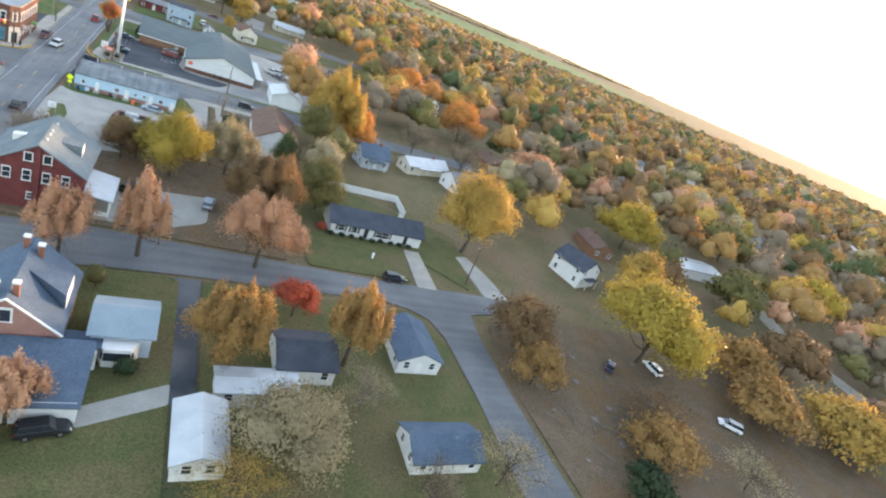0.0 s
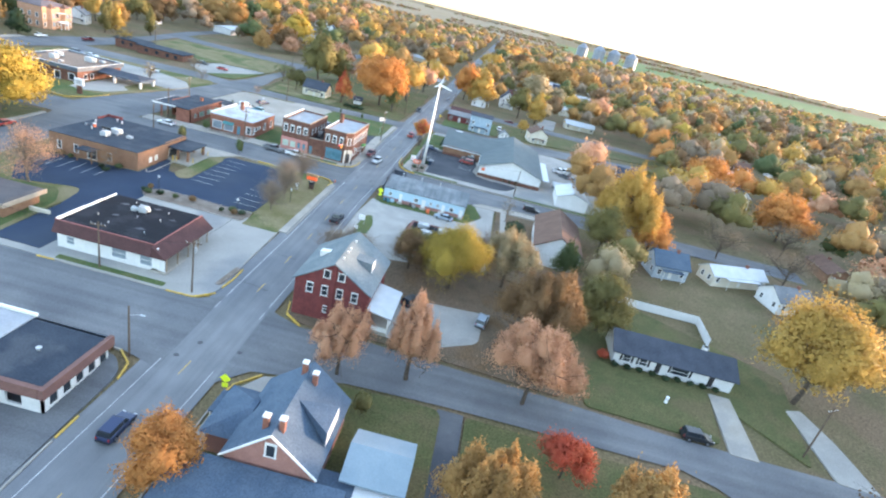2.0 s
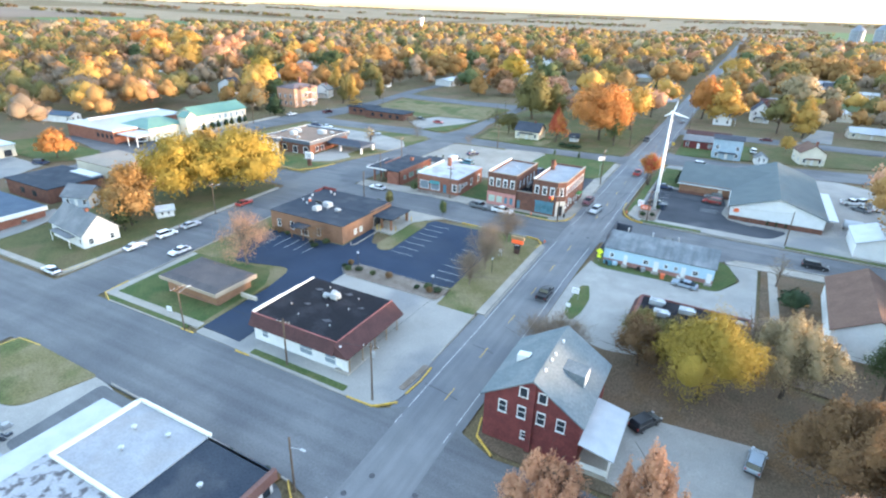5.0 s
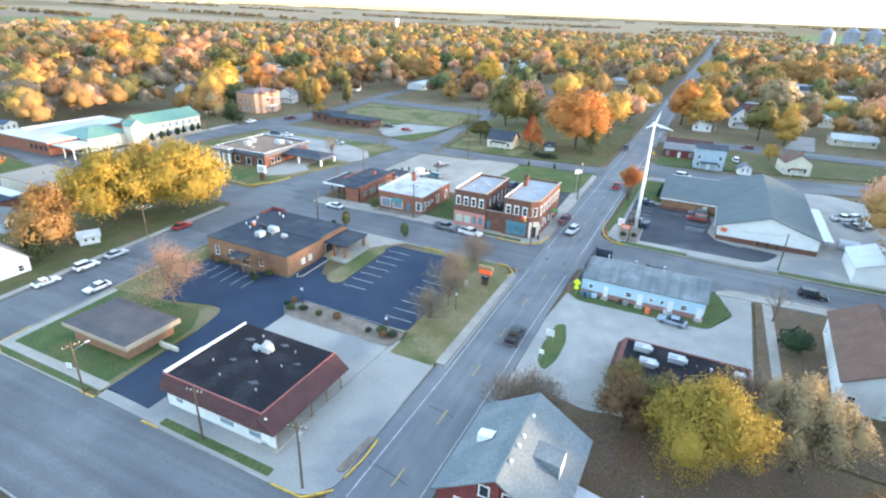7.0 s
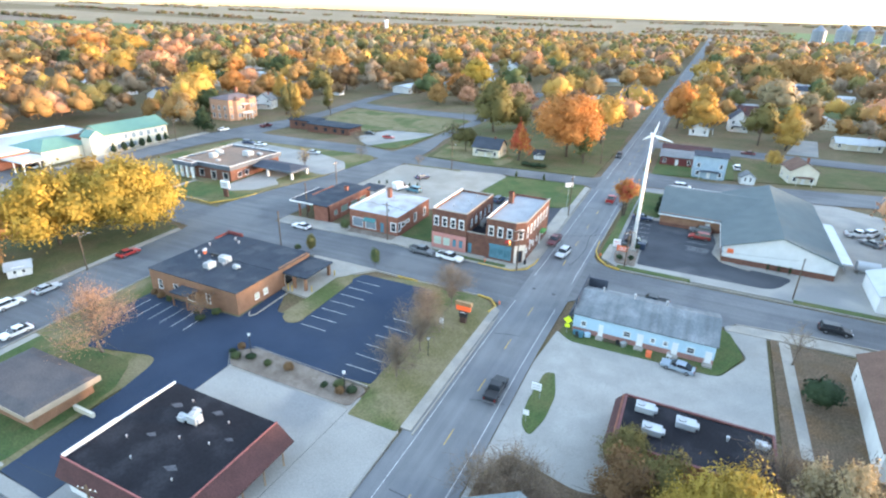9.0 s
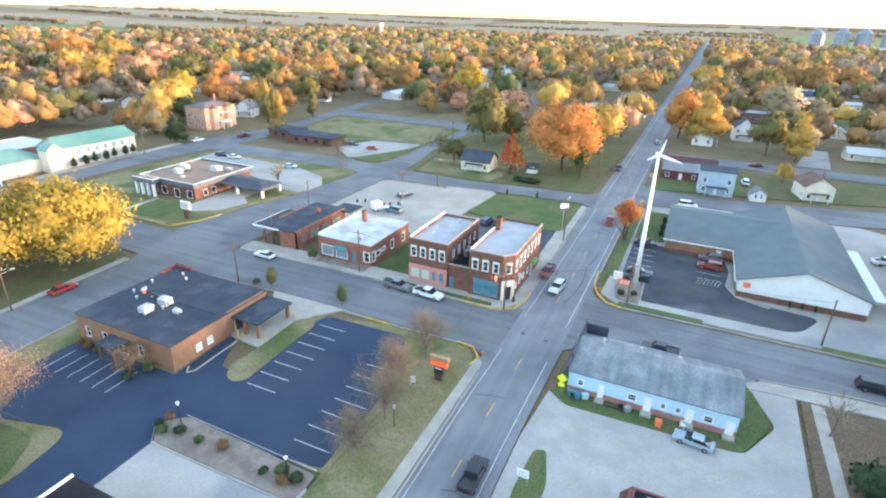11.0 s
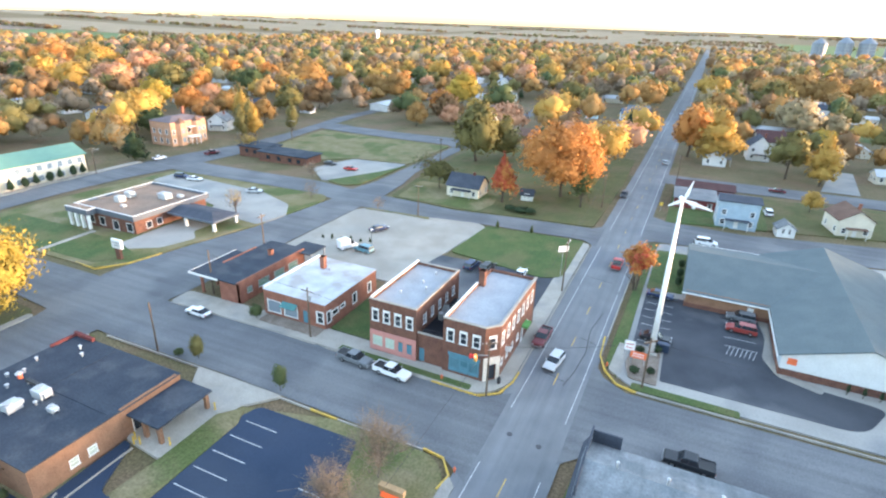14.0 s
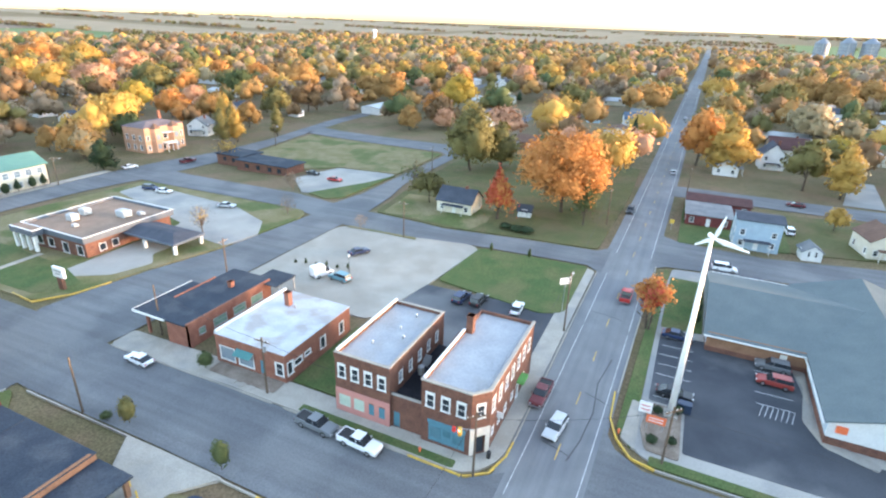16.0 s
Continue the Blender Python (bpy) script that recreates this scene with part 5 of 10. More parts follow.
def black_roof_shop():
    x0, x1, y0, y1, h = -35.9, -16.9, 93.6, 109.3, 4.5
    b = thing("white_shop", (x0 + x1) / 2, (y0 + y1) / 2, "white single-storey shop with black roof and maroon shingle skirt", "building")
    so = [(1.6, 3.0, .7, 2.1), (9.6, 12.2, .5, 2.3), (14.6, 17.8, .5, 2.3)]
    ea = [(2.4, 5.6, .5, 2.4), (7.0, 8.0, .1, 2.3), (9.4, 12.6, .6, 2.3)]
    e1 = x1 - 2.0
    four_walls(b, x0 + .3, e1, y0 + .5, y1, h - .3, WHITEWALL, south=so, east=ea)
    glaze(b, (x0 + .3, y0 + .5), (1, 0), so, sash=True, border=.1, glass=PALEGLASS)
    glaze(b, (e1, y0 + .5), (0, 1), ea, border=.1, sash=False)
    boxes("roof", [(x0 + .35, x1 - 1.7, y0 + .75, y1, h - .2, h)], BLACKROOF, b, "black membrane roof")
    bm = bmesh.new()
    # skirt on the street side and, wider, on the road side
    hull(bm, [(x0, y0 - .45, 2.75), (x1 - 1.75, y0 - .45, 2.75), (x1 - 1.75, y0 + .7, h + .12), (x0, y0 + .7, h + .12), (x0, y0 + .5, 2.75), (x1 - 1.75, y0 + .5, 2.75)],
         ((0, 1, 2, 3), (0, 4, 5, 1), (4, 3, 2, 5), (0, 3, 4), (1, 5, 2)))
    bmesh.ops.recalc_face_normals(bm, faces=bm.faces[:])
    part("shingle_skirt", bm, MANSARD, b, "maroon shingle skirt")
    bm = bmesh.new()
    hull(bm, [(x1 + .7, y0 - .1, 2.7), (x1 + .7, y1, 2.7), (x1 - 1.7, y1, h + .12), (x1 - 1.7, y0 - .1, h + .12), (x1 - 1.7, y0 - .1, 2.55), (x1 - 1.7, y1, 2.55), (x1 + .7, y1, 2.55), (x1 + .7, y0 - .1, 2.55)],
         ((0, 1, 2, 3), (4, 5, 6, 7), (0, 7, 6, 1), (3, 2, 5, 4), (0, 3, 4, 7), (1, 6, 5, 2)))
    bmesh.ops.recalc_face_normals(bm, faces=bm.faces[:])
    part("porch_roof", bm, MANSARD, b, "maroon shingle porch roof")
    boxes("roof_edge", [(x0, x1 - 1.6, y0 + .6, y0 + .78, h + .1, h + .22), (x1 - 1.78, x1 - 1.6, y0 + .78, y1, h + .1, h + .22)], mat("red_edge", (.3, .1, .09), (.25, .08, .07), 1, .7), b, "reddish metal roof edge")
    bm = bmesh.new()
    for i, (ya, yb, zt) in enumerate(((y0 + .8, 101, .75), (101, 105.5, .55), (105.5, y1, .35))):
        box(bm, x0 - .02, x0 + .22, ya, yb, h - .9, h + zt * .55)
    part("parapet", bm, TRIM, b, "stepped white side parapet")
    for yy in (94.3, 97.6, 100.9, 104.2, 107.4):
        boxes("porch_post", [(x1 + .45, x1 + .6, yy - .07, yy + .07, 0, 2.6)], mat("tan_post", (.3, .2, .12), (.25, .17, .1), 1, .8), b)
    boxes("porch_floor", [(e1 + .01, x1 + .7, y0, y1, -.3, .12)], CONC, b)
    boxes("return_wall", [(e1 + .01, x1 + .3, y0 + .5, y0 + .7, .12, 2.6)], WHITEWALL, b)
    z = gz(-26, 101) + h
    hvac(-27.4, 105.0, z, 1.5, 1.2, 1.1)
    hvac(-29.0, 104.6, z, .9, .9, .7)
    hvac(-28.6, 106.3, z, .8, .8, .5)
    for x, y in ((-26.8, 102.2), (-23.6, 106.6), (-30.5, 107.5), (-29, 97.6), (-23, 103), (-22.4, 97.4), (-32.3, 99.6)):
        vent(x, y, z, .28, .07)
    for x, y, w in ((-24.0, 98.6, .9), (-30.2, 101.2, .7), (-26.2, 107.4, .8), (-21.6, 104.6, .6), (-31.8, 106.2, .9)):
        bm = bmesh.new()
        prism(bm, [(x - w, y - w * .3), (x + w * .2, y - w * .5), (x + w, y + w * .1), (x + w * .1, y + w * .6)], h + .004, h + .02)
        part("roof_patch", bm, mat("grey_roof_patch", (.12, .12, .13), (.07, .07, .08), 1.5, .9, fine=.2, fscale=6), b, "grey patch on the roof")


def low_office():
    x0, x1, y0, y1, h = -63.4, -48.2, 97.2, 107.0, 3.2
    b = thing("low_office", (x0 + x1) / 2, (y0 + y1) / 2, "low tan office with a shallow dark hipped roof", "building")
    four_walls(b, x0 + 1.0, x1 - .9, y0 + .9, y1 - .8, h - .3, BRICKTAN)
    bm = bmesh.new()
    prism(bm, [(x0, y0), (x1, y0), (x1, y1), (x0, y1)], h - .05, h + .45, [(x0 + 1.5, y0 + 1.5), (x1 - .5, y0 + 1.5), (x1 - .5, y1 - 1.5), (x0 + 1.5, y1 - 1.5)])
    part("roof", bm, mat("brown_grey_roof", (.085, .08, .085), (.11, .1, .1), .3, .9, fine=.1, fscale=4), b, "dark brown-grey roof")
    boxes("fascia", [(x0, x1, y0 - .08, y0 - .004, h - .65, h + .02), (x1 + .004, x1 + .1, y0, y1, h - .75, h + .1)], mat("tan_fascia", (.36, .29, .22), (.31, .25, .19), 1, .8), b, "broad tan fascia")
    boxes("garden_wall", [(x1 + .1, x1 + 4.0, y0 + 5.4, y0 + 5.8, -.2, 1.2)], CREAMWALL, b)


def long_store():
    b = thing("long_store", -24, 62, "long low shop with white patched roof and brown shingle fascia", "building")
    h = 3.9
    fasc = mat("brown_fascia", (.17, .085, .07), (.14, .07, .058), .6, .8, bump=.02, fine=.12, fscale=6)
    panel = mat("white_panel", (.7, .69, .66), (.6, .59, .56), .8, .7, fine=.06)
    ope = [(1 + i * 2.1, 2.3 + i * 2.1, .5, 2.1) for i in range(5)]
    wall("wall", (-11.4, 62.0), (-11.4, 73.0), -.4, h - 1.2, panel, b, ope)
    glaze(b, (-11.4, 62.0), (0, 1), ope, border=.06, sash=False, framemat=panel)
    wall("wall", (-22, 62.0), (-11.4, 62.0), -.4, h - 1.2, panel, b, [(1.5, 3.5, .5, 2.1), (6, 8, .5, 2.1)])
    we = [(2 + i * 3.0, 4 + i * 3.0, .5, 2.1) for i in range(9)]
    wall("wall", (-22, 30), (-22, 62.0), -.4, h - 1.2, panel, b, we)
    glaze(b, (-22, 30), (0, 1), we, border=.06, sash=False, framemat=panel)
    wall("wall", (-11.4, 73.0), (-35.6, 73.4), -.4, h, panel, b)
    wall("wall", (-35.6, 73.4), (-35.6, 30), -.4, h, panel, b)
    boxes("fascia", [(-11.35, -10.7, 61.4, 73.4, h - 1.25, h + .25), (-21.4, -11.35, 61.4, 62.05, h - 1.25, h + .25), (-22.0, -21.4, 30, 62.05, h - 1.25, h + .25)], fasc, b, "brown shingle fascia", bevel=.05)
    boxes("dark_roof", [(-21.6, -11.3, 62.0, 73.2, h - .2, h)], DARKROOF, b, "dark membrane roof")
    boxes("white_roof", [(-34.5, -21.6, 62.2, 73.2, h - .1, h + .14)], WHITEROOF, b, "white roof membrane")
    boxes("patched_roof", [(-35.5, -22.0, 30, 62.0, h - .1, h + .1)], PATCHROOF, b, "white roof with worn grey patches")
    boxes("coping", [(-34.7, -34.3, 61.8, 73.4, h + .1, h + .55), (-34.3, -21.4, 61.8, 62.2, h + .1, h + .5), (-34.3, -21.4, 73.1, 73.5, h + .1, h + .5)], mat("cream_coping", (.75, .73, .64), (.7, .68, .6), 1, .6), b, "cream metal coping")
    t = thing("metal_annex", -39, 54, "white metal-roofed annex behind the long shop", "building")
    boxes("wall", [(-40.6, -35.7, 44, 71.6, -.4, 3.2)], WHITEWALL, t)
    boxes("roof", [(-40.8, -35.65, 43.8, 71.8, 3.21, 3.4)], METALWHITE, t, bevel=.04)
    boxes("lower_roof", [(-46, -40.85, 30, 60, 2.7, 2.9)], WHITEROOF, t, bevel=.04)
    boxes("lower_wall", [(-45.8, -40.85, 30.2, 59.8, -.4, 2.69)], WHITEWALL, t)
    z = gz(-28, 66) + h + .14
    for x, y in ((-28.5, 66.5), (-16.2, 67.4), (-25.6, 70.6), (-30.4, 69.5)):
        vent(x, y, z - (.14 if x > -21 else 0), .4, .22)
    hvac(-29, 56.4, gz(-28, 56) + h + .05, 1.5, 1.0, .6)


def brick_house():
    x0, x1, y0, y1, he, hr = 6.2, 18.6, 92.9, 106.6, 6.6, 10.6
    b = thing("brick_house", 12.4, 99.7, "tall dark red brick house with grey gabled roof and white windows", "house")
    so = [(2.0, 3.0, 4.5, 6.2), (4.5, 5.5, 4.5, 6.2), (7.0, 8.0, 4.5, 6.2), (9.5, 10.5, 4.5, 6.2), (5.2, 6.2, 1.4, 2.5)]
    we = row_of(4, 1.6, 3.2, 1.0, 3.6, 5.4) + row_of(4, 1.6, 3.2, 1.0, .8, 2.6)
    four_walls(b, x0, x1, y0, y1, he, BRICKRED, south=so, west=we)
    glaze(b, (x0, y0), (1, 0), so, border=.07, lintel=.1)
    glaze(b, (x0, y1), (0, -1), we, border=.07)
    bm = bmesh.new()
    gable_end(bm, x0, x1, y0, he, hr)
    part("gable", bm, BRICKRED, b)
    bm = bmesh.new()
    gable_end(bm, x0, x1, y1 - .25, he, hr)
    part("gable", bm, BRICKRED, b)
    for s0 in (4.6, 7.0):
        window((x0, y0), (1, 0), s0, s0 + .95, 7.8, 9.1, b, border=.12, proud=.05, sash=False, glass_at=.03)
    bm = bmesh.new()
    gable(bm, x0, x1, y0, y1, he, hr, over=.45)
    part("roof", bm, ROOFSLATE, b, "weathered blue-grey shingle roof")
    boxes("ridge_flashing", [(12.3, 12.5, y0 - .3, y1 + .3, hr + .15, hr + .26)], ROOFSLATE, b)
    for yy in (95.6, 98.0, 99.6, 103.0):
        boxes("ridge_vent", [(12.75, 13.05, yy - .16, yy + .16, hr - .15, hr + .2)], TRIM, b, "small white roof vent")
    # dormers
    bm = bmesh.new()
    hull(bm, [(14.2, 98.4, 9.6), (17.2, 98.4, 9.3), (17.2, 101.0, 9.3), (14.2, 101.0, 9.6), (17.2, 98.4, 7.6), (17.2, 101.0, 7.6), (14.2, 98.4, 9.4), (14.2, 101, 9.4)],
         ((0, 1, 2, 3), (1, 4, 5, 2), (0, 6, 4, 1), (3, 2, 5, 7)))
    bmesh.ops.recalc_face_normals(bm, faces=bm.faces[:])
    part("dormer", bm, ROOFSLATE, b)
    boxes("dormer_front", [(17.2, 17.26, 98.5, 100.9, 7.7, 9.2)], TRIM, b, "white dormer face")
    bm = bmesh.new()
    hull(bm, [(9.6, 99.2, 9.2), (7.9, 99.2, 9.0), (7.9, 100.4, 9.0), (9.6, 100.4, 9.2), (7.9, 99.2, 7.8), (7.9, 100.4, 7.8)],
         ((3, 2, 1, 0), (1, 2, 5, 4), (0, 1, 4), (3, 5, 2)))
    bmesh.ops.recalc_face_normals(bm, faces=bm.faces[:])
    part("dormer", bm, TRIM, b, "small white dormer")
    boxes("chimney", [(12.1, 12.8, 92.6, 92.88, -.4, hr - .3)], BRICKRED, b)
    boxes("porch", [(18.7, 22.4, 92.8, 101.5, -.2, .4)], CONC, b)
    bm = bmesh.new()
    hull(bm, [(18.65, 92.2, 4.4), (22.9, 92.2, 3.6), (22.9, 102, 3.6), (18.65, 102, 4.4), (18.65, 92.2, 4.25), (22.9, 92.2, 3.45), (22.9, 102, 3.45), (18.65, 102, 4.25)],
         ((0, 1, 2, 3), (7, 6, 5, 4), (0, 4, 5, 1), (1, 5, 6, 2), (2, 6, 7, 3), (3, 7, 4, 0)))
    part("porch_roof", bm, METALWHITE, b, "pale metal porch roof")
    for yy in (92.8, 96, 99, 101.6):
        boxes("porch_post", [(22.3, 22.5, yy - .1, yy + .1, .4, 3.5)], TRIM, b)
    boxes("porch_rail", [(22.34, 22.46, 92.9, 101.5, 1.2, 1.3), (18.7, 22.4, 92.8, 92.9, 1.2, 1.3), (18.7, 22.4, 92.8, 92.9, .5, 1.1)], TRIM, b)


def blue_building():
    x0, x1, y0, y1, he, hr = 7.9, 29.6, 151.6, 162.4, 3.4, 5.4
    b = thing("blue_row_building", 18.7, 157, "long low pale blue building with grey roof and brick base", "building")
    so = [(1.4, 2.1, 1.4, 2.2), (4.2, 5.0, .4, 2.4), (8.2, 9.2, 1.3, 2.2), (10.3, 11.3, .2, 2.4), (12.4, 13, 1.4, 2.1), (14.3, 14.9, 1.4, 2.1), (15.6, 16.5, .2, 2.4), (17.8, 18.8, 1.2, 2.1), (20.4, 21.4, .2, 2.2)]
    four_walls(b, x0, x1, y0, y1, he, BLUEWALL, south=so, z0=.9)
    boxes("brick_base", [(x0, x1, y0 - .03, y0 + .3, -.4, .9), (x0, x1, y1 - .3, y1, -.4, .9), (x0, x0 + .3, y0 + .3, y1 - .3, -.4, .9), (x1 - .3, x1, y0 + .3, y1 - .3, -.4, .9)], mat("pinkish_brick", (.36, .2, .17), (.3, .16, .14), .8, .9, fine=.12), b, "faded brick base")
    for o in so:
        if o[2] > 1:
            window((x0, y0), (1, 0), *o, b, border=.1)
        else:
            boxes("door", [(x0 + o[0], x0 + o[1], y0 - .05, y0 + .02, .1, o[3])], TRIM, b, "white door")
            boxes("step", [(x0 + o[0] - .2, x0 + o[1] + .2, y0 - 1.1, y0 - .06, -.2, .25)], CONC, b)
    bm = bmesh.new()
    gable(bm, x0, x1, y0, y1, he, hr, 'x', over=.3)
    part("roof", bm, STREAKROOF, b, "streaked grey shingle roof")
    for xx in (x0, x1 - .25):
        bm = bmesh.new()
        gable_end(bm, y0, y1, xx, he, hr, 'x')
        part("gable", bm, BLUEWALL, b)
    bm = bmesh.new()
    hull(bm, [(x0 - .9, y0 - .3, 2.9), (x0 - .1, y0 - .3, 4.4), (x0 - .1, y1 + .3, 4.4), (x0 - .9, y1 + .3, 2.9), (x0 - .1, y0 - .3, 2.7), (x0 - .1, y1 + .3, 2.7)],
         ((0, 1, 2, 3), (0, 4, 1), (3, 2, 5), (0, 3, 5, 4), (1, 4, 5, 2)))
    bmesh.ops.recalc_face_normals(bm, faces=bm.faces[:])
    part("front_skirt", bm, SHINGLEDARK, b, "dark shingle awning on the road side")
    boxes("parapet", [(x0 - .1, x0 + .1, y0 + 1, y1 + .35, 4.4, 5.7), (x0 + .1, x0 + 3.4, y1 + .15, y1 + .35, 3.3, 5.2)], SHINGLEDARK, b, "dark parapet")
    z = gz(18, 157)
    for x in (11.4, 16.5, 21.6):
        vent(x, 157.2, z + hr + .05, .9, .13)
    t = thing("bench", 14.2, 150.6, "pale bench against a blue wall", "bench", local=True)
    boxes("seat", [(-.9, .9, -.2, .2, .4, .48)], POLEWOOD, t)
    boxes("leg", [(-.8, -.7, -.2, .2, 0, .4), (.7, .8, -.2, .2, 0, .4)], POLEWOOD, t)
    for x, c, n in ((9.6, TEAL, "blue"), (20.4, ORANGESIGN, "orange")):
        t = thing("storage_bin", x, 150.4 if n == "blue" else 149.6, n + " plastic bin standing on the grass", "bin", local=True)
        boxes("bin_body", [(-.4, .4, -.35, .35, 0, 1.0)], c, t, bevel=.06)
        boxes("lid", [(-.44, .44, -.39, .39, 1.0, 1.08)], c, t, bevel=.03)

    for i, (x, y, c, n) in enumerate(((8.7, 150.7, TEAL, "blue"), (9.1, 149.9, BLACK, "black"), (10.6, 150.8, BLUEWALL, "pale blue"), (15.6, 150.4, BLACK, "black"), (16.4, 150.7, STEEL, "grey"), (23.4, 150.6, WHITEWALL, "white"))):
        t = thing("garden_chair" if i % 2 else "storage_box", x, y, n + (" plastic chair against a blue wall" if i % 2 else " plastic box against a blue wall"), "chair" if i % 2 else "box", "yard clutter", turn=12 * i, local=True, z=gz(x, y) + .15)
        if i % 2:
            boxes("seat", [(-.3, .3, -.3, .3, .4, .46)], c, t)
            boxes("backrest", [(-.3, .3, .24, .3, .46, .95)], c, t)
            boxes("leg", [(a, a + .06, b_, b_ + .06, 0, .4) for a in (-.3, .24) for b_ in (-.3, .24)], c, t)
        else:
            boxes("box_body", [(-.45, .45, -.3, .3, 0, .7)], c, t, bevel=.04)
            boxes("lid", [(-.48, .48, -.33, .33, .7, .78)], c, t, bevel=.02)


def workshop():
    x0, x1, y0, y1, h = 17.6, 36.2, 124.6, 134.4, 3.6
    b = thing("brick_workshop", 27, 129.5, "low brick workshop with black roof and maroon skirt", "building")
    so = [(3, 4, 1, 2.2), (7, 8, 1, 2.2), (11, 12, .1, 2.3)]
    four_walls(b, x0 + .8, x1, y0, y1, h - .1, BRICKORANGE, south=so)
    glaze(b, (x0 + .8, y0), (1, 0), so, border=.08)
    flat_roof(b, x0 + 1.2, x1, y0, y1, h - .1, BLACKROOF, mat("maroon_edge", (.16, .05, .05), (.13, .04, .04), 1, .6), .1, .25)
    bm = bmesh.new()
    hull(bm, [(x0, y0 - .2, 2.2), (x0 + 1.25, y0 - .2, h + .12), (x0 + 1.25, y1 + .2, h + .12), (x0, y1 + .2, 2.2), (x0 + 1.25, y0 - .2, 2.1), (x0 + 1.25, y1 + .2, 2.1)],
         ((0, 1, 2, 3), (0, 4, 1), (3, 2, 5), (0, 3, 5, 4), (1, 4, 5, 2)))
    bmesh.ops.recalc_face_normals(bm, faces=bm.faces[:])
    part("shingle_skirt", bm, MANSARD, b, "maroon shingle skirt")
    boxes("door", [(x0 + 11.8, x0 + 12.8, y0 - .06, y0 - .01, .1, 2.3)], TRIM, b)
    z = gz(27, 129) + h - .1
    for x, y in ((21.4, 132.2), (26.3, 131.4), (22.6, 128.4)):
        hvac(x, y, z, 2.3, 1.5, .9)
    vent(31, 131, z, .6)
    hvac(34.6, 131.6, z, 1.2, 1.0, .7)


def hall():
    b = thing("hall", 30, 215, "large single-storey hall with grey-green roof and white gable", "building")
    he, hr = 3.4, 6.9
    wallm = WHITEWALL
    base = BRICKBROWN
    # long wing and main block
    wall("wall", (16.2, 209.6), (30.4, 209.6), .9, he, BRICKTAN, b, [(10.4, 11.4, .95, 2.3)])
    boxes("door", [(26.6, 27.6, 209.72, 209.8, .9, 2.3)], TRIM, b)
    wall("wall", (16.2, 236), (16.2, 209.9), .9, he, GREYWALL, b)
    wall("wall", (30.4, 209.6), (30.4, 193.7), .9, he, GREYWALL, b)
    wall("wall", (30.4, 193.4), (51.2, 193.4), .9, he, wallm, b)
    wall("wall", (51.2, 193.7), (51.2, 236), .9, he, wallm, b, row_of(3, 6, 9, 3.2, .95, 3.2))
    wall("wall", (51.2, 236), (16.2, 236), .9, he, wallm, b)
    boxes("brick_base", [(16.2, 30.4, 209.57, 209.9, -.6, .9), (30.37, 51.2, 193.37, 193.7, -.6, .9), (30.37, 30.7, 193.7, 209.57, -.6, .9), (16.2, 16.5, 209.9, 236, -.6, .9), (50.9, 51.2, 193.7, 236, -.6, .9), (16.5, 50.9, 235.7, 236, -.6, .9)], base, b, "dark red brick base")
    bm = bmesh.new()
    gable(bm, 30.4, 51.2, 193.4, 236, he, hr, over=.6)
    part("roof", bm, SHINGLEGREEN, b, "grey-green low gable roof")
    bm = bmesh.new()
    gable_end(bm, 30.4, 51.2, 193.38, he, hr, thick=.28)
    part("gable", bm, WHITEWALL, b, "broad white gable")
    bm = bmesh.new()
    gable_end(bm, 30.4, 51.2, 235.7, he, hr)
    part("gable", bm, WHITEWALL, b)
    bm = bmesh.new()
    hull(bm, [(15.6, 209.0, he - .2), (36.5, 209.0, he - .2), (40.7, 222.8, 6.5), (15.6, 222.8, 6.5), (15.6, 236.6, he - .2), (36.5, 236.6, he - .2), (15.6, 209, he - .4), (36.5, 209, he - .4), (15.6, 236.6, he - .4)],
         ((0, 1, 2, 3), (3, 2, 5, 4), (0, 6, 7, 1), (0, 3, 4, 8, 6)))
    bmesh.ops.recalc_face_normals(bm, faces=bm.faces[:])
    part("wing_roof", bm, SHINGLEGREEN, b, "grey-green wing roof")
    boxes("gutter", [(15.6, 30, 208.85, 208.99, he - .45, he - .25), (29.65, 29.79, 193, 208.9, he - .6, he - .4)], TRIM, b)
    boxes("loading_awning", [(51.85, 54.2, 196, 222, 2.6, 2.85)], METALWHITE, b, "white metal side awning")
    for yy in (200.4, 207.5, 214.5, 221.6):
        boxes("awning_post", [(53.9, 54.05, yy - .07, yy + .07, -.3, 2.6)], STEEL, b)
    boxes("wall_lamp", [(31.2, 32.4, 193.0, 193.36, 2.0, 2.9)], ORANGESIGN, b, "orange lit sign on the white gable")
    for x in (39.2, 41.2, 43.2):
        TREELATER.append((x, 192.3))
    t = thing("metal_shed", 59, 188.5, "white metal barn with a low gable roof", "shed")
    boxes("wall", [(56.2, 66, 182.6, 194.5, -.3, 3.2)], WHITEWALL, t)
    bm = bmesh.new()
    gable(bm, 56.2, 66, 182.6, 194.5, 3.2, 5.0, over=.3)
    part("roof", bm, METALWHITE, t, "pale ribbed metal roof")
    for yy in (182.58, 194.25):
        bm = bmesh.new()
        gable_end(bm, 56.2, 66, yy, 3.2, 5.0)
        part("gable", bm, WHITEWALL, t)
    t = thing("storage_tank", 58, 201, "pale cylindrical tank on short legs", "tank", local=True)
    bm = bmesh.new()
    limb(bm, (-2, 0, 1.5), (2, 0, 1.5), 1.1, 1.1, 16)
    part("drum", bm, METALWHITE, t)
    boxes("cradle", [(-1.4, -1.2, -.7, .7, 0, .8), (1.2, 1.4, -.7, .7, 0, .8)], STEEL, t)


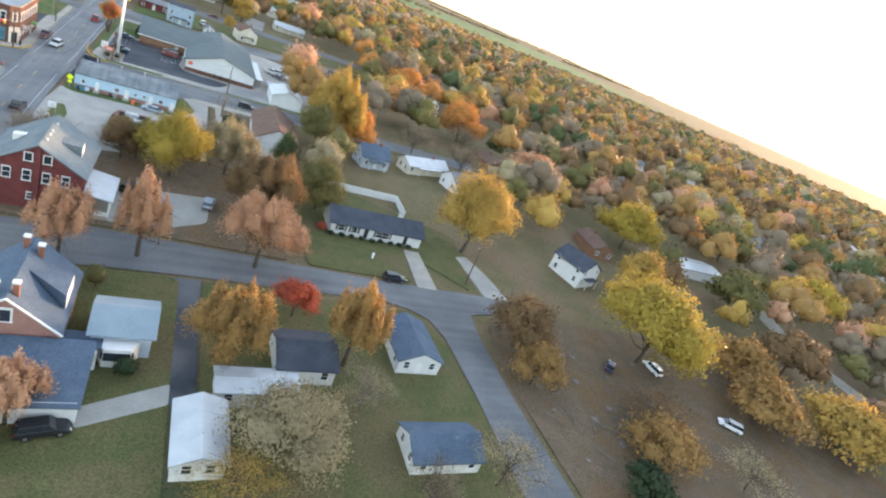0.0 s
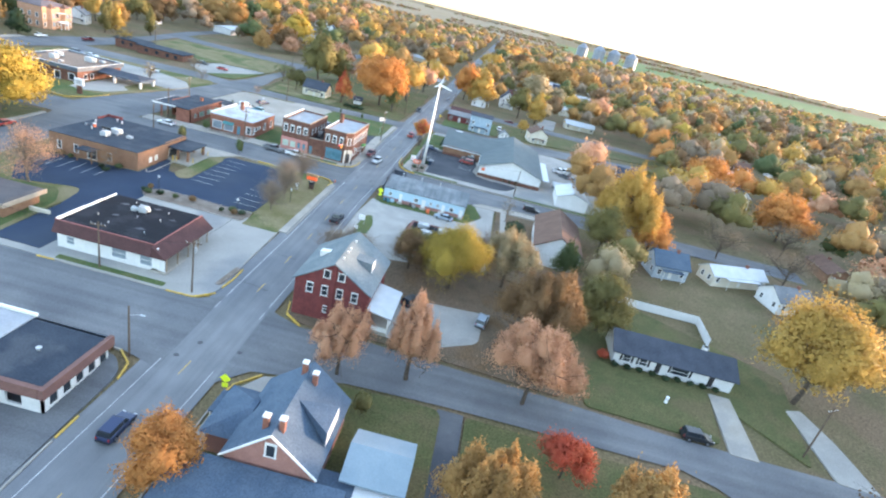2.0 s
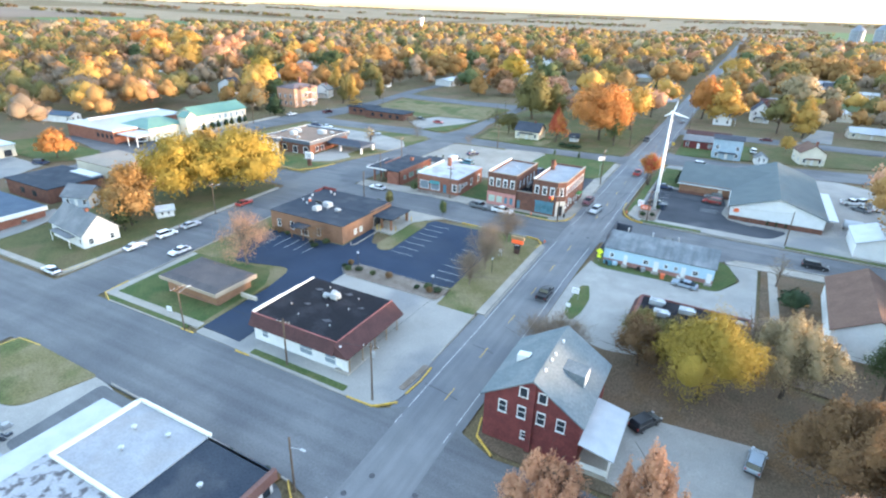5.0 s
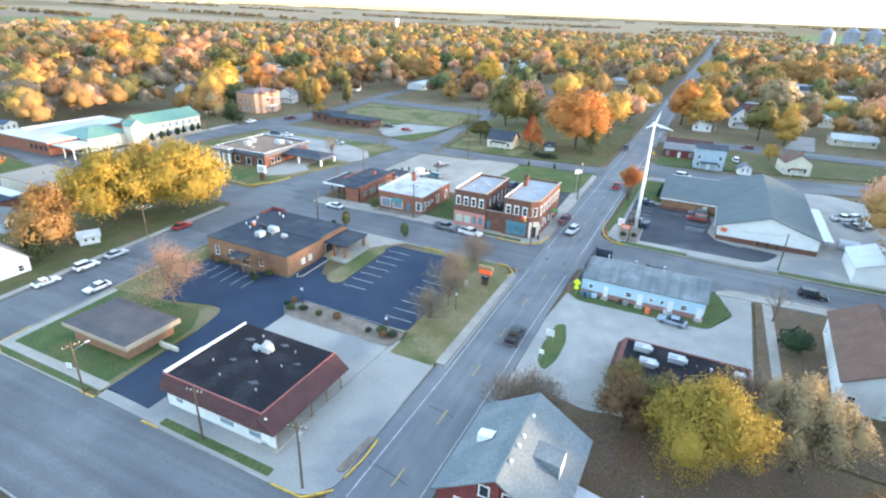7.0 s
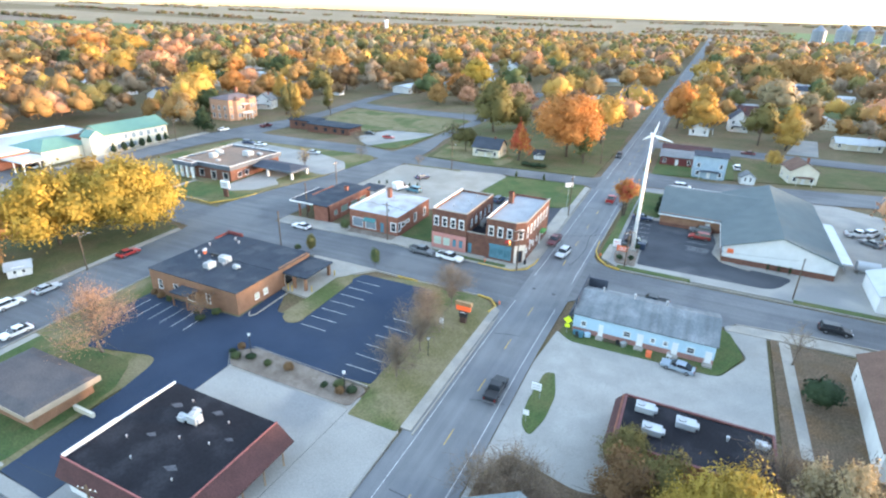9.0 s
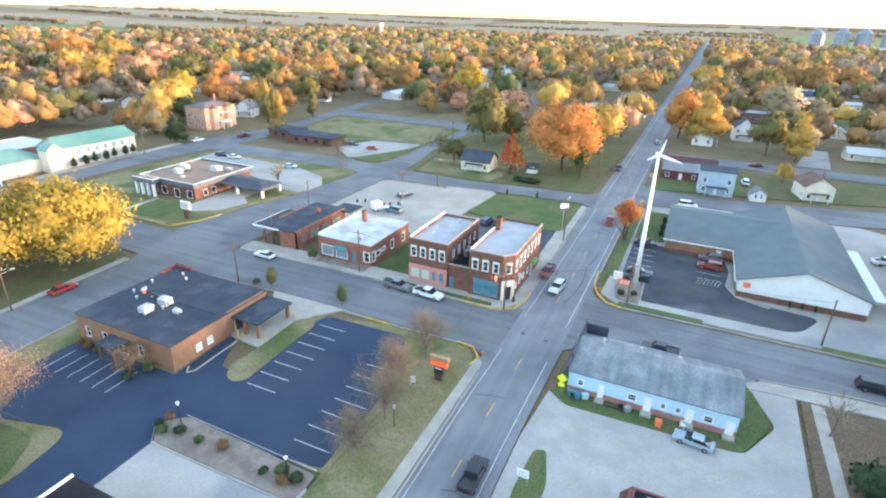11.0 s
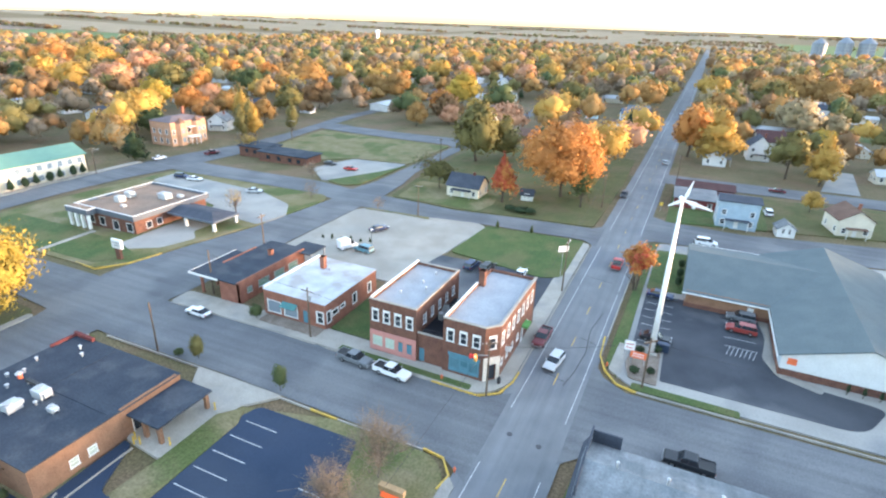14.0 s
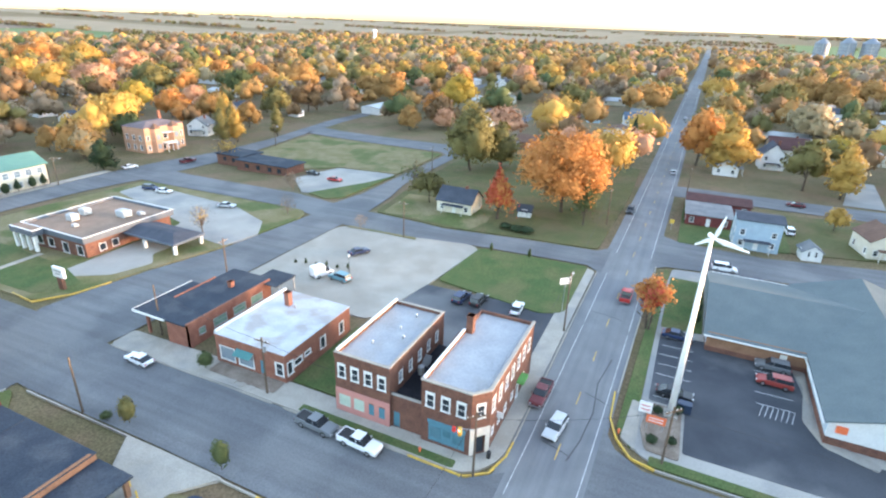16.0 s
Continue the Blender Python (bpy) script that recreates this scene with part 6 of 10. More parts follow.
def bank():
    x0, x1, y0, y1, h = -127, -105.5, 188.8, 211.8, 5.0
    b = thing("bank", -113.6, 199.5, "low brick bank with brown roof, dark fascia and drive-through canopy", "building")
    so = [(3, 5, .5, 2.6), (7, 9, .5, 2.6), (12, 14, .1, 2.5), (17, 19, .5, 2.6)]
    ea = [(3, 4.5, .8, 2.4), (6, 7.5, .8, 2.4), (16, 18, .8, 2.4)]
    four_walls(b, x0 + .7, x1 - .7, y0 + .7, y1 - .7, h - 1.3, BRICKBROWN, south=so, east=ea)
    glaze(b, (x0 + .7, y0 + .7), (1, 0), so, border=.1, sash=False)
    glaze(b, (x1 - .7, y0 + .7), (0, 1), ea, border=.08, sash=False)
    fm = mat("slate_fascia", (.075, .09, .115), (.095, .11, .135), .5, .7, fine=.08)
    boxes("fascia", [(x0, x1, y0, y0 + .6, h - 1.35, h), (x0, x1, y1 - .6, y1, h - 1.35, h), (x0, x0 + .6, y0 + .6, y1 - .6, h - 1.35, h), (x1 - .6, x1, y0 + .6, y1 - .6, h - 1.35, h)], fm, b, "deep slate-coloured fascia", bevel=.05)
    boxes("roof", [(x0 + .6, x1 - .6, y0 + .6, y1 - .6, h - .7, h - .45)], BROWNROOF, b, "brown gravel roof")
    boxes("roof_edge", [(x0 - .03, x1 + .03, y0 - .03, y0 + .2, h + .004, h + .1), (x0 - .03, x1 + .03, y1 - .2, y1 + .03, h + .004, h + .1), (x0 - .03, x0 + .2, y0 + .2, y1 - .2, h + .004, h + .1), (x1 - .2, x1 + .03, y0 + .2, y1 - .2, h + .004, h + .1)], TRIM, b, "white metal roof edge")
    boxes("porch_block", [(x0, x0 + 8.2, y0 - 2.4, y0 - .05, h - 1.35, h)], fm, b)
    boxes("porch_deck", [(x0 + .3, x0 + 7.9, y0 - 2.1, y0 - .06, h + .004, h + .06)], BROWNROOF, b, "brown gravel porch roof")
    boxes("porch_edge", [(x0 - .03, x0 + 8.23, y0 - 2.43, y0 - 2.13, h + .004, h + .1), (x0 + 7.93, x0 + 8.23, y0 - 2.1, y0 - .06, h + .004, h + .1)], TRIM, b, "white metal roof edge")
    boxes("pillar", [(x0 + .4 + i * 2.3, x0 + 1.1 + i * 2.3, y0 - 2.2, y0 - 1.6, 0, h - 1.35) for i in range(4)], TRIM, b, "white porch pillars")
    boxes("canopy", [(x1 + .02, -89.6, 198.0, 206.6, 3.0, 3.5)], fm, b, "dark drive-through canopy", bevel=.05)
    bm = bmesh.new()
    prism(bm, [(x1 + .3, 198.3), (-89.9, 198.3), (-89.9, 206.3), (x1 + .3, 206.3)], 3.52, 4.4, [(x1 + .3, 201.5), (-93.5, 201.5), (-93.5, 202.9), (x1 + .3, 202.9)])
    part("canopy_roof", bm, SHINGLEDARK, b)
    for x in (-99.8, -90.4):
        for yy in (198.8, 206):
            boxes("canopy_pillar", [(x - .3, x + .3, yy - .3, yy + .3, 0, 3.0)], TRIM, b)
    z = gz(-113, 199) + h - .45
    hvac(-112, 203.4, z, 3.0, 2.2, 1.6)
    hvac(-119.6, 196, z, 2.2, 1.8, 1.5)
    hvac(-121, 200, z, 2.2, 1.8, 1.5)
    hvac(-109.5, 206, z, 1.6, 1.2, .8)
    hvac(-115, 193.5, z, 1.2, 1.0, .6)
    t = thing("bank_sign", -96.6, 178.0, "white lit sign on a brick pier beside the bank", "sign", local=True)
    boxes("pier", [(-.7, .7, -.3, .3, 0, 2.6)], BRICKBROWN, t)
    boxes("panel", [(-1.6, 1.6, -.3, .3, 2.6, 4.8)], FOAMWHITE, t, "white sign panel", bevel=.15)
    boxes("letter_bar", [(-1.1, 1.1, -.33, -.305, 3.9, 4.2), (-.8, .8, -.33, -.305, 3.3, 3.6)], STEEL, t)


TREELATER = []
corner_shop_west()
corner_shop_east()
link_building()
white_roof_shop()
old_station()
restaurant()
black_roof_shop()
low_office()
long_store()
brick_house()
blue_building()
workshop()
hall()
bank()

# ---- trees ----
def cards(name, centres, size, material, rng, parent=None, face=None, stretch=1.0, mats=None, idx=None, tone=None, core=None):
    """A mesh of many small leaf faces about the given centres; core: (verts, triangles, normals, material index) of the closed mass inside."""
    n = len(centres)
    nrm = np.array(face)
    nrm /= np.linalg.norm(nrm, axis=1)[:, None]
    if tone is not None:
        tone = tone / np.linalg.norm(tone, axis=1)[:, None]
        nrm *= np.where((nrm * tone).sum(1) < 0, -1, 1)[:, None]
    u = np.cross(nrm, rng.normal(size=(n, 3)))
    u /= np.linalg.norm(u, axis=1)[:, None]
    v = np.cross(nrm, u)
    s = np.reshape(size * rng.uniform(.6, 1.3, n), (n, 1)) * .5
    a, b = u * s * stretch, v * s * .75
    pts = np.stack([centres - a, centres - b * .9 + a * .1, centres + a, centres + b], 1).reshape(-1, 3)
    normals = np.repeat(tone, 4, 0) if tone is not None else None
    loops, starts, totals = np.arange(4 * n), np.arange(0, 4 * n, 4), np.full(n, 4)
    if core is not None:
        cv, ct, cn, ci = core
        loops = np.concatenate([loops, ct.ravel() + 4 * n])
        starts = np.concatenate([starts, 4 * n + np.arange(0, 3 * len(ct), 3)])
        totals = np.concatenate([totals, np.full(len(ct), 3)])
        pts, normals = np.concatenate([pts, cv]), np.concatenate([normals, cn])
        if idx is not None:
            idx = np.concatenate([idx, ci])
    me = bpy.data.meshes.new(name)
    me.vertices.add(len(pts))
    me.vertices.foreach_set("co", pts.ravel())
    me.loops.add(len(loops))
    me.loops.foreach_set("vertex_index", loops.astype(np.int32))
    me.polygons.add(len(starts))
    me.polygons.foreach_set("loop_start", starts.astype(np.int32))
    me.polygons.foreach_set("loop_total", totals.astype(np.int32))
    for m in (mats or [material]):
        me.materials.append(m)
    if idx is not None:
        me.polygons.foreach_set("material_index", idx.astype(np.int32))
    me.update()
    if tone is not None:
        # leaves are lit as one rounded mass, as a far crown is
        me.polygons.foreach_set("use_smooth", np.ones(len(starts), bool))
        at = me.attributes.new("custom_normal", 'FLOAT_VECTOR', 'POINT')
        at.data.foreach_set("vector", normals.astype(np.float32).ravel())
    ob = new(name, me)
    if parent:
        ob.parent = parent
    return ob


def ico(level):
    """Unit directions and triangles of a ball, for the closed mass inside a crown."""
    bm = bmesh.new()
    bmesh.ops.create_icosphere(bm, subdivisions=level, radius=1)
    v = np.array([p.co[:] for p in bm.verts])
    f = np.array([[p.index for p in q.verts] for q in bm.faces])
    bm.free()
    return v, f


BALLS = {k: ico(k) for k in (1, 2, 3)}


class Crown:
    """A billowing crown: rounded bosses of leaf over a dome of radius r and half height hv, centred at hc."""

    def __init__(self, rng, shape, r, hv, hc, boss=None, rise=.3):
        self.shape, self.size, self.hc, self.rise = shape, np.array([r, r, hv]), hc, rise
        self.sigma = float(np.clip((boss or .14 * r + .7) / r, .14, .6))
        m = int(np.clip(3.6 / self.sigma ** 2, 9, 130))
        # bosses spread evenly, then shaken
        k = np.arange(m) + .5
        z = 1 - 2 * k / m
        an = k * 2.39996 + rng.uniform(0, 6.28)
        p = np.stack([np.sqrt(1 - z * z) * np.cos(an), np.sqrt(1 - z * z) * np.sin(an), z], 1) + rng.normal(size=(m, 3)) * self.sigma * .45
        self.boss = p / np.linalg.norm(p, axis=1)[:, None]
        self.amp = rng.uniform(.45, 1.0, m)
        wide = rng.normal(size=(5, 3))
        self.wide, self.swell = wide / np.linalg.norm(wide, axis=1)[:, None], rng.uniform(-.22, .24, 5)

    def surface(self, d):
        """How far out the crown reaches along d, with the normal there."""
        dot = np.clip(d @ self.boss.T, -1, 1)
        g = np.exp((dot - 1) / (self.sigma ** 2 * .55)) * self.amp
        j = g.argmax(1)
        top = g[np.arange(len(d)), j]
        far = 1 - self.rise + self.rise * top + (np.clip(d @ self.wide.T, 0, 1) ** 2 @ self.swell)
        n = d / self.size * self.size[0] + (d - self.boss[j]) / self.sigma * (.45 * min(1, self.rise / .2)) + np.array([0, 0, .12])
        return far, n

    def place(self, d, far):
        p = d * far[:, None]
        z = p[:, 2:3]
        if self.shape == "column":
            p[:, :2] *= .72 + .28 * (1 - np.abs(z))
        elif self.shape == "cone":
            p[:, :2] *= (.12 + .88 * np.clip((1 - z) / 1.75, 0, 1)) * 1.1
        elif self.shape == "flame":
            p[:, :2] *= .3 + .8 * np.clip((1 - z) / 1.3, 0, 1)
        elif self.shape == "vase":
            p[:, :2] *= .55 + .45 * np.clip((z + 1) / 1.1, 0, 1)
        else:
            p[:, 2:3] = np.where(z < 0, z * .92, z)
        return p * self.size + np.array([0, 0, self.hc])

    def leaves(self, rng, n, inner=.2, loose=.07, rough=.2):
        d = rng.normal(size=(n, 3))
        d /= np.linalg.norm(d, axis=1)[:, None]
        low = d[:, 2] < -.72
        d[low, 2] *= -rng.uniform(-.4, 1, low.sum())
        d /= np.linalg.norm(d, axis=1)[:, None]
        far, nrm = self.surface(d)
        depth = 1 + rng.normal(size=n) * loose - .02
        deep = rng.random(n) < inner
        depth[deep] = rng.uniform(.45, .95, deep.sum())
        pos = self.place(d, far * depth)
        tone = nrm / np.linalg.norm(nrm, axis=1)[:, None] + rng.normal(size=(n, 3)) * rough
        return pos, tone + rng.normal(size=(n, 3)) * .55, tone

    def mass(self, level, shrink=.88):
        d, f = BALLS[level]
        far, nrm = self.surface(d)
        v = self.place(d.copy(), far * shrink)
        return v, f, nrm / np.linalg.norm(nrm, axis=1)[:, None]


PLANTED = []


def tree(x, y, h, r, leaves, shape="round", label="", base=.2, dense=1.0, leaf=.42, seed=None, trunk=None, name="tree", twigs=0, lift=0.0):
    """A tree h high with a crown of radius r that begins at base * h; dense: how full of leaf it is."""
    rng = np.random.default_rng(seed if seed is not None else int(abs(x) * 131 + abs(y) * 17) % 99991)
    t = thing(name, x, y, label, "tree", "street and garden trees", local=True, z=gz(x, y) + lift)
    away = math.hypot(math.hypot(x - 15, max(0.0, abs(y - 62) - 62)), 46)
    PLANTED.append((x, y, r))
    thin = dense < .65
    base *= .6
    hv = h * (1 - base) / 2
    hc = h - hv
    leaf = float(np.clip((.0051 if away < 170 else .006) * away, .2, 1.8)) * (.48 if thin else 1)
    leaf = min(leaf, .1 + .16 * r)
    near = away < 170
    # the crown is a group of uneven lobes round a leader
    lobes = [(0, 0, 0, 1, 1)]
    turn = rng.uniform(0, 6.28)
    if shape in ("round", "vase") and r > 3:
        k = 6 if r > 6 else 5
        lobes = [(0, 0, rng.uniform(.26, .34), rng.uniform(.5, .58), .64)]
        for i in range(k):
            an, far = turn + 6.283 * (i + rng.uniform(-.25, .25)) / k, rng.uniform(.4, .52) + (.06 if shape == "vase" else 0)
            lobes.append((far * math.cos(an), far * math.sin(an), rng.uniform(-.34, .22) + (.16 if shape == "vase" else -.04), rng.uniform(.4, .54), rng.uniform(.46, .66)))
        for i in range(3):
            an, far = turn + 2.1 * i + 1, rng.uniform(.15, .3)
            lobes.append((far * math.cos(an), far * math.sin(an), rng.uniform(.3, .5), rng.uniform(.28, .38), rng.uniform(.38, .48)))
    elif shape == "plume":
        # upright plumes, the tallest in the middle
        lobes = [(0, 0, -.3, .55, .5)]
        for i in range(13):
            far = .7 * math.sqrt((i + .4) / 13)
            an = turn + 2.4 * i + rng.uniform(-.3, .3)
            lobes.append((far * math.cos(an), far * math.sin(an), .46 - .95 * far + rng.uniform(-.16, .12), rng.uniform(.24, .36), rng.uniform(.34, .5)))
    elif shape == "column" and r > 2:
        lobes = []
        for i in range(6):
            an = turn + 2.4 * i
            up = -.6 + 1.16 * i / 5
            w = (.82, .88, .8, .68, .52, .34)[i]
            lobes.append((.3 * w * math.cos(an), .3 * w * math.sin(an), up, w * rng.uniform(.78, .95), rng.uniform(.36, .46)))
    if len(lobes) > 1:
        lobes = [(a * 1.1, b * 1.1, c - .05, d * 1.18, e * 1.14) for a, b, c, d, e in lobes]
    pts, face, tone, cl, core = [], [], [], [], []
    count = 0
    for lx, ly, lz, lr, lh in lobes:
        at = np.array([lx * r, ly * r, hc + lz * hv])
        crown = Crown(rng, {"cone": "cone", "plume": "flame"}.get(shape, "round"), r * lr, hv * lh, 0, max(.34 * r * lr, .5 + .05 * r) if len(lobes) > 1 else None, .55 if near else .38)
        area = 4 * math.pi * r * lr * (r * lr + 2 * hv * lh) / 3
        n = int(np.clip(area / (.36 * leaf * leaf) * (.085 * dense if thin else (.46 if near else .38) * min(dense, 1.15) * (1 if len(lobes) > 1 else 1.6)), 24, 9000))
        p, f, q = crown.leaves(rng, n, .55 if thin else .3 if near else .2, .2 if thin else .17 if near else .1, .46 if near else .3)
        out = (p + at - np.array([0, 0, hc - .2 * hv])) / np.array([r, r, hv])
        pts.append(p + at)
        face.append(f)
        tone.append(q + out * (.6 if near else .9))
        cl.append(crown.place(crown.boss.copy(), crown.surface(crown.boss)[0] * .86) + at)
        if not thin:
            v, t3, nn = crown.mass(2 if near else 1, (.62 if near else .78) * (1 if dense >= .9 else .85))
            core.append((v + at, t3 + count, nn + .9 * (v + at - np.array([0, 0, hc - .2 * hv])) / np.array([r, r, hv])))
            count += len(v)
    pts, face, tone, cl = (np.concatenate(q) for q in (pts, face, tone, cl))
    if core:
        core = [np.concatenate([c[q] for c in core]) for q in range(3)]
        core = (core[0], core[1], core[2] / np.linalg.norm(core[2], axis=1)[:, None], None)
    else:
        core = None
    bm = bmesh.new()
    tr = trunk or max(.1, h * .022)
    bend = rng.normal(size=2) * h * .015
    top = hc + hv * (.35 if shape != "cone" else .85)
    mid = h * max(base, .12) * 1.05
    limb(bm, (0, 0, -.4), (bend[0], bend[1], mid), tr, tr * .8, 8)
    limb(bm, (bend[0], bend[1], mid), (bend[0] * 1.5, bend[1] * .4, top), tr * .8, tr * .22, 7)
    order = rng.permutation(len(cl))
    for i in order[:16 + twigs]:
        e = Vector(cl[i])
        f = rng.uniform(.05, .75)
        s = Vector((bend[0] * (1 + .5 * f), bend[1] * (1 - .6 * f), mid + (top - mid) * f))
        if s.z > e.z:
            s.z = max(mid * .95, e.z - .6)
        m = s.lerp(e, .5) + Vector((0, 0, -.08 * (e - s).length))
        limb(bm, s, m, tr * .34, tr * .2, 5)
        limb(bm, m, e, tr * .2, tr * .06, 4)
        if twigs:
            for _ in range(5):
                q = e + Vector(rng.normal(size=3) * r * .2)
                limb(bm, m.lerp(e, rng.uniform(.2, 1)), q, tr * .13, .015, 3)
    part("trunk", bm, LITBARK if twigs > 17 else BARK, t)
    cards("crown", pts, leaf, leaves, rng, t, face=face, tone=tone, core=core)
    return t


def shrub(x, y, h, r, leaves, label, lift=.2, shape="round", name="shrub", leaf=.2):
    rng = np.random.default_rng(int(abs(x) * 77 + abs(y) * 13) % 99991)
    t = thing(name, x, y, label, "shrub", "garden shrubs", local=True, z=gz(x, y) + lift)
    bm = bmesh.new()
    limb(bm, (0, 0, -.2), (0, 0, h * .5), .06, .03, 5)
    part("stem", bm, BARK, t)
    crown = Crown(rng, shape, r, h * .5, h * .52, .3 * r)
    pts, face, tone = crown.leaves(rng, 420, .2)
    pts[:, 2] = np.maximum(pts[:, 2], .03)
    v, f, nn = crown.mass(2)
    v[:, 2] = np.maximum(v[:, 2], .02)
    cards("foliage", pts, max(leaf, .2 * r), leaves, rng, t, face=face, tone=tone, core=(v, f, nn, None))


# trees at the start of the flight
tree(19.0, 50.4, 10.6, 3.6, L_PEACH, "plume", "faded pinkish maple behind the old house", .16)
tree(40.4, 61.1, 16.5, 6.4, L_OCHRE, "plume", "large golden-brown oak with dense foliage", .14, 1.2)
tree(57.6, 62.4, 18.5, 5.6, L_OCHRE, "plume", "tall orange-brown tree behind small houses", .18)
tree(45.8, 85.6, 16.5, 8.4, L_PEACH, "plume", "large pale pink-orange maple with bare lower limbs", .3, .9, twigs=12)
tree(27.7, 84.2, 17.5, 4.4, L_PEACH, "plume", "slim faded orange tree beside the side street", .16, twigs=8)
tree(17.8, 81.4, 14, 5.2, L_PEACH, "plume", "pinkish maple before the brick house", .2, .8, twigs=14)
tree(47.5, 46.5, 9, 8.5, L_PALE, "round", "low spreading tree with thin pale golden leaves", .1, .8, twigs=16)
tree(40.5, 39.5, 8, 7.0, L_GOLD, "round", "thin golden tree behind a white garage", .12, .5, twigs=16)
tree(58.3, 53.5, 8, 4.7, L_PALE, "vase", "nearly bare pale tree in a back garden", .2, .45, twigs=18)
tree(75.5, 40.5, 10, 6.2, L_PALE, "vase", "thin tan tree above a small shed", .2, .5, twigs=16)
tree(64.0, 38.0, 7, 5.2, L_BROWN, "vase", "nearly bare brown tree between houses", .15, .35, twigs=16)
tree(94.2, 71.0, 12.5, 8.2, L_RUST, "round", "broad brown half-bare tree at the bend", .1, .7, twigs=14)
tree(93.0, 60.6, 9.5, 6.0, L_OCHRE, "round", "broad withered golden-brown tree on the rough lot", .1, .7, twigs=14)
tree(128.0, 69.5, 21, 14.6, L_YELLOW, "round", "huge bright yellow maple", .08, 1.25, leaf=.5)
tree(96.6, 105.4, 22, 10.8, L_GOLD, "round", "large round golden-orange maple beside the long house", .2, 1.2, leaf=.46)
tree(72.1, 160.5, 25.5, 10.4, L_GOLD, "plume", "tall golden and orange maple", .12, 1.25, leaf=.48)
tree(80.5, 160.5, 14, 6.0, L_ORANGE, "round", "bright orange maple in full leaf", .15, 1.1, leaf=.46)
tree(66.0, 152.0, 14, 6.2, L_OLIVE, "round", "olive-yellow tree behind houses", .15, 1.0)
tree(136.4, 206.0, 18, 11.5, L_ORANGE, "round", "round orange maple among houses", .15, 1.1, leaf=.55)
tree(172.0, 130.0, 18, 12.8, L_YELLOW, "round", "broad yellow tree behind a white house", .2, 1.0, leaf=.55)
tree(238.0, 140.0, 18, 13.4, L_OLIVE, "round", "broad olive tree in evening light", .2, 1.0, leaf=.6)
tree(244.0, 102.0, 18, 11.0, L_YELLOW, "round", "yellow tree in evening light", .2, 1.0, leaf=.6)
tree(116.0, 52.0, 8, 9.5, L_RUST, "round", "low brown spreading tree on the rough lot", .1, .6, twigs=12)
tree(150.0, 52.0, 12, 11.5, L_OCHRE, "round", "wide golden-brown tree on the rough lot", .08, .75, twigs=12, leaf=.5)
tree(127.8, 37.0, 8, 8.0, L_PALE, "round", "thin pale tree on the rough lot", .1, .5, twigs=12)
tree(172.0, 45.0, 14, 13.0, L_GOLD, "round", "wide golden tree on the rough lot", .08, .8, twigs=12, leaf=.5)
tree(100.7, 36.5, 6.5, 5.0, L_PINE, "round", "dark evergreen shrub-like tree", .03, 1.3)
tree(50.9, 73.1, 7, 4.2, L_RED, "vase", "bright red small maple in a yard", .18, .8)
# along the far streets
tree(-201, 566, 21.2, 12.7, L_GOLD, "round", "golden tree in full leaf among far houses", .1, 1.0)
tree(-175, 561, 19.0, 11.1, L_PEACH, "round", "faded orange tree in full leaf among far houses", .1, 1.0)
tree(-182, 647, 19.6, 11.6, L_OCHRE, "round", "ochre tree in full leaf among far houses", .1, 1.0)
tree(-257, 775, 22.0, 13.9, L_GOLD, "round", "golden tree in full leaf among far houses", .1, 1.0)
tree(-258, 453, 22.0, 16.6, L_OCHRE, "round", "ochre tree in full leaf among far houses", .1, 1.0)
tree(-198, 384, 18.1, 10.4, L_RUST, "round", "rusty brown tree in full leaf among far houses", .1, 1.0)
tree(-221, 443, 15.1, 8.2, L_OLIVE, "round", "olive tree in full leaf among far houses", .1, 1.0)
tree(-192, 414, 14.0, 7.4, L_RUST, "round", "rusty brown tree in full leaf among far houses", .1, 1.0)
tree(-196, 449, 17.5, 10.0, L_OCHRE, "round", "ochre tree in full leaf among far houses", .1, 1.0)
tree(-180, 447, 19.8, 11.7, L_OCHRE, "round", "ochre tree in full leaf among far houses", .1, 1.0)
tree(-127, 439, 22.0, 13.4, L_YELLOW, "round", "yellow tree in full leaf among far houses", .1, 1.0)
tree(-126, 405, 15.5, 8.5, L_ORANGE, "round", "orange tree in full leaf among far houses", .1, 1.0)
tree(-119, 361, 12.6, 6.4, L_OCHRE, "round", "ochre tree in full leaf among far houses", .1, 1.0)
tree(-105, 371, 11.7, 5.7, L_PEACH, "round", "faded orange tree in full leaf among far houses", .1, 1.0)
tree(-128, 584, 20.9, 12.5, L_PEACH, "round", "faded orange tree in full leaf among far houses", .1, 1.0)
tree(-113, 607, 20.8, 12.5, L_GOLD, "round", "golden tree in full leaf among far houses", .1, 1.0)
tree(-106, 701, 20.5, 12.3, L_OCHRE, "round", "ochre tree in full leaf among far houses", .1, 1.0)
tree(-66, 476, 17.2, 9.8, L_OLIVE, "round", "olive tree in full leaf among far houses", .1, 1.0)
tree(-53, 501, 17.5, 10.0, L_BROWN, "round", "half-bare brown tree among far houses", .1, 1.0)
tree(-102, 484, 8.3, 3.2, L_PINE, "cone", "dark pointed evergreen tree among far houses", .1, 1.0)
tree(-97, 442, 10.2, 4.6, L_OLIVE, "round", "olive tree in full leaf among far houses", .1, 1.0)
tree(-56, 655, 19.0, 11.1, L_GOLD, "round", "golden tree in full leaf among far houses", .1, 1.0)
tree(-19, 659, 19.8, 11.7, L_PEACH, "round", "faded orange tree in full leaf among far houses", .1, 1.0)
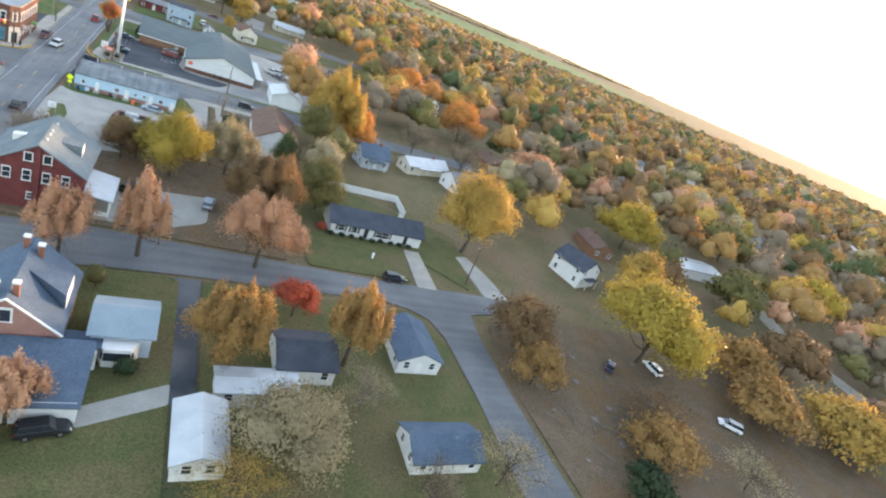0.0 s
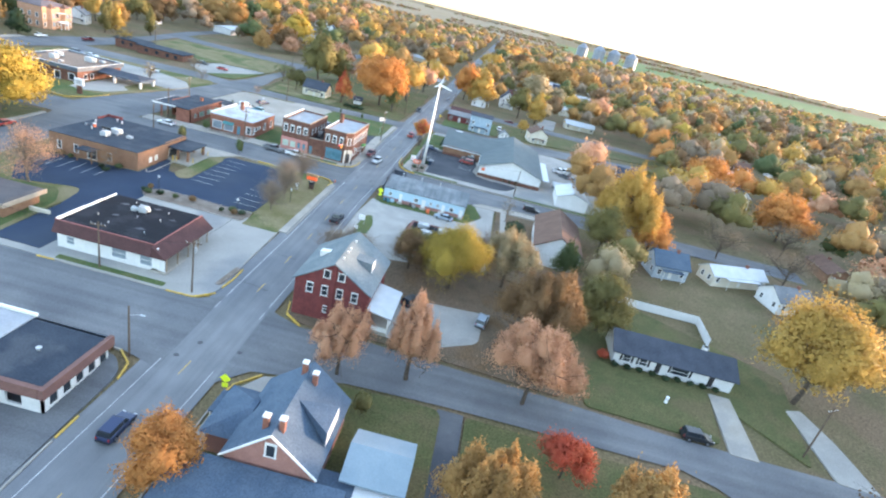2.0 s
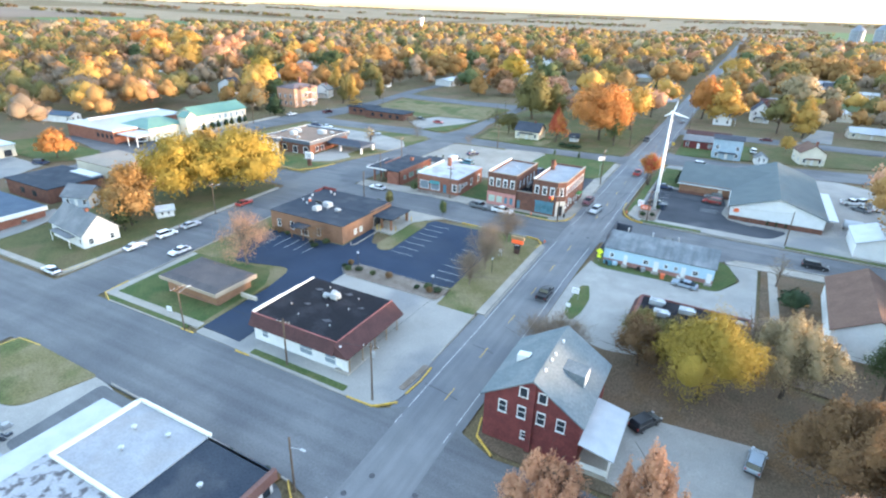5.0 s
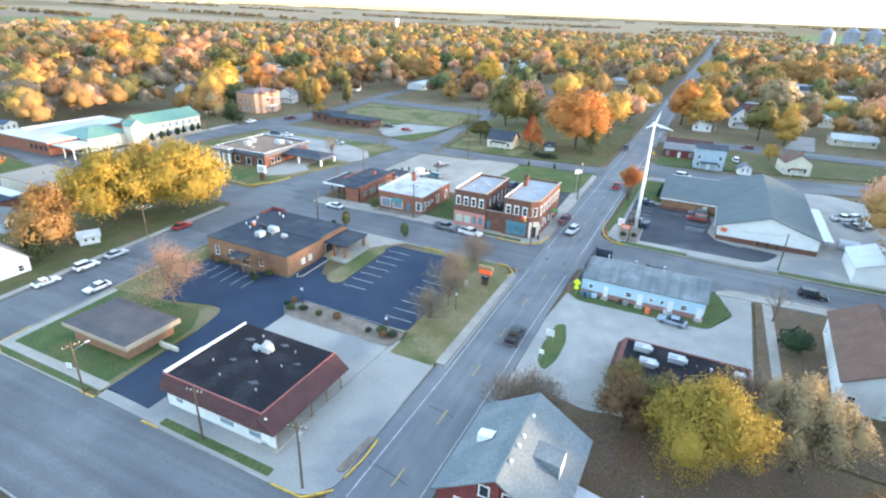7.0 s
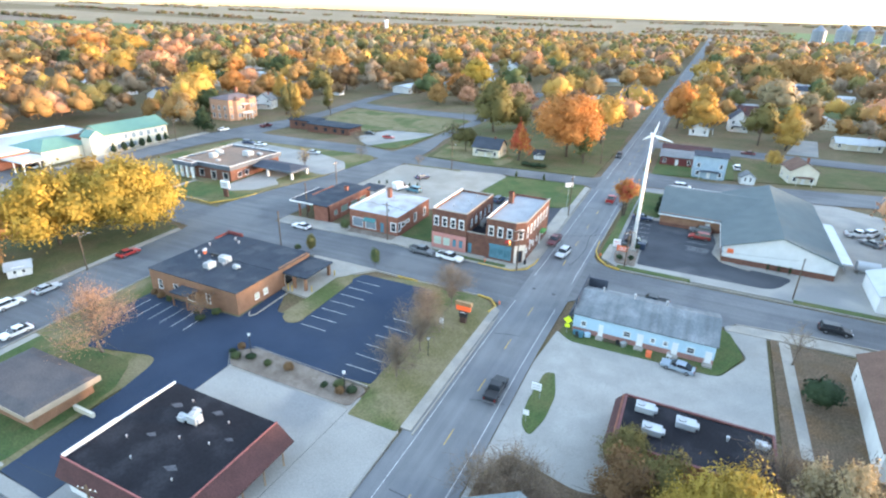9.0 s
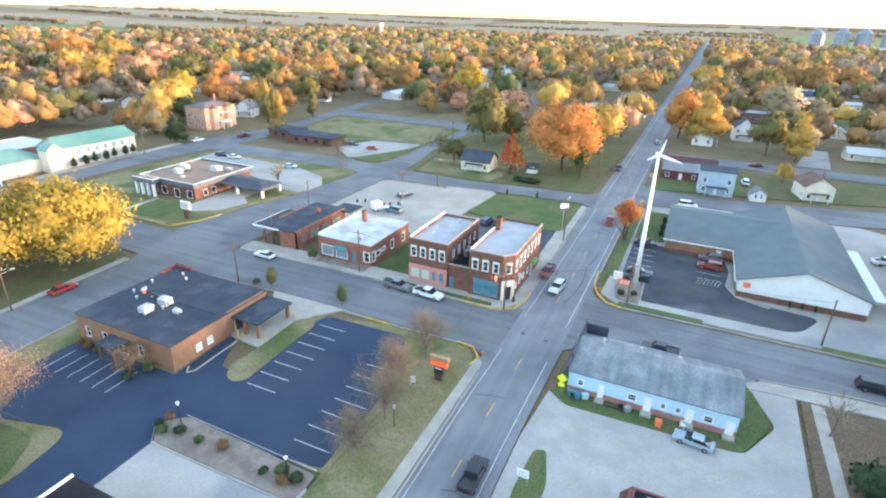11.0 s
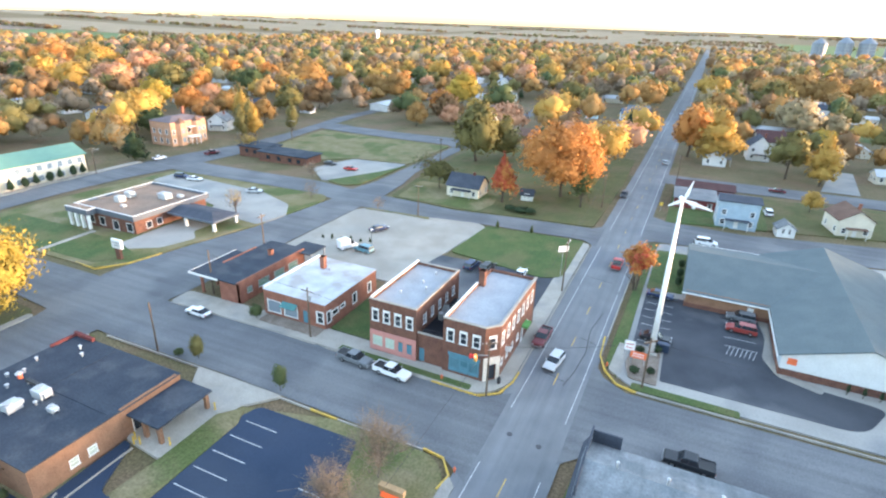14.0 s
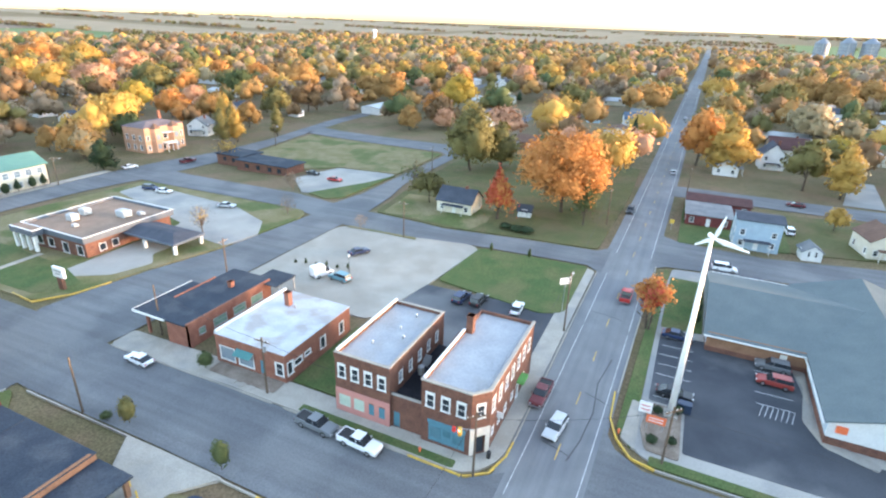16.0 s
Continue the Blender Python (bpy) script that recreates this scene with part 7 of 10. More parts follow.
tree(-19, 478, 20.5, 12.2, L_OCHRE, "round", "ochre tree in full leaf among far houses", .1, 1.0)
tree(20, 535, 20.2, 12.0, L_GOLD, "round", "golden tree in full leaf among far houses", .1, 1.0)
tree(22, 454, 18.0, 10.4, L_OCHRE, "round", "ochre tree in full leaf among far houses", .1, 1.0)
tree(46, 634, 22.0, 14.4, L_RUST, "round", "rusty brown tree in full leaf among far houses", .1, 1.0)
tree(34, 828, 22.0, 18.3, L_OCHRE, "round", "ochre tree in full leaf among far houses", .1, 1.0)
tree(54, 523, 21.0, 12.6, L_OLIVE, "round", "olive tree in full leaf among far houses", .1, 1.0)
tree(56, 422, 21.1, 12.7, L_PALE, "round", "pale yellow tree in full leaf among far houses", .1, 1.0)
tree(74, 590, 22.0, 17.1, L_OCHRE, "round", "ochre tree in full leaf among far houses", .1, 1.0)
tree(90, 582, 22.0, 14.6, L_OCHRE, "round", "ochre tree in full leaf among far houses", .1, 1.0)
tree(71, 425, 14.0, 7.4, L_PALE, "round", "pale yellow tree in full leaf among far houses", .1, 1.0)
tree(115, 599, 22.0, 15.2, L_OCHRE, "round", "ochre tree in full leaf among far houses", .1, 1.0)
tree(-557, 452, 22.0, 20.4, L_ORANGE, "round", "orange tree in full leaf among far houses", .1, 1.0)
tree(-524, 472, 22.0, 19.8, L_GOLD, "round", "golden tree in full leaf among far houses", .1, 1.0)
tree(-434, 452, 22.0, 17.2, L_PEACH, "round", "faded orange tree in full leaf among far houses", .1, 1.0)
tree(-358, 342, 22.0, 15.5, L_GOLD, "round", "golden tree in full leaf among far houses", .1, 1.0)
tree(-339, 355, 22.0, 15.2, L_PEACH, "round", "faded orange tree in full leaf among far houses", .1, 1.0)
tree(-411, 354, 22.0, 14.9, L_GOLD, "round", "golden tree in full leaf among far houses", .1, 1.0)
tree(-221, 279, 19.7, 11.6, L_GOLD, "round", "golden tree in full leaf among far houses", .1, 1.0)
tree(-266, 325, 18.4, 10.7, L_YELLOW, "round", "yellow tree in full leaf among far houses", .1, 1.0)
tree(-316, 378, 21.4, 12.9, L_OLIVE, "round", "olive tree in full leaf among far houses", .1, 1.0)
tree(-239, 325, 15.7, 8.7, L_ORANGE, "round", "orange tree in full leaf among far houses", .1, 1.0)
tree(-249, 349, 15.1, 8.2, L_PEACH, "round", "faded orange tree in full leaf among far houses", .1, 1.0)
tree(-218, 331, 14.0, 7.4, L_OCHRE, "round", "ochre tree in full leaf among far houses", .1, 1.0)
tree(-197, 320, 17.0, 4.5, L_GOLD, "round", "golden tree in full leaf among far houses", .1, 1.0)
tree(-189, 327, 13.2, 6.8, L_OCHRE, "round", "ochre tree in full leaf among far houses", .1, 1.0)
tree(-343, 462, 18.4, 10.7, L_ORANGE, "round", "orange tree in full leaf among far houses", .1, 1.0)
tree(-317, 476, 17.5, 10.0, L_ORANGE, "round", "orange tree in full leaf among far houses", .1, 1.0)
tree(-269, 404, 19.5, 11.5, L_GREEN, "round", "dark green tree in full leaf among far houses", .1, 1.0)
tree(-200, 360, 16.5, 9.2, L_OLIVE, "round", "olive tree in full leaf among far houses", .1, 1.0)
tree(-220, 320, 8.7, 3.5, L_PINE, "cone", "dark pointed evergreen tree among far houses", .1, 1.0)
tree(-193, 247, 14.8, 8.0, L_OCHRE, "round", "ochre tree in full leaf among far houses", .1, 1.0)
tree(-214, 248, 10.5, 4.8, L_OCHRE, "round", "ochre tree in full leaf among far houses", .1, 1.0)
shrub(23.3, 74.8, 4.2, 1.5, L_OLIVE, "yellow-green upright bush beside the drive", leaf=.3)
shrub(28.9, 58.2, 2.6, 1.6, L_PINE, "dark green round bush on grass", leaf=.25)
tree(186.6, 216.6, 14, 10.5, L_PALE, "round", "pale yellow tree between houses", .15, 1.0, leaf=.6)
tree(157.0, 173.0, 14, 12.0, L_PEACH, "round", "wide faded orange tree among houses", .15, .8, leaf=.55)
tree(122.9, 247.0, 18, 12.0, L_ORANGE, "round", "tall orange tree between houses", .15, 1.0, leaf=.6)
tree(131.0, 190.0, 12, 8.0, L_BROWN, "vase", "nearly bare brown tree over a white house", .2, .4, twigs=14)
tree(118.0, 160.0, 12, 8.0, L_BROWN, "vase", "nearly bare brown tree between houses", .2, .4, twigs=14)
tree(104.0, 172.0, 12, 8.0, L_BROWN, "vase", "nearly bare grey-brown tree between houses", .2, .35, twigs=14)
tree(111.0, 44.0, 9, 8.0, L_OCHRE, "round", "wide faded orange-brown tree on the rough lot", .08, .7, twigs=10)
tree(158, 66, 13, 9.5, L_OCHRE, "round", "golden-brown tree behind the yellow maple", .08, .8)
tree(186, 70, 14, 11, L_RUST, "round", "broad rusty tree beside a lane", .06, .9)
tree(196, 100, 15, 10, L_OLIVE, "round", "broad olive tree beside a lane", .06, 1.0)
tree(150, 98, 15, 8.5, L_GOLD, "round", "golden tree behind a white house", .08, 1.0)
# beside the main road
tree(5.6, 57.6, 10, 4.8, L_ORANGE, "round", "dense orange and green maple beside the road", .14, 1.3)
tree(30.4, 113.6, 15.5, 7.0, L_YELLOW, "round", "full yellow-green maple behind the brick house", .1, 1.3)
tree(41.0, 119.8, 16, 7.2, L_PALE, "plume", "pale golden half-bare maple", .12, .8, twigs=14)
tree(54.0, 126.5, 13.5, 5.4, L_GREEN, "cone", "green pine tree behind brown oaks", .05, 1.2)
tree(47.8, 102.6, 17, 8.6, L_RUST, "plume", "large olive-brown oak behind the gravel", .1, 1.1)
tree(60.5, 112.5, 13, 6.6, L_OLIVE, "round", "olive oak beside the long white house", .1, 1.0)
tree(21.5, 117.5, 9, 4.4, L_RUST, "vase", "dark brown thin tree behind the brick house", .08, .7, twigs=8)
tree(36.0, 126.0, 9.5, 4.2, L_BROWN, "vase", "bare grey-brown tree behind the workshop", .1, .45, twigs=30)
tree(20.5, 124.0, 7, 3.6, L_OLIVE, "round", "olive bushy tree at the workshop", .08, .9)
for i, (bx, by) in enumerate(((7.0, 111.5), (9.4, 114.6), (11.9, 113.0))):
    tree(bx, by, 8.4 - .3 * i, 3.9, L_BROWN, "vase", "bare brown ornamental tree beside the road", .1, .6, .22, twigs=70, trunk=.1)
# west side
tree(-106, 137.0, 19.5, 13.0, L_YELLOW, "round", "huge bright yellow maple", .05, 1.35, leaf=.48)
tree(-96, 148.5, 19.5, 12.5, L_YELLOW, "round", "huge golden-yellow maple at the corner", .06, 1.35, leaf=.48)
tree(-108.5, 122, 14.5, 8.2, L_OCHRE, "round", "golden tree with thin foliage", .1, .8)
tree(-113, 151, 17, 8.5, L_GOLD, "round", "golden maple beside larger yellow maples", .2, 1.1)
tree(-57.2, 113.2, 13.5, 7.3, L_PEACH, "round", "wide half-bare pinkish maple beside the parking lot", .12, .64, .34, twigs=40)
tree(-98.5, 113.0, 8, 3.6, L_PINE, "cone", "dark grey-green spruce in a garden", .04, 1.3)
for bx, by, hh, rr in ((-13.7, 149.4, 9.0, 4.2), (-14.4, 142.0, 8.2, 3.8), (-12.4, 135.0, 9.0, 4.4), (-12.6, 127.8, 7.6, 3.6)):
    tree(bx, by, hh, rr, L_BROWN, "vase", "bare greyish-brown tree beside a parking lot", .12, .62, .22, twigs=90, trunk=.13, lift=.13)
for bx, by, hh, lv in ((-51.0, 157.6, 4.2, L_OLIVE), (-34.3, 156.8, 4.9, L_GREEN)):
    shrub(bx, by, hh, 1.2, lv, "small upright olive-green tree at the kerb", .1, name="kerb_tree", leaf=.26)
shrub(-51.0, 170.4, 3.0, 1.3, L_GREEN, "round olive shrub at the office corner", leaf=.22)
tree(-181, 143, 11, 6.2, L_ORANGE, "round", "round orange maple on a green lawn", .2, 1.2)
tree(-100, 116, 11, 6.0, L_OCHRE, "round", "golden-brown tree behind the white corner house", .2, .8)
tree(-172, 240, 12, 4.5, L_PINE, "column", "dark evergreen beside the school", .05, 1.2)
for k in range(3):
    shrub(-169.9, 201 + 7.4 * k, 3.6, 1.1, L_PINE, "small dark upright evergreen before the school", leaf=.5, shape="column")
# trees near the hall and north of it
tree(6.9, 212.5, 10.2, 3.3, L_ORANGE, "round", "small tree with glowing red-orange top", .5, 1.2)
tree(7.3, 211.9, 9.6, 2.6, L_RED, "round", "red-leaved top of a small roadside tree", .55, .8)
tree(6.9, 212.4, 6.4, 2.3, L_BROWN, "vase", "thin grey brush under a small tree", .1, .45, .25, twigs=14)
tree(-21.0, 266.5, 24, 15.2, L_ORANGE, "round", "massive glowing orange maple", .03, 1.4, leaf=.52)
tree(-14.0, 296.0, 21, 8.0, L_GOLD, "round", "large golden maple beside the road", .14, 1.3, leaf=.52)
tree(-34.8, 252.0, 14.5, 5.6, L_RED, "cone", "orange-red pyramid-shaped tree beside a cottage", .08, 1.3, leaf=.4)
tree(-34.4, 252.3, 14.2, 5.5, L_ORANGE, "cone", "orange pyramid-shaped maple beside a cottage", .08, .9, leaf=.4)
tree(-56.5, 256.6, 9.5, 5.6, L_OLIVE, "round", "olive-yellow round tree at a street corner", .14, 1.2)
tree(-60.5, 297.0, 24, 9.5, L_OLIVE, "round", "tall olive-green tree behind a cottage", .1, 1.2, leaf=.55)
tree(-52.5, 305.0, 18, 7.0, L_OLIVE, "column", "tall olive tree behind a cottage", .1, 1.1, leaf=.55)
tree(-13.5, 259.0, 12.5, 3.6, L_GREEN, "cone", "thin green pine at the roadside", .1, .8)
tree(-12.0, 338.0, 17, 4.2, L_PINE, "cone", "dark evergreen beside the main road", .04, 1.2)
tree(-15.5, 268.0, 10, 4.5, L_OLIVE, "round", "olive roadside tree under taller maples", .15, .8)
tree(-67.5, 268.0, 9, 5.0, L_GREEN, "vase", "thin green tree at an open field", .2, .5, twigs=8)
tree(10.9, 350.0, 22, 7.6, L_ORANGE, "round", "bright orange roadside maple", .14, 1.3, leaf=.55)
tree(21.0, 343.0, 22, 9.2, L_GOLD, "column", "large golden-olive maple beside the road", .14, 1.3, leaf=.55)
tree(43.9, 330.0, 18, 7.2, L_OLIVE, "round", "olive tree before a church-like house", .15, 1.2, leaf=.55)
tree(53.5, 325.0, 19, 6.0, L_GOLD, "column", "golden upright tree beside a house", .12, 1.2, leaf=.55)
tree(-68.0, 358.0, 15, 9.5, L_PEACH, "vase", "peach-coloured half-bare tree beside a cottage", .2, .7, leaf=.5, twigs=8)
tree(-110.0, 378.0, 16, 10.0, L_RUST, "round", "rusty red-brown tree beside a field", .15, 1.1, leaf=.6)
for i, bx in enumerate((-172, -169.5, -178, -184, -163)):
    tree(bx, 293 + i * 6, 16, 3.6, L_GOLD if i % 2 else L_OLIVE, "column", "slim golden poplar-like tree", .1, 1.1, leaf=.5)
tree(-236, 296, 18, 11, L_GOLD, "round", "glowing yellow maple behind the school", .15, 1.2, leaf=.6)
tree(-205, 276, 13, 7.4, L_GREEN, "round", "dark green tree beside the brick house", .1, 1.2, leaf=.5)
tree(-190, 246, 13, 5.0, L_PALE, "round", "tan autumn tree beside the street", .15, .9, leaf=.5)
tree(-198, 250, 14, 5.0, L_RUST, "column", "rusty autumn tree beside the street", .15, 1.0, leaf=.5)
tree(-94.1, 210, 8.5, 3.0, L_GOLD, "vase", "thin yellow young tree at the bank", .25, .5, .3, twigs=14, lift=.15)
tree(-86.0, 231, 6, 3.0, L_BROWN, "vase", "bare brown ornamental tree on grass", .2, .3, .25, twigs=18)
tree(-100.0, 250, 6, 3.2, L_BROWN, "vase", "bare brown ornamental tree on grass", .2, .3, .25, twigs=18)
tree(-62.5, 230, 4.5, 2.6, L_BROWN, "vase", "small bare brown tree at the gravel lot", .15, .3, .22, twigs=18)
tree(-146, 270, 9, 5, L_GOLD, "vase", "thin golden tree beside low offices", .2, .5, twigs=10)
tree(46.1, 288, 7, 3.2, L_GOLD, "round", "small golden tree beside a cottage", .15, 1.0)
tree(40.8, 157.5, 8, 2.4, L_PALE, "vase", "slim bare tree beside a garden path", .25, .35, .28, twigs=20)
shrub(43.0, 147.8, 4.6, 2.7, L_PINE, "round dark evergreen in a garden", leaf=.3)
tree(24.0, 119.0, 9, 4.0, L_OLIVE, "vase", "olive thin tree behind the workshop", .15, .7, twigs=6)
for x, y in TREELATER:
    shrub(x, y, 1.9, .45, L_PINE, "small dark conical evergreen before a white wall", shape="cone", leaf=.14)
for i, (x, y) in enumerate(((-27.1, 245.6), (-30, 246.0), (-24.6, 245.8))):
    shrub(x, y, 1.6, 1.9, L_PINE, "clipped dark green hedge bush", leaf=.25)
for i, (x, y) in enumerate(((-38, 121.4), (-36.6, 120.6), (-37.4, 122.6), (-34.6, 121.5), (-31, 121.2), (-27.5, 121.7), (-20.5, 121), (-18.6, 122), (-17.6, 120.6), (-16.4, 121.8), (-60.4, 128.4), (-62.6, 128.6), (-52.4, 127.6), (-49, 128.6), (-64.8, 128.9), (-50.4, 126.2), (-54, 156.6))):
    shrub(x, y, .9 + .3 * (i % 3), .7 + .25 * (i % 2), (L_PINE, L_GREEN, L_RUST)[i % 3], "low garden shrub in a planted bed", .25, leaf=.18)
tree(-51.2, 127.0, 5.2, 3.6, L_RUST, "vase", "low reddish-brown bare bush by the wall", .08, .5, .22, twigs=20, lift=.15)
for i, (x, y) in enumerate(((10.6, 183.4), (12.9, 184.2), (10.8, 189.6), (13.2, 190.8))):
    shrub(x, y, 1.2, .8, L_PINE, "dark evergreen shrub in the corner bed", .3, leaf=.18)
for i in range(6):
    shrub(-63.5 + i * 2.4, 206.4 + i * .35, 1.5 if i % 2 else .9, .45, L_PINE, "small dark conifer in a gravel strip", .1, "cone", leaf=.14)
for x, y in ((-19.5, 230.8), (-28.2, 230.4)):
    shrub(x, y, 2.6, .6, L_GREEN, "slim young evergreen on a lawn edge", .15, "cone", leaf=.18)
for i in range(4):
    shrub(-170.2, 197 + i * 7.4, 4.2, 1.4, L_PINE, "clipped conical evergreen before the long building", .15, "cone", leaf=.3)
for i in range(9):
    shrub(62.5 + i * 2.3, 102.0 - .5 * (i == 4), .9, .8, L_PINE, "round clipped bush along the house front", .12, leaf=.18)
shrub(60.4, 103.4, 1.9, 1.3, L_RED, "bright red bush at the house corner", .12, leaf=.22)
shrub(14.8, 227, 2.2, .8, L_PINE, "hedge shrub beside the hall", .18)
shrub(14.8, 222, 2.2, .8, L_PINE, "hedge shrub beside the hall", .18)
shrub(14.8, 217.5, 2.2, .8, L_PINE, "hedge shrub beside the hall", .18)

for i in range(7):
    shrub(-21.5 + i * 1.55, 74.3, 1.0 + .2 * (i % 3), .65 + .12 * (i % 2), L_PINE if i % 3 else L_RUST, "low dark shrub against a shop wall", .12, leaf=.16)


# far woods
HOUSE_SPOTS = []


def clear_of_town(x, y, pad=0.0):
    """Whether a far tree may stand here."""
    if abs(x - rc(y)) < 10 + pad:
        return False
    if -160 - pad < x < 62 + pad and 20 < y < 262 + pad:
        return False
    if -72 < x < -8 and 240 < y < 310:
        return False
    if -172 < x < -68 and 240 < y < 372:
        return False
    if 5 < x < 60 and 240 < y < 322:
        return False
    if (122 < x < 142 and 88 < y < 112) or (60 < x < 112 and 112 < y < 130):
        return False
    if 60 < x < 172 and y < 84:
        return False
    if 60 < x < 104 and 20 < y < 120:
        return False
    if 60 <= x < 130 and 165 < y < 184:
        return False
    if -182 < x < -145 and 100 < y < 380:
        return False
    if -215 < x < -165 and 168 < y < 246:
        return False
    if -160 < x < -95 and 60 < y < 160:
        return False
    if (55 < x < 108 and 240 < y < 330) or (105 < x < 135 and 84 < y < 122):
        return False
    if x > 0 and 120 < x < 170 and y < 95:
        return False
    if x < -1000 or (x < -900 and y > 760):
        return False
    if x > 180 and y > 1380 and y > 1380 + .1 * (x - 180):
        return False
    if y > 1560 or (x > 60 and y < 0):
        return False
    for hx, hy in HOUSE_SPOTS:
        # a yard round each house, deeper on its south side
        if (x - hx) ** 2 + (y - hy) ** 2 < 110 or (abs(x - hx) < 10 and 0 < hy - y < 24):
            return False
    return True


# ---- houses among the trees ----
def small_house(name, x, y, w, d, he, hr, wallm, roofm, label, turn=0, axis='x', porch=True, chim=True, cat="house", far=False):
    t = thing(name, x, y, label, cat, "town houses", turn=turn, local=True, z=gz(x, y) - .1)
    x0, x1, y0, y1 = -w / 2, w / 2, -d / 2, d / 2
    so = [(1.0, 2.0, 1.0, 2.3), (w / 2 - .5, w / 2 + .5, .2, 2.3), (w - 2.0, w - 1.0, 1.0, 2.3)]
    si = [(1.2, 2.2, 1.0, 2.3), (d - 2.2, d - 1.2, 1.0, 2.3)]
    if he > 4.5:
        so += [(1.0, 2.0, 3.6, 4.9), (w - 2.0, w - 1.0, 3.6, 4.9)]
        si += [(1.2, 2.2, 3.6, 4.9), (d - 2.2, d - 1.2, 3.6, 4.9)]
    if far:
        boxes("wall", [(x0, x1, y0, y1, -.4, he)], wallm, t)
        for a, b, c, e in [so[0], so[2]]:
            boxes("window", [(x0 + a, x0 + b, y0 - .05, y0 - .004, c, e)], GLASS, t)
        for a, b, c, e in si[:2]:
            boxes("window", [(x1 + .004, x1 + .05, y0 + a, y0 + b, c, e)], GLASS, t)
    else:
        four_walls(t, x0, x1, y0, y1, he, wallm, south=so, east=si, west=si)
        glaze(t, (x0, y0), (1, 0), [so[0]] + so[2:], border=.1)
        glaze(t, (x1, y0), (0, 1), si, border=.1)
        glaze(t, (x0, y1), (0, -1), si, border=.1)
        boxes("door", [(x0 + so[1][0], x0 + so[1][1], y0 + .05, y0 + .12, .1, 2.3)], TRIM, t)
    bm = bmesh.new()
    gable(bm, x0, x1, y0, y1, he, hr, axis, over=.4)
    part("roof", bm, roofm, t)
    ends = ((y0, y1 - .25) if axis == 'y' else (x0, x1 - .25))
    for e in ends:
        bm = bmesh.new()
        if axis == 'y':
            gable_end(bm, x0, x1, e, he, hr)
        else:
            gable_end(bm, y0, y1, e, he, hr, 'x')
        part("gable", bm, wallm, t)
    if porch:
        boxes("porch_roof", [(-w * .3, w * .3, y0 - 1.8, y0 - .02, 2.5, 2.65)], roofm, t)
        boxes("post", [(-w * .3 + .1, -w * .3 + .22, y0 - 1.7, y0 - 1.58, 0, 2.5), (w * .3 - .22, w * .3 - .1, y0 - 1.7, y0 - 1.58, 0, 2.5)], TRIM, t)
    if chim:
        chimney(t, w * .2, 0, hr - .8, hr + .8, .6)
    HOUSE_SPOTS.append((x, y))
    return t


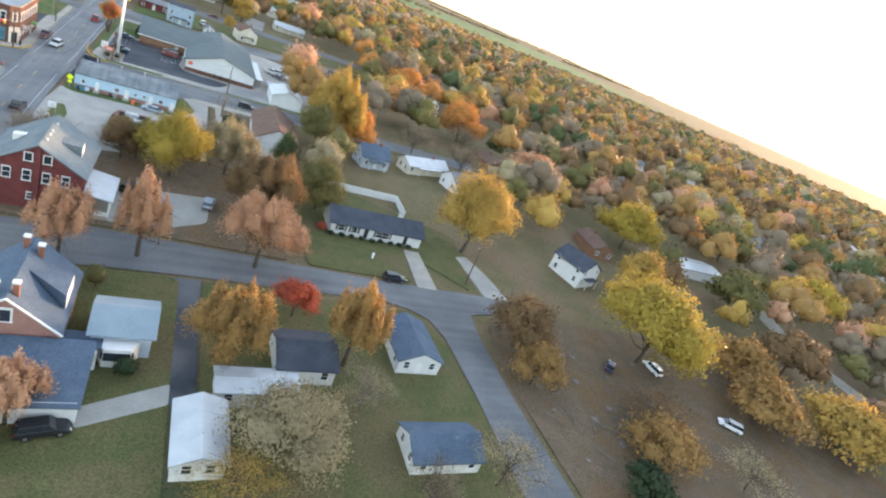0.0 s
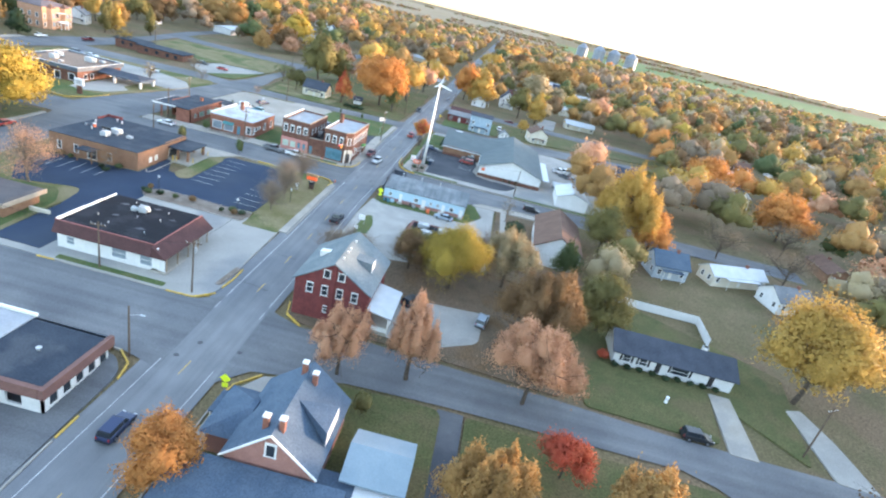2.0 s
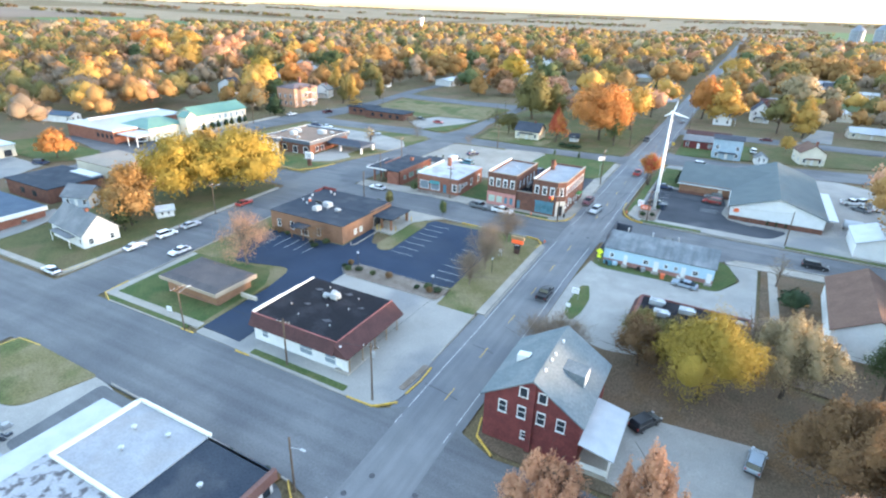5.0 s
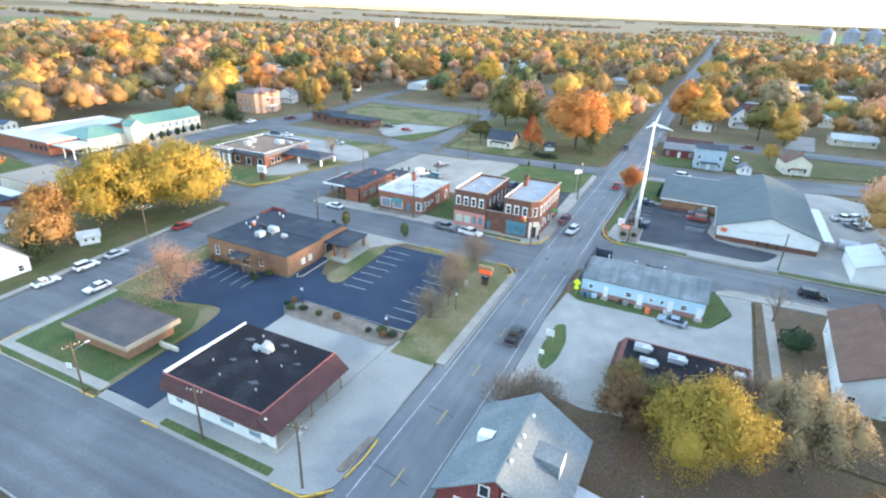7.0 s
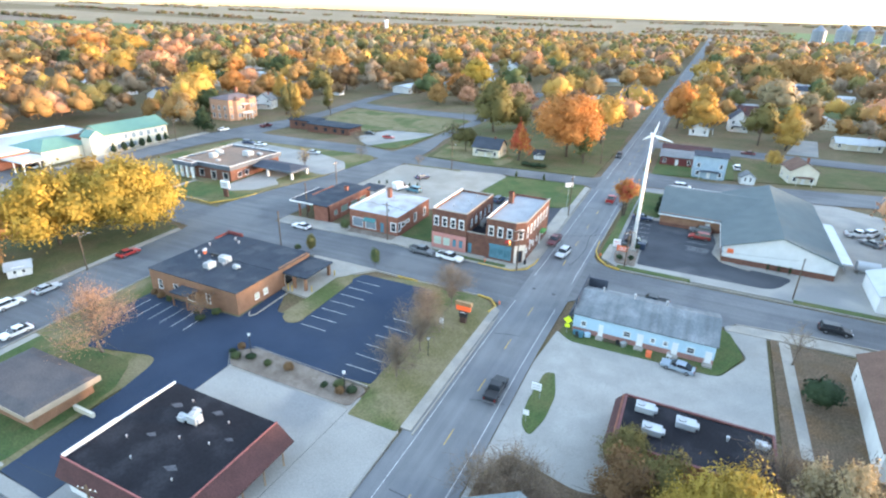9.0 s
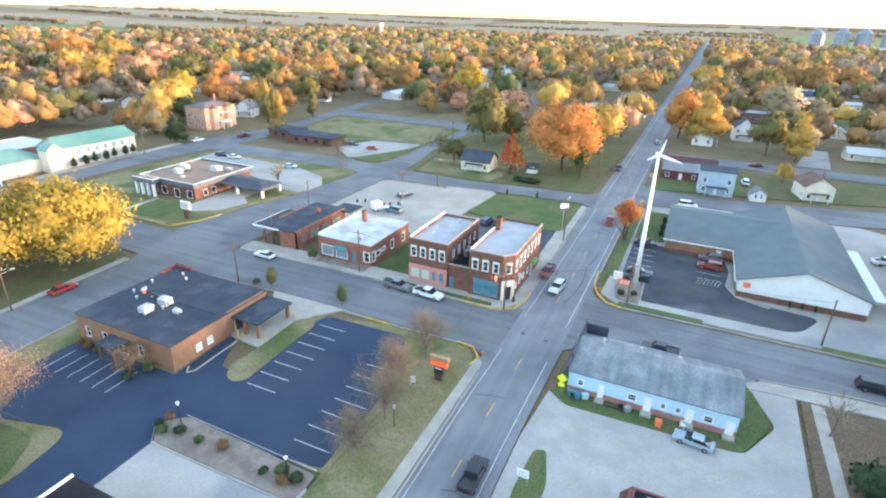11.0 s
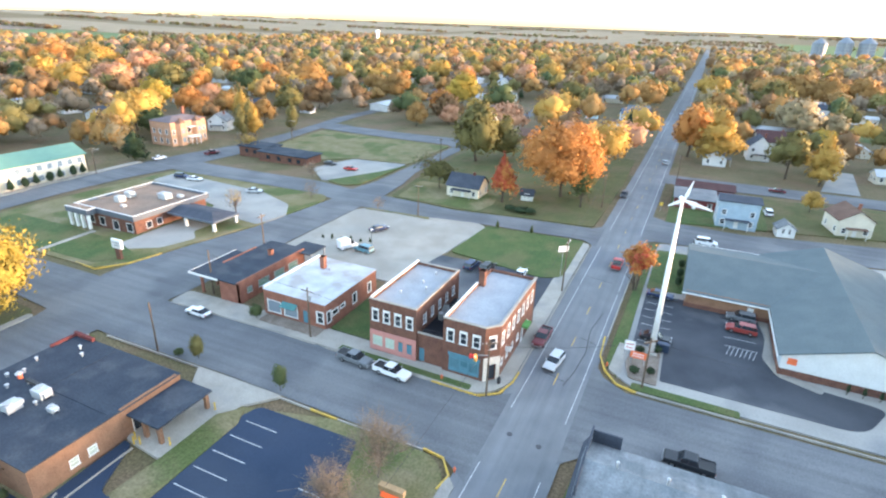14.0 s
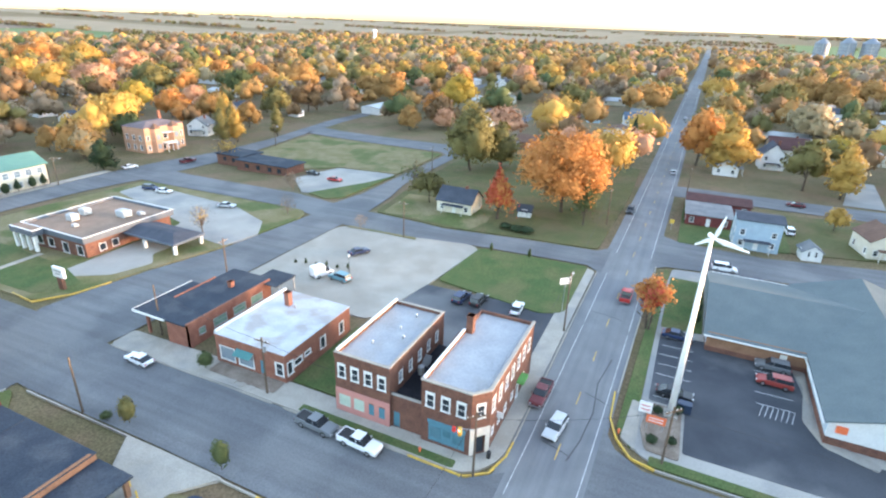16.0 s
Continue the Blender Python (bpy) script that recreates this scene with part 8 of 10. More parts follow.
def old_house():
    """The gabled brick-and-slate house beside the main road."""
    b = thing("old_house", 16.5, 63, "old brick house with steep blue-grey roof and low blue additions", "house")
    x0, x1, y0, y1, he, hr = 11.4, 21.6, 59.8, 72.6, 4.4, 8.6
    gb = mat("pink_brick", (.38, .2, .16), (.32, .165, .135), .8, .9, fine=.12)
    so = [(1.4, 2.3, 1, 2.6), (7.8, 8.7, 1, 2.6)]
    four_walls(b, x0, x1, y0, y1, he, gb, south=so, west=[(2, 3, 1, 2.6), (5.5, 6.5, 1, 2.6), (9, 10, 1, 2.6)])
    for yy in (y0, y1 - .25):
        bm = bmesh.new()
        gable_end(bm, x0, x1, yy, he, hr)
        part("gable", bm, gb, b, "pinkish brick gable")
    window((x0, y0), (1, 0), 4.6, 5.6, 5.4, 7.0, b, border=.18, lintel=.1, proud=.06, sash=False, glass_at=.035)
    bm = bmesh.new()
    gable(bm, x0, x1, y0, y1, he, hr, over=.4)
    part("roof", bm, SHINGLEBLUE, b, "steep blue-grey shingle roof")
    bm = bmesh.new()
    for s in (-1, 1):
        limb(bm, (16.5, y0 - .45, hr + .12), (16.5 + s * 5.5, y0 - .45, he - .22), .13, .13, 4)
    part("bargeboard", bm, TRIM, b, "white bargeboards")
    for x, y in ((15.1, 61.5), (17.1, 61.0), (15.9, 71.0), (17.6, 70.0)):
        zb = hr - abs(x - 16.5) * .8 - .3
        boxes("chimney", [(x - .3, x + .3, y - .3, y + .3, zb, zb + 2.0)], BRICKORANGE, b, "orange brick chimney")
        boxes("chimney_cap", [(x - .38, x + .38, y - .38, y + .38, zb + 2.0, zb + 2.2)], TRIM, b)
    bm = bmesh.new()
    hull(bm, [(17.2, 66, 8.3), (21.4, 63.6, 6.9), (21.4, 68.4, 6.9), (17.2, 66.2, 8.3), (21.4, 63.6, 5.0), (21.4, 68.4, 5.0)],
         ((0, 1, 2, 3), (1, 4, 5, 2), (0, 4, 1), (3, 2, 5)))
    bmesh.ops.recalc_face_normals(bm, faces=bm.faces[:])
    part("dormer", bm, SHINGLEBLUE, b)
    bm = bmesh.new()
    hull(bm, [(21.42, 63.6, 5.0), (21.42, 68.4, 5.0), (21.42, 68.2, 6.8), (21.42, 63.8, 6.8), (21.5, 63.6, 5.0), (21.5, 68.4, 5.0), (21.5, 68.2, 6.8), (21.5, 63.8, 6.8)],
         ((3, 2, 1, 0), (4, 5, 6, 7), (0, 1, 5, 4), (2, 3, 7, 6), (1, 2, 6, 5), (3, 0, 4, 7)))
    part("dormer_front", bm, TRIM, b, "white dormer face")
    # west wing with a porch
    boxes("wing_wall", [(7.6, 11.38, 63, 70.5, -.4, 3.4)], gb, b)
    bm = bmesh.new()
    prism(bm, [(7.0, 62.4), (11.9, 62.4), (11.9, 71.1), (7.0, 71.1)], 3.41, 5.2, [(11.2, 66), (11.9, 66), (11.9, 67.6), (11.2, 67.6)])
    part("wing_roof", bm, SHINGLEBLUE, b)
    boxes("porch_roof", [(6.0, 9.4, 66.5, 70.5, 2.6, 2.8)], SHINGLEBLUE, b)
    for px_, py in ((6.2, 66.8), (6.2, 70.2), (6.2, 68.5)):
        boxes("porch_post", [(px_ - .1, px_ + .1, py - .1, py + .1, 0, 2.6)], TRIM, b)
    # low additions with broad blue roofs
    t = thing("low_addition", 16, 54, "low white-walled addition under a broad blue-grey roof", "building")
    boxes("wall", [(7.0, 25.0, 50.6, 59.3, -.4, 3.0)], WHITEWALL, t)
    bm = bmesh.new()
    hull(bm, [(6.6, 50.0, 2.9), (25.4, 50.0, 2.9), (25.4, 59.4, 4.3), (6.6, 59.4, 4.3), (6.6, 50.0, 2.7), (25.4, 50.0, 2.7), (25.4, 59.4, 2.7), (6.6, 59.4, 2.7)],
         ((0, 1, 2, 3), (7, 6, 5, 4), (0, 4, 5, 1), (1, 5, 6, 2), (2, 6, 7, 3), (3, 7, 4, 0)))
    part("roof", bm, SHINGLEBLUE, t, "broad blue-grey roof")
    boxes("roof_patch", [(12.5, 15.5, 51.2, 52.4, 3.1, 3.28)], BLACKROOF, t)
    boxes("east_wing", [(22.0, 25.6, 58.8, 62.2, -.4, 2.9)], WHITEWALL, t)
    boxes("east_wing_roof", [(21.7, 26.0, 59.45, 62.6, 2.91, 3.1)], SHINGLEBLUE, t)
    t = thing("street_shop", 10.4, 47, "low blue-roofed building with white gable beside the road", "building")
    boxes("wall", [(7.0, 17.6, 43.4, 49.6, -.4, 3.0)], WHITEWALL, t)
    bm = bmesh.new()
    gable(bm, 7.0, 17.6, 43.4, 49.5, 3.0, 4.8, 'x', over=.3)
    part("roof", bm, SHINGLEBLUE, t)
    for xx in (7.0, 17.35):
        bm = bmesh.new()
        gable_end(bm, 43.4, 49.5, xx, 3.0, 4.8, 'x')
        part("gable", bm, WHITEWALL, t)
    # tan-roofed carriage house with a bay
    t = thing("carriage_house", 27.8, 65, "small building under a pale blue-grey roof with white bay", "building")
    boxes("wall", [(24.6, 31.2, 61.4, 68.8, -.4, 3.4)], GREYWALL, t)
    bm = bmesh.new()
    gable(bm, 24.6, 31.2, 61.4, 68.8, 3.4, 4.9, 'x', over=.5)
    part("roof", bm, mat("pale_blue_roof", (.2, .26, .3), (.23, .29, .33), .4, .8, fine=.08), t)
    bm = bmesh.new()
    prism(bm, [(25.4, 61.3), (26.2, 59.4), (29.2, 59.4), (30.0, 61.3)], -.3, 2.6)
    part("bay", bm, WHITEWALL, t, "white bay window")
    bm = bmesh.new()
    prism(bm, [(25.9, 59.8), (26.3, 59.34), (29.1, 59.34), (29.5, 59.8)], .9, 2.1)
    part("bay_glass", bm, GLASS, t)


old_house()


def ranch_house():
    x0, x1, y0, y1, he, hr = 62.2, 83.8, 102.8, 110.4, 2.8, 4.9
    b = thing("ranch_house", 73, 106.6, "long low white house with dark blue-grey roof", "house")
    so = [(1.6, 3.0, .9, 2.2), (4.6, 6.0, .9, 2.2), (7.6, 8.6, .1, 2.3), (10.4, 13.6, .8, 2.2), (17.2, 18.2, .1, 2.3)]
    four_walls(b, x0, x1, y0, y1, he, WHITEWALL, south=so)
    for o in so:
        if o[2] > .5:
            window((x0, y0), (1, 0), *o, b, border=.1)
            for s in (o[0] - .5, o[1] + .12):
                boxes("shutter", [(x0 + s, x0 + s + .38, y0 - .06, y0 - .01, .9, 2.2)], BLACK, b)
        else:
            boxes("door", [(x0 + o[0], x0 + o[1], y0 + .05, y0 + .1, .1, 2.3)], BLACK, b)
    bm = bmesh.new()
    gable(bm, x0, x1, y0, y1, he, hr, 'x', over=.6)
    part("roof", bm, SHINGLEDARK, b, "dark blue-grey shingle roof")
    for xx in (x0, x1 - .25):
        bm = bmesh.new()
        gable_end(bm, y0, y1, xx, he, hr, 'x')
        part("gable", bm, WHITEWALL, b)
    chimney(b, 78.6, 107.0, 4.4, 5.7, .8, TRIM)
    HOUSE_SPOTS.append((73, 106))
    t = thing("garden_fence", 76, 124, "tall white board fence round a back garden", "fence")
    for (ax, ay), (bx, by) in (((64, 126.8), (84.8, 126.6)), ((84.8, 126.6), (84.2, 117))):
        n = max(1, int(math.hypot(bx - ax, by - ay) / .6))
        dx, dy = (bx - ax) / n, (by - ay) / n
        for i in range(n):
            bm = bmesh.new()
            q = Vector((-dy, dx)).normalized() * .03
            px_, py = ax + dx * i, ay + dy * i
            prism(bm, [(px_ - q.x, py - q.y), (px_ + dx * .96 - q.x, py + dy * .96 - q.y), (px_ + dx * .96 + q.x, py + dy * .96 + q.y), (px_ + q.x, py + q.y)], -.2, 1.8 + .03 * (i % 2))
            part("board", bm, TRIM, t)
    boxes("rail", [(64, 84.8, 126.74, 126.82, .4, .5)], TRIM, t)


ranch_house()
small_house("cottage", 131.5, 103.5, 8.5, 10, 4.8, 7.4, WHITEWALL, SHINGLEDARK, "white two-storey house with dark roof among trees", 18, 'y')
small_house("garden_shed", 68.2, 46.0, 10.5, 6.6, 2.4, 4.0, WHITEWALL, SHINGLEBLUE, "small white outbuilding with blue-grey roof", 0, 'x', False, False, "shed")
small_house("bungalow", 70.0, 66.8, 7.6, 10.6, 2.6, 4.2, WHITEWALL, SHINGLEBLUE, "white bungalow with blue-grey roof under an orange tree", 0, 'y', False, False)
small_house("bungalow", 51.0, 62.2, 8.2, 8.4, 2.8, 4.4, WHITEWALL, SHINGLEDARK, "white bungalow with dark roof behind an oak", 0, 'x', False, False)
small_house("flat_annex", 44.0, 55.6, 10, 4.2, 2.7, 3.1, WHITEWALL, METALWHITE, "low pale-roofed annex behind a bungalow", 0, 'x', False, False, "shed")
small_house("white_garage", 37.3, 47.6, 5.4, 9.0, 2.6, 3.7, WHITEWALL, METALWHITE, "white garage with a pale metal roof", 0, 'y', False, False, "garage")
small_house("cottage", -103.5, 106.8, 15, 8.0, 3.6, 7.2, WHITEWALL, SHINGLEGREY, "white gabled house with grey roof at a corner", -6, 'x')
small_house("cottage", -46.5, 254.8, 10, 8, 3.4, 6.2, CREAMWALL, SHINGLEDARK, "cream cottage with dark roof and white dormer", 0, 'x')
small_house("garden_shed", -29, 258.6, 3.4, 3.4, 2.0, 3.2, WHITEWALL, SHINGLEDARK, "small white shed with dark roof", 10, 'x', False, False, "shed")
small_house("blue_house", 26.0, 265.6, 9.6, 7.2, 7.2, 8.0, SLATEWALL, SHINGLEDARK, "pale blue two-storey house with white windows", 3, 'x', True, False)
small_house("brick_garage", 15.6, 280.4, 11, 12.5, 3.0, 3.3, BRICKRED, SHINGLEGREY, "low brick garage with pale grey roof", 2, 'x', False, False, "garage")
small_house("maroon_roof_shop", 18, 292.6, 16.4, 8.6, 3.0, 3.9, BRICKRED, MANSARD, "long low shop with maroon roof", 2, 'x', False, False, "building")
small_house("maroon_roof_house", 43, 380, 14, 12, 5.4, 9.2, CREAMWALL, MANSARD, "cream two-storey house with maroon roof", 4, 'x')
small_house("long_shed", 51, 424, 29, 9, 3.6, 4.8, WHITEWALL, METALWHITE, "long low building with pale metal roof", 2, 'x', False, False, "building")
small_house("long_shed", 95, 504, 22, 8, 3.4, 4.6, WHITEWALL, METALWHITE, "long low building with pale metal roof", 4, 'x', False, False, "building")
small_house("roadside_house", -20, 433, 15, 9, 3.6, 6.6, WHITEWALL, SHINGLEBLUE, "white house with blue-grey roof beside the road", 14, 'x', False, False)
small_house("blue_cottage", -43, 431, 7, 7, 3.0, 5.2, BLUEWALL, SHINGLEDARK, "small pale blue cottage among trees", 10, 'x', False, False)
small_house("brick_bungalow", -59, 440, 14, 8, 3.0, 5.0, BRICKORANGE, MANSARD, "brick bungalow with dull red roof", 6, 'x', False, False)
small_house("roadside_shop", -24, 390, 13, 11, 3.8, 5.6, WHITEWALL, SHINGLEBROWN, "white-gabled shop with rusty brown roof", 0, 'y', False, False, "building")
small_house("tall_house", -134, 545, 12, 14, 6.0, 11.5, WHITEWALL, SHINGLEDARK, "tall white gabled house above the trees", 10, 'y', False, False)
small_house("cottage", -110, 480, 12, 9, 3.4, 6.2, WHITEWALL, SHINGLEGREY, "white cottage with pale grey roof", 0, 'x', False, False)
small_house("grey_cottage", -127.5, 121, 8, 7, 3.0, 5.4, GREYWALL, SHINGLEGREY, "grey gabled cottage beside a brick warehouse", 20, 'x', False, False)
small_house("garden_shed", -98.4, 124.2, 4, 3, 2.1, 3.0, WHITEWALL, METALWHITE, "small white shed under maples", 60, 'x', False, False, "shed")
small_house("long_shed", -243, 179, 17, 6, 3, 4.2, WHITEWALL, SHINGLEBLUE, "pale shed at the edge of the woods", 15, 'x', False, False, "shed")
small_house("house", -247, 281, 11, 9, 5.4, 8.6, WHITEWALL, SHINGLEDARK, "white two-storey house with dark roof among trees", 12, 'y', False, False, far=True)
small_house("garden_shed", -193, 367, 7, 5, 2.6, 3.8, WHITEWALL, METALWHITE, "white shed among far trees", 0, 'x', False, False, "shed", far=True)
small_house("house", -123, 472, 13, 8, 3.2, 5.4, WHITEWALL, METALWHITE, "white house with pale roof among far trees", 8, 'x', False, False, far=True)
small_house("house", -155, 598, 14, 9, 3.4, 5.8, WHITEWALL, METALWHITE, "white house with pale roof among far trees", 0, 'x', False, False, far=True)
for sx, sy in ((-247, 281), (-193, 367), (-155, 598), (-155, 584), (43, 366), (51, 412), (95, 490), (80, 470), (100, 455), (92, 440), (-20, 418), (-43, 419), (-59, 426), (-24, 376), (-12, 410), (-134, 528), (-110, 468), (-78, 430), (-79, 450), (-80, 470), (-82, 490)):
    HOUSE_SPOTS.append((sx, sy))
small_house("cottage", 52.6, 274.5, 8, 9, 4.4, 7.0, CREAMWALL, SHINGLEBROWN, "cream cottage with brown roof", 12, 'y')
small_house("garden_shed", 37.4, 263.4, 4, 4, 2.2, 3.6, WHITEWALL, SHINGLEGREY, "small white shed with grey roof", 8, 'y', False, False, "shed")
small_house("church_house", 36.5, 362, 8, 9, 5.6, 9.5, WHITEWALL, SHINGLEDARK, "tall white house with dark roof among maples", 5, 'y')
small_house("cottage", -20, 448, 12, 9, 4.0, 6.6, WHITEWALL, SHINGLEGREY, "white cottage beside the main road", 0, 'x')
small_house("white_cottage", -194, 303, 9, 9, 4.6, 7.8, WHITEWALL, SHINGLEGREY, "small white house beside the brick mansion", 20, 'y')
small_house("brown_roof_house", 53.5, 146.5, 11, 22, 4.4, 7.6, WHITEWALL, SHINGLEBROWN, "white house with a broad rusty brown roof", -3, 'y', False, False)


def brick_mansion():
    b = thing("brick_mansion", -182.0, 273, "tall orange brick building catching the evening sun", "building")
    so = row_of(3, 1.5, 3.6, 1.2, 1, 2.8) + row_of(3, 1.5, 3.6, 1.2, 4.6, 6.4)
    ea = [(.8, 1.9, 1, 2.8), (7.6, 8.6, .3, 2.8), (9.4, 10.4, 1, 2.8), (.8, 1.9, 4.6, 6.4), (8.0, 10.0, 4.6, 6.6), (16.2, 17.2, 1, 2.8), (16.2, 17.2, 4.6, 6.4)]
    four_walls(b, -193.0, -181.0, 264, 282, 9.5, BRICKSUNLIT, south=so, east=ea)
    glaze(b, (-193.0, 264), (1, 0), so, border=.15)
    glaze(b, (-181.0, 264), (0, 1), ea, border=.15)
    bm = bmesh.new()
    prism(bm, [(-193.5, 263.5), (-180.5, 263.5), (-180.5, 282.5), (-193.5, 282.5)], 9.5, 11, [(-188.5, 269), (-185.5, 269), (-185.5, 277), (-188.5, 277)])
    part("roof", bm, mat("purple_grey_roof", (.14, .11, .115), (.17, .135, .135), .4, .9, fine=.1, fscale=4), b, "low purplish-grey roof")
    for yy in (267.0, 275.2):
        bm = bmesh.new()
        prism(bm, [(-180.98, yy - .6), (-179.2, yy + .3), (-179.2, yy + 2.9), (-180.98, yy + 3.8)], -.4, 9.0)
        part("bay", bm, BRICKSUNLIT, b)
        boxes("bay_window", [(-179.19, -179.1, yy + .8, yy + 2.4, 1.2, 3.2), (-179.19, -179.1, yy + .8, yy + 2.4, 4.8, 6.8)], PALEGLASS, b)
        bm = bmesh.new()
        prism(bm, [(-180.98, yy - .8), (-178.9, yy + .2), (-178.9, yy + 3.0), (-180.98, yy + 4.0)], 9.01, 10.8, [(-180.9, yy + 1.4), (-180.5, yy + 1.4), (-180.5, yy + 1.8), (-180.9, yy + 1.8)])
        part("bay_roof", bm, SHINGLEBROWN, b)
    boxes("porch_roof", [(-180.95, -177.2, 270.6, 275.4, 2.9, 3.2), (-180.95, -178.2, 271, 275, 6.9, 7.1)], TRIM, b, "white two-storey porch")
    for yy in (270.8, 273, 275.1):
        boxes("porch_post", [(-177.5, -177.3, yy - .1, yy + .1, -.4, 2.9)], TRIM, b)
    boxes("balcony_rail", [(-177.4, -177.3, 270.7, 275.3, 3.9, 4.05), (-177.4, -177.3, 270.7, 275.3, 3.3, 3.45)], TRIM, b)
    chimney(b, -190.5, 279, 9, 13.6, 1)
    HOUSE_SPOTS.append((-187, 275))


def long_green_building():
    b = thing("school", -185, 200, "two-storey cream school wing with green metal roof and low brick wing", "building")
    lo, up = row_of(8, 1.6, 3.2, 1.7, 1.0, 2.7), row_of(8, 1.6, 3.2, 1.7, 4.2, 5.9)
    x0, x1, y0, y1, he, hr = -184, -172, 195, 222, 6.8, 9.6
    end = row_of(2, 2.5, 5, 1.7, 1.0, 2.7) + row_of(2, 2.5, 5, 1.7, 4.2, 5.9)
    wall("wall", (x1, y0), (x1, y1), -3, he, CREAMWALL, b, lo + up)
    glaze(b, (x1, y0), (0, 1), lo + up, border=.15, glass=PALEGLASS)
    wall("wall", (x1, y1), (x0, y1), -3, he, CREAMWALL, b)
    wall("wall", (x0, y0), (x1, y0), -3, he, CREAMWALL, b, end)
    glaze(b, (x0, y0), (1, 0), end, border=.15, glass=PALEGLASS)
    wall("wall", (x0, y1), (x0, y0), -3, he, CREAMWALL, b)
    bm = bmesh.new()
    gable(bm, x0, x1, y0, y1, he, hr, over=.5)
    part("roof", bm, GREENMETAL, b, "green metal roof")
    for yy in (y0, y1 - .25):
        bm = bmesh.new()
        gable_end(bm, x0, x1, yy, he, hr)
        part("gable", bm, CREAMWALL, b)
    # stair tower with a cream gable, and the hipped green link behind it
    boxes("tower", [(-176.5, -171.6, 190, 194.9, -3, 7.0)], CREAMWALL, b, "cream stair tower")
    bm = bmesh.new()
    gable(bm, -176.5, -171.6, 190, 194.9, 7.0, 8.8, 'x', over=.3)
    part("tower_roof", bm, GREENMETAL, b)
    bm = bmesh.new()
    gable_end(bm, 190, 194.9, -171.85, 7.0, 8.8, 'x')
    part("tower_gable", bm, CREAMWALL, b)
    boxes("link_wall", [(-194, -176.6, 176, 193, -3, 4.0)], CREAMWALL, b)
    bm = bmesh.new()
    prism(bm, [(-194.6, 175.4), (-176, 175.4), (-176, 193.4), (-194.6, 193.4)], 4.01, 6.6, [(-187, 181), (-183, 181), (-183, 188), (-187, 188)])
    part("link_roof", bm, GREENMETAL, b, "green hipped roof")
    boxes("flat_wing_wall", [(-212, -194.7, 165, 206, -3, 4.0), (-194.7, -182, 165, 175.3, -3, 4.0)], BRICKORANGE, b, "low orange brick wing")
    boxes("flat_wing_roof", [(-212.4, -194.65, 164.6, 206.4, 4.01, 4.4), (-194.65, -181.6, 164.6, 175.35, 4.01, 4.4)], METALWHITE, b, "pale flat roof", bevel=.05)
    boxes("roof_light", [(-210, -208, 172, 204, 4.42, 5.1)], FOAMWHITE, b, "long white raised roof edge", bevel=.1)
    for k in range(4):
        boxes("window", [(-192.6 + 2.8 * k, -191.2 + 2.8 * k, 164.9, 164.99, 1, 2.6)], GLASS, b)
    boxes("front_canopy", [(-181.5, -170, 166, 175, 3.0, 3.4)], METALWHITE, b, "pale flat entrance canopy")
    for px_, py in ((-170.6, 166.6), (-170.6, 174.4), (-176, 166.6), (-176, 174.4)):
        boxes("canopy_post", [(px_ - .15, px_ + .15, py - .15, py + .15, -1, 3.0)], TRIM, b)


def brick_low_office():
    b = thing("low_brick_row", -130, 268, "long low brick offices with dark flat roofs", "building")
    for i, (a, c, y0) in enumerate(((-148, -135, 267), (-134.9, -113, 263.2))):
        boxes("wall", [(a, c, y0, y0 + 9, -.6, 3.2)], BRICKBROWN, b)
        boxes("roof", [(a - .6, c + .6, y0 - .6, y0 + 9.6, 3.21, 3.55)], DARKROOF, b)
    for x in (-145, -141, -131, -126, -121, -117):
        boxes("window", [(x, x + 1.4, 262.9 if x > -134 else 266.9, 263.19 if x > -134 else 266.99, 1, 2.4)], GLASS, b)


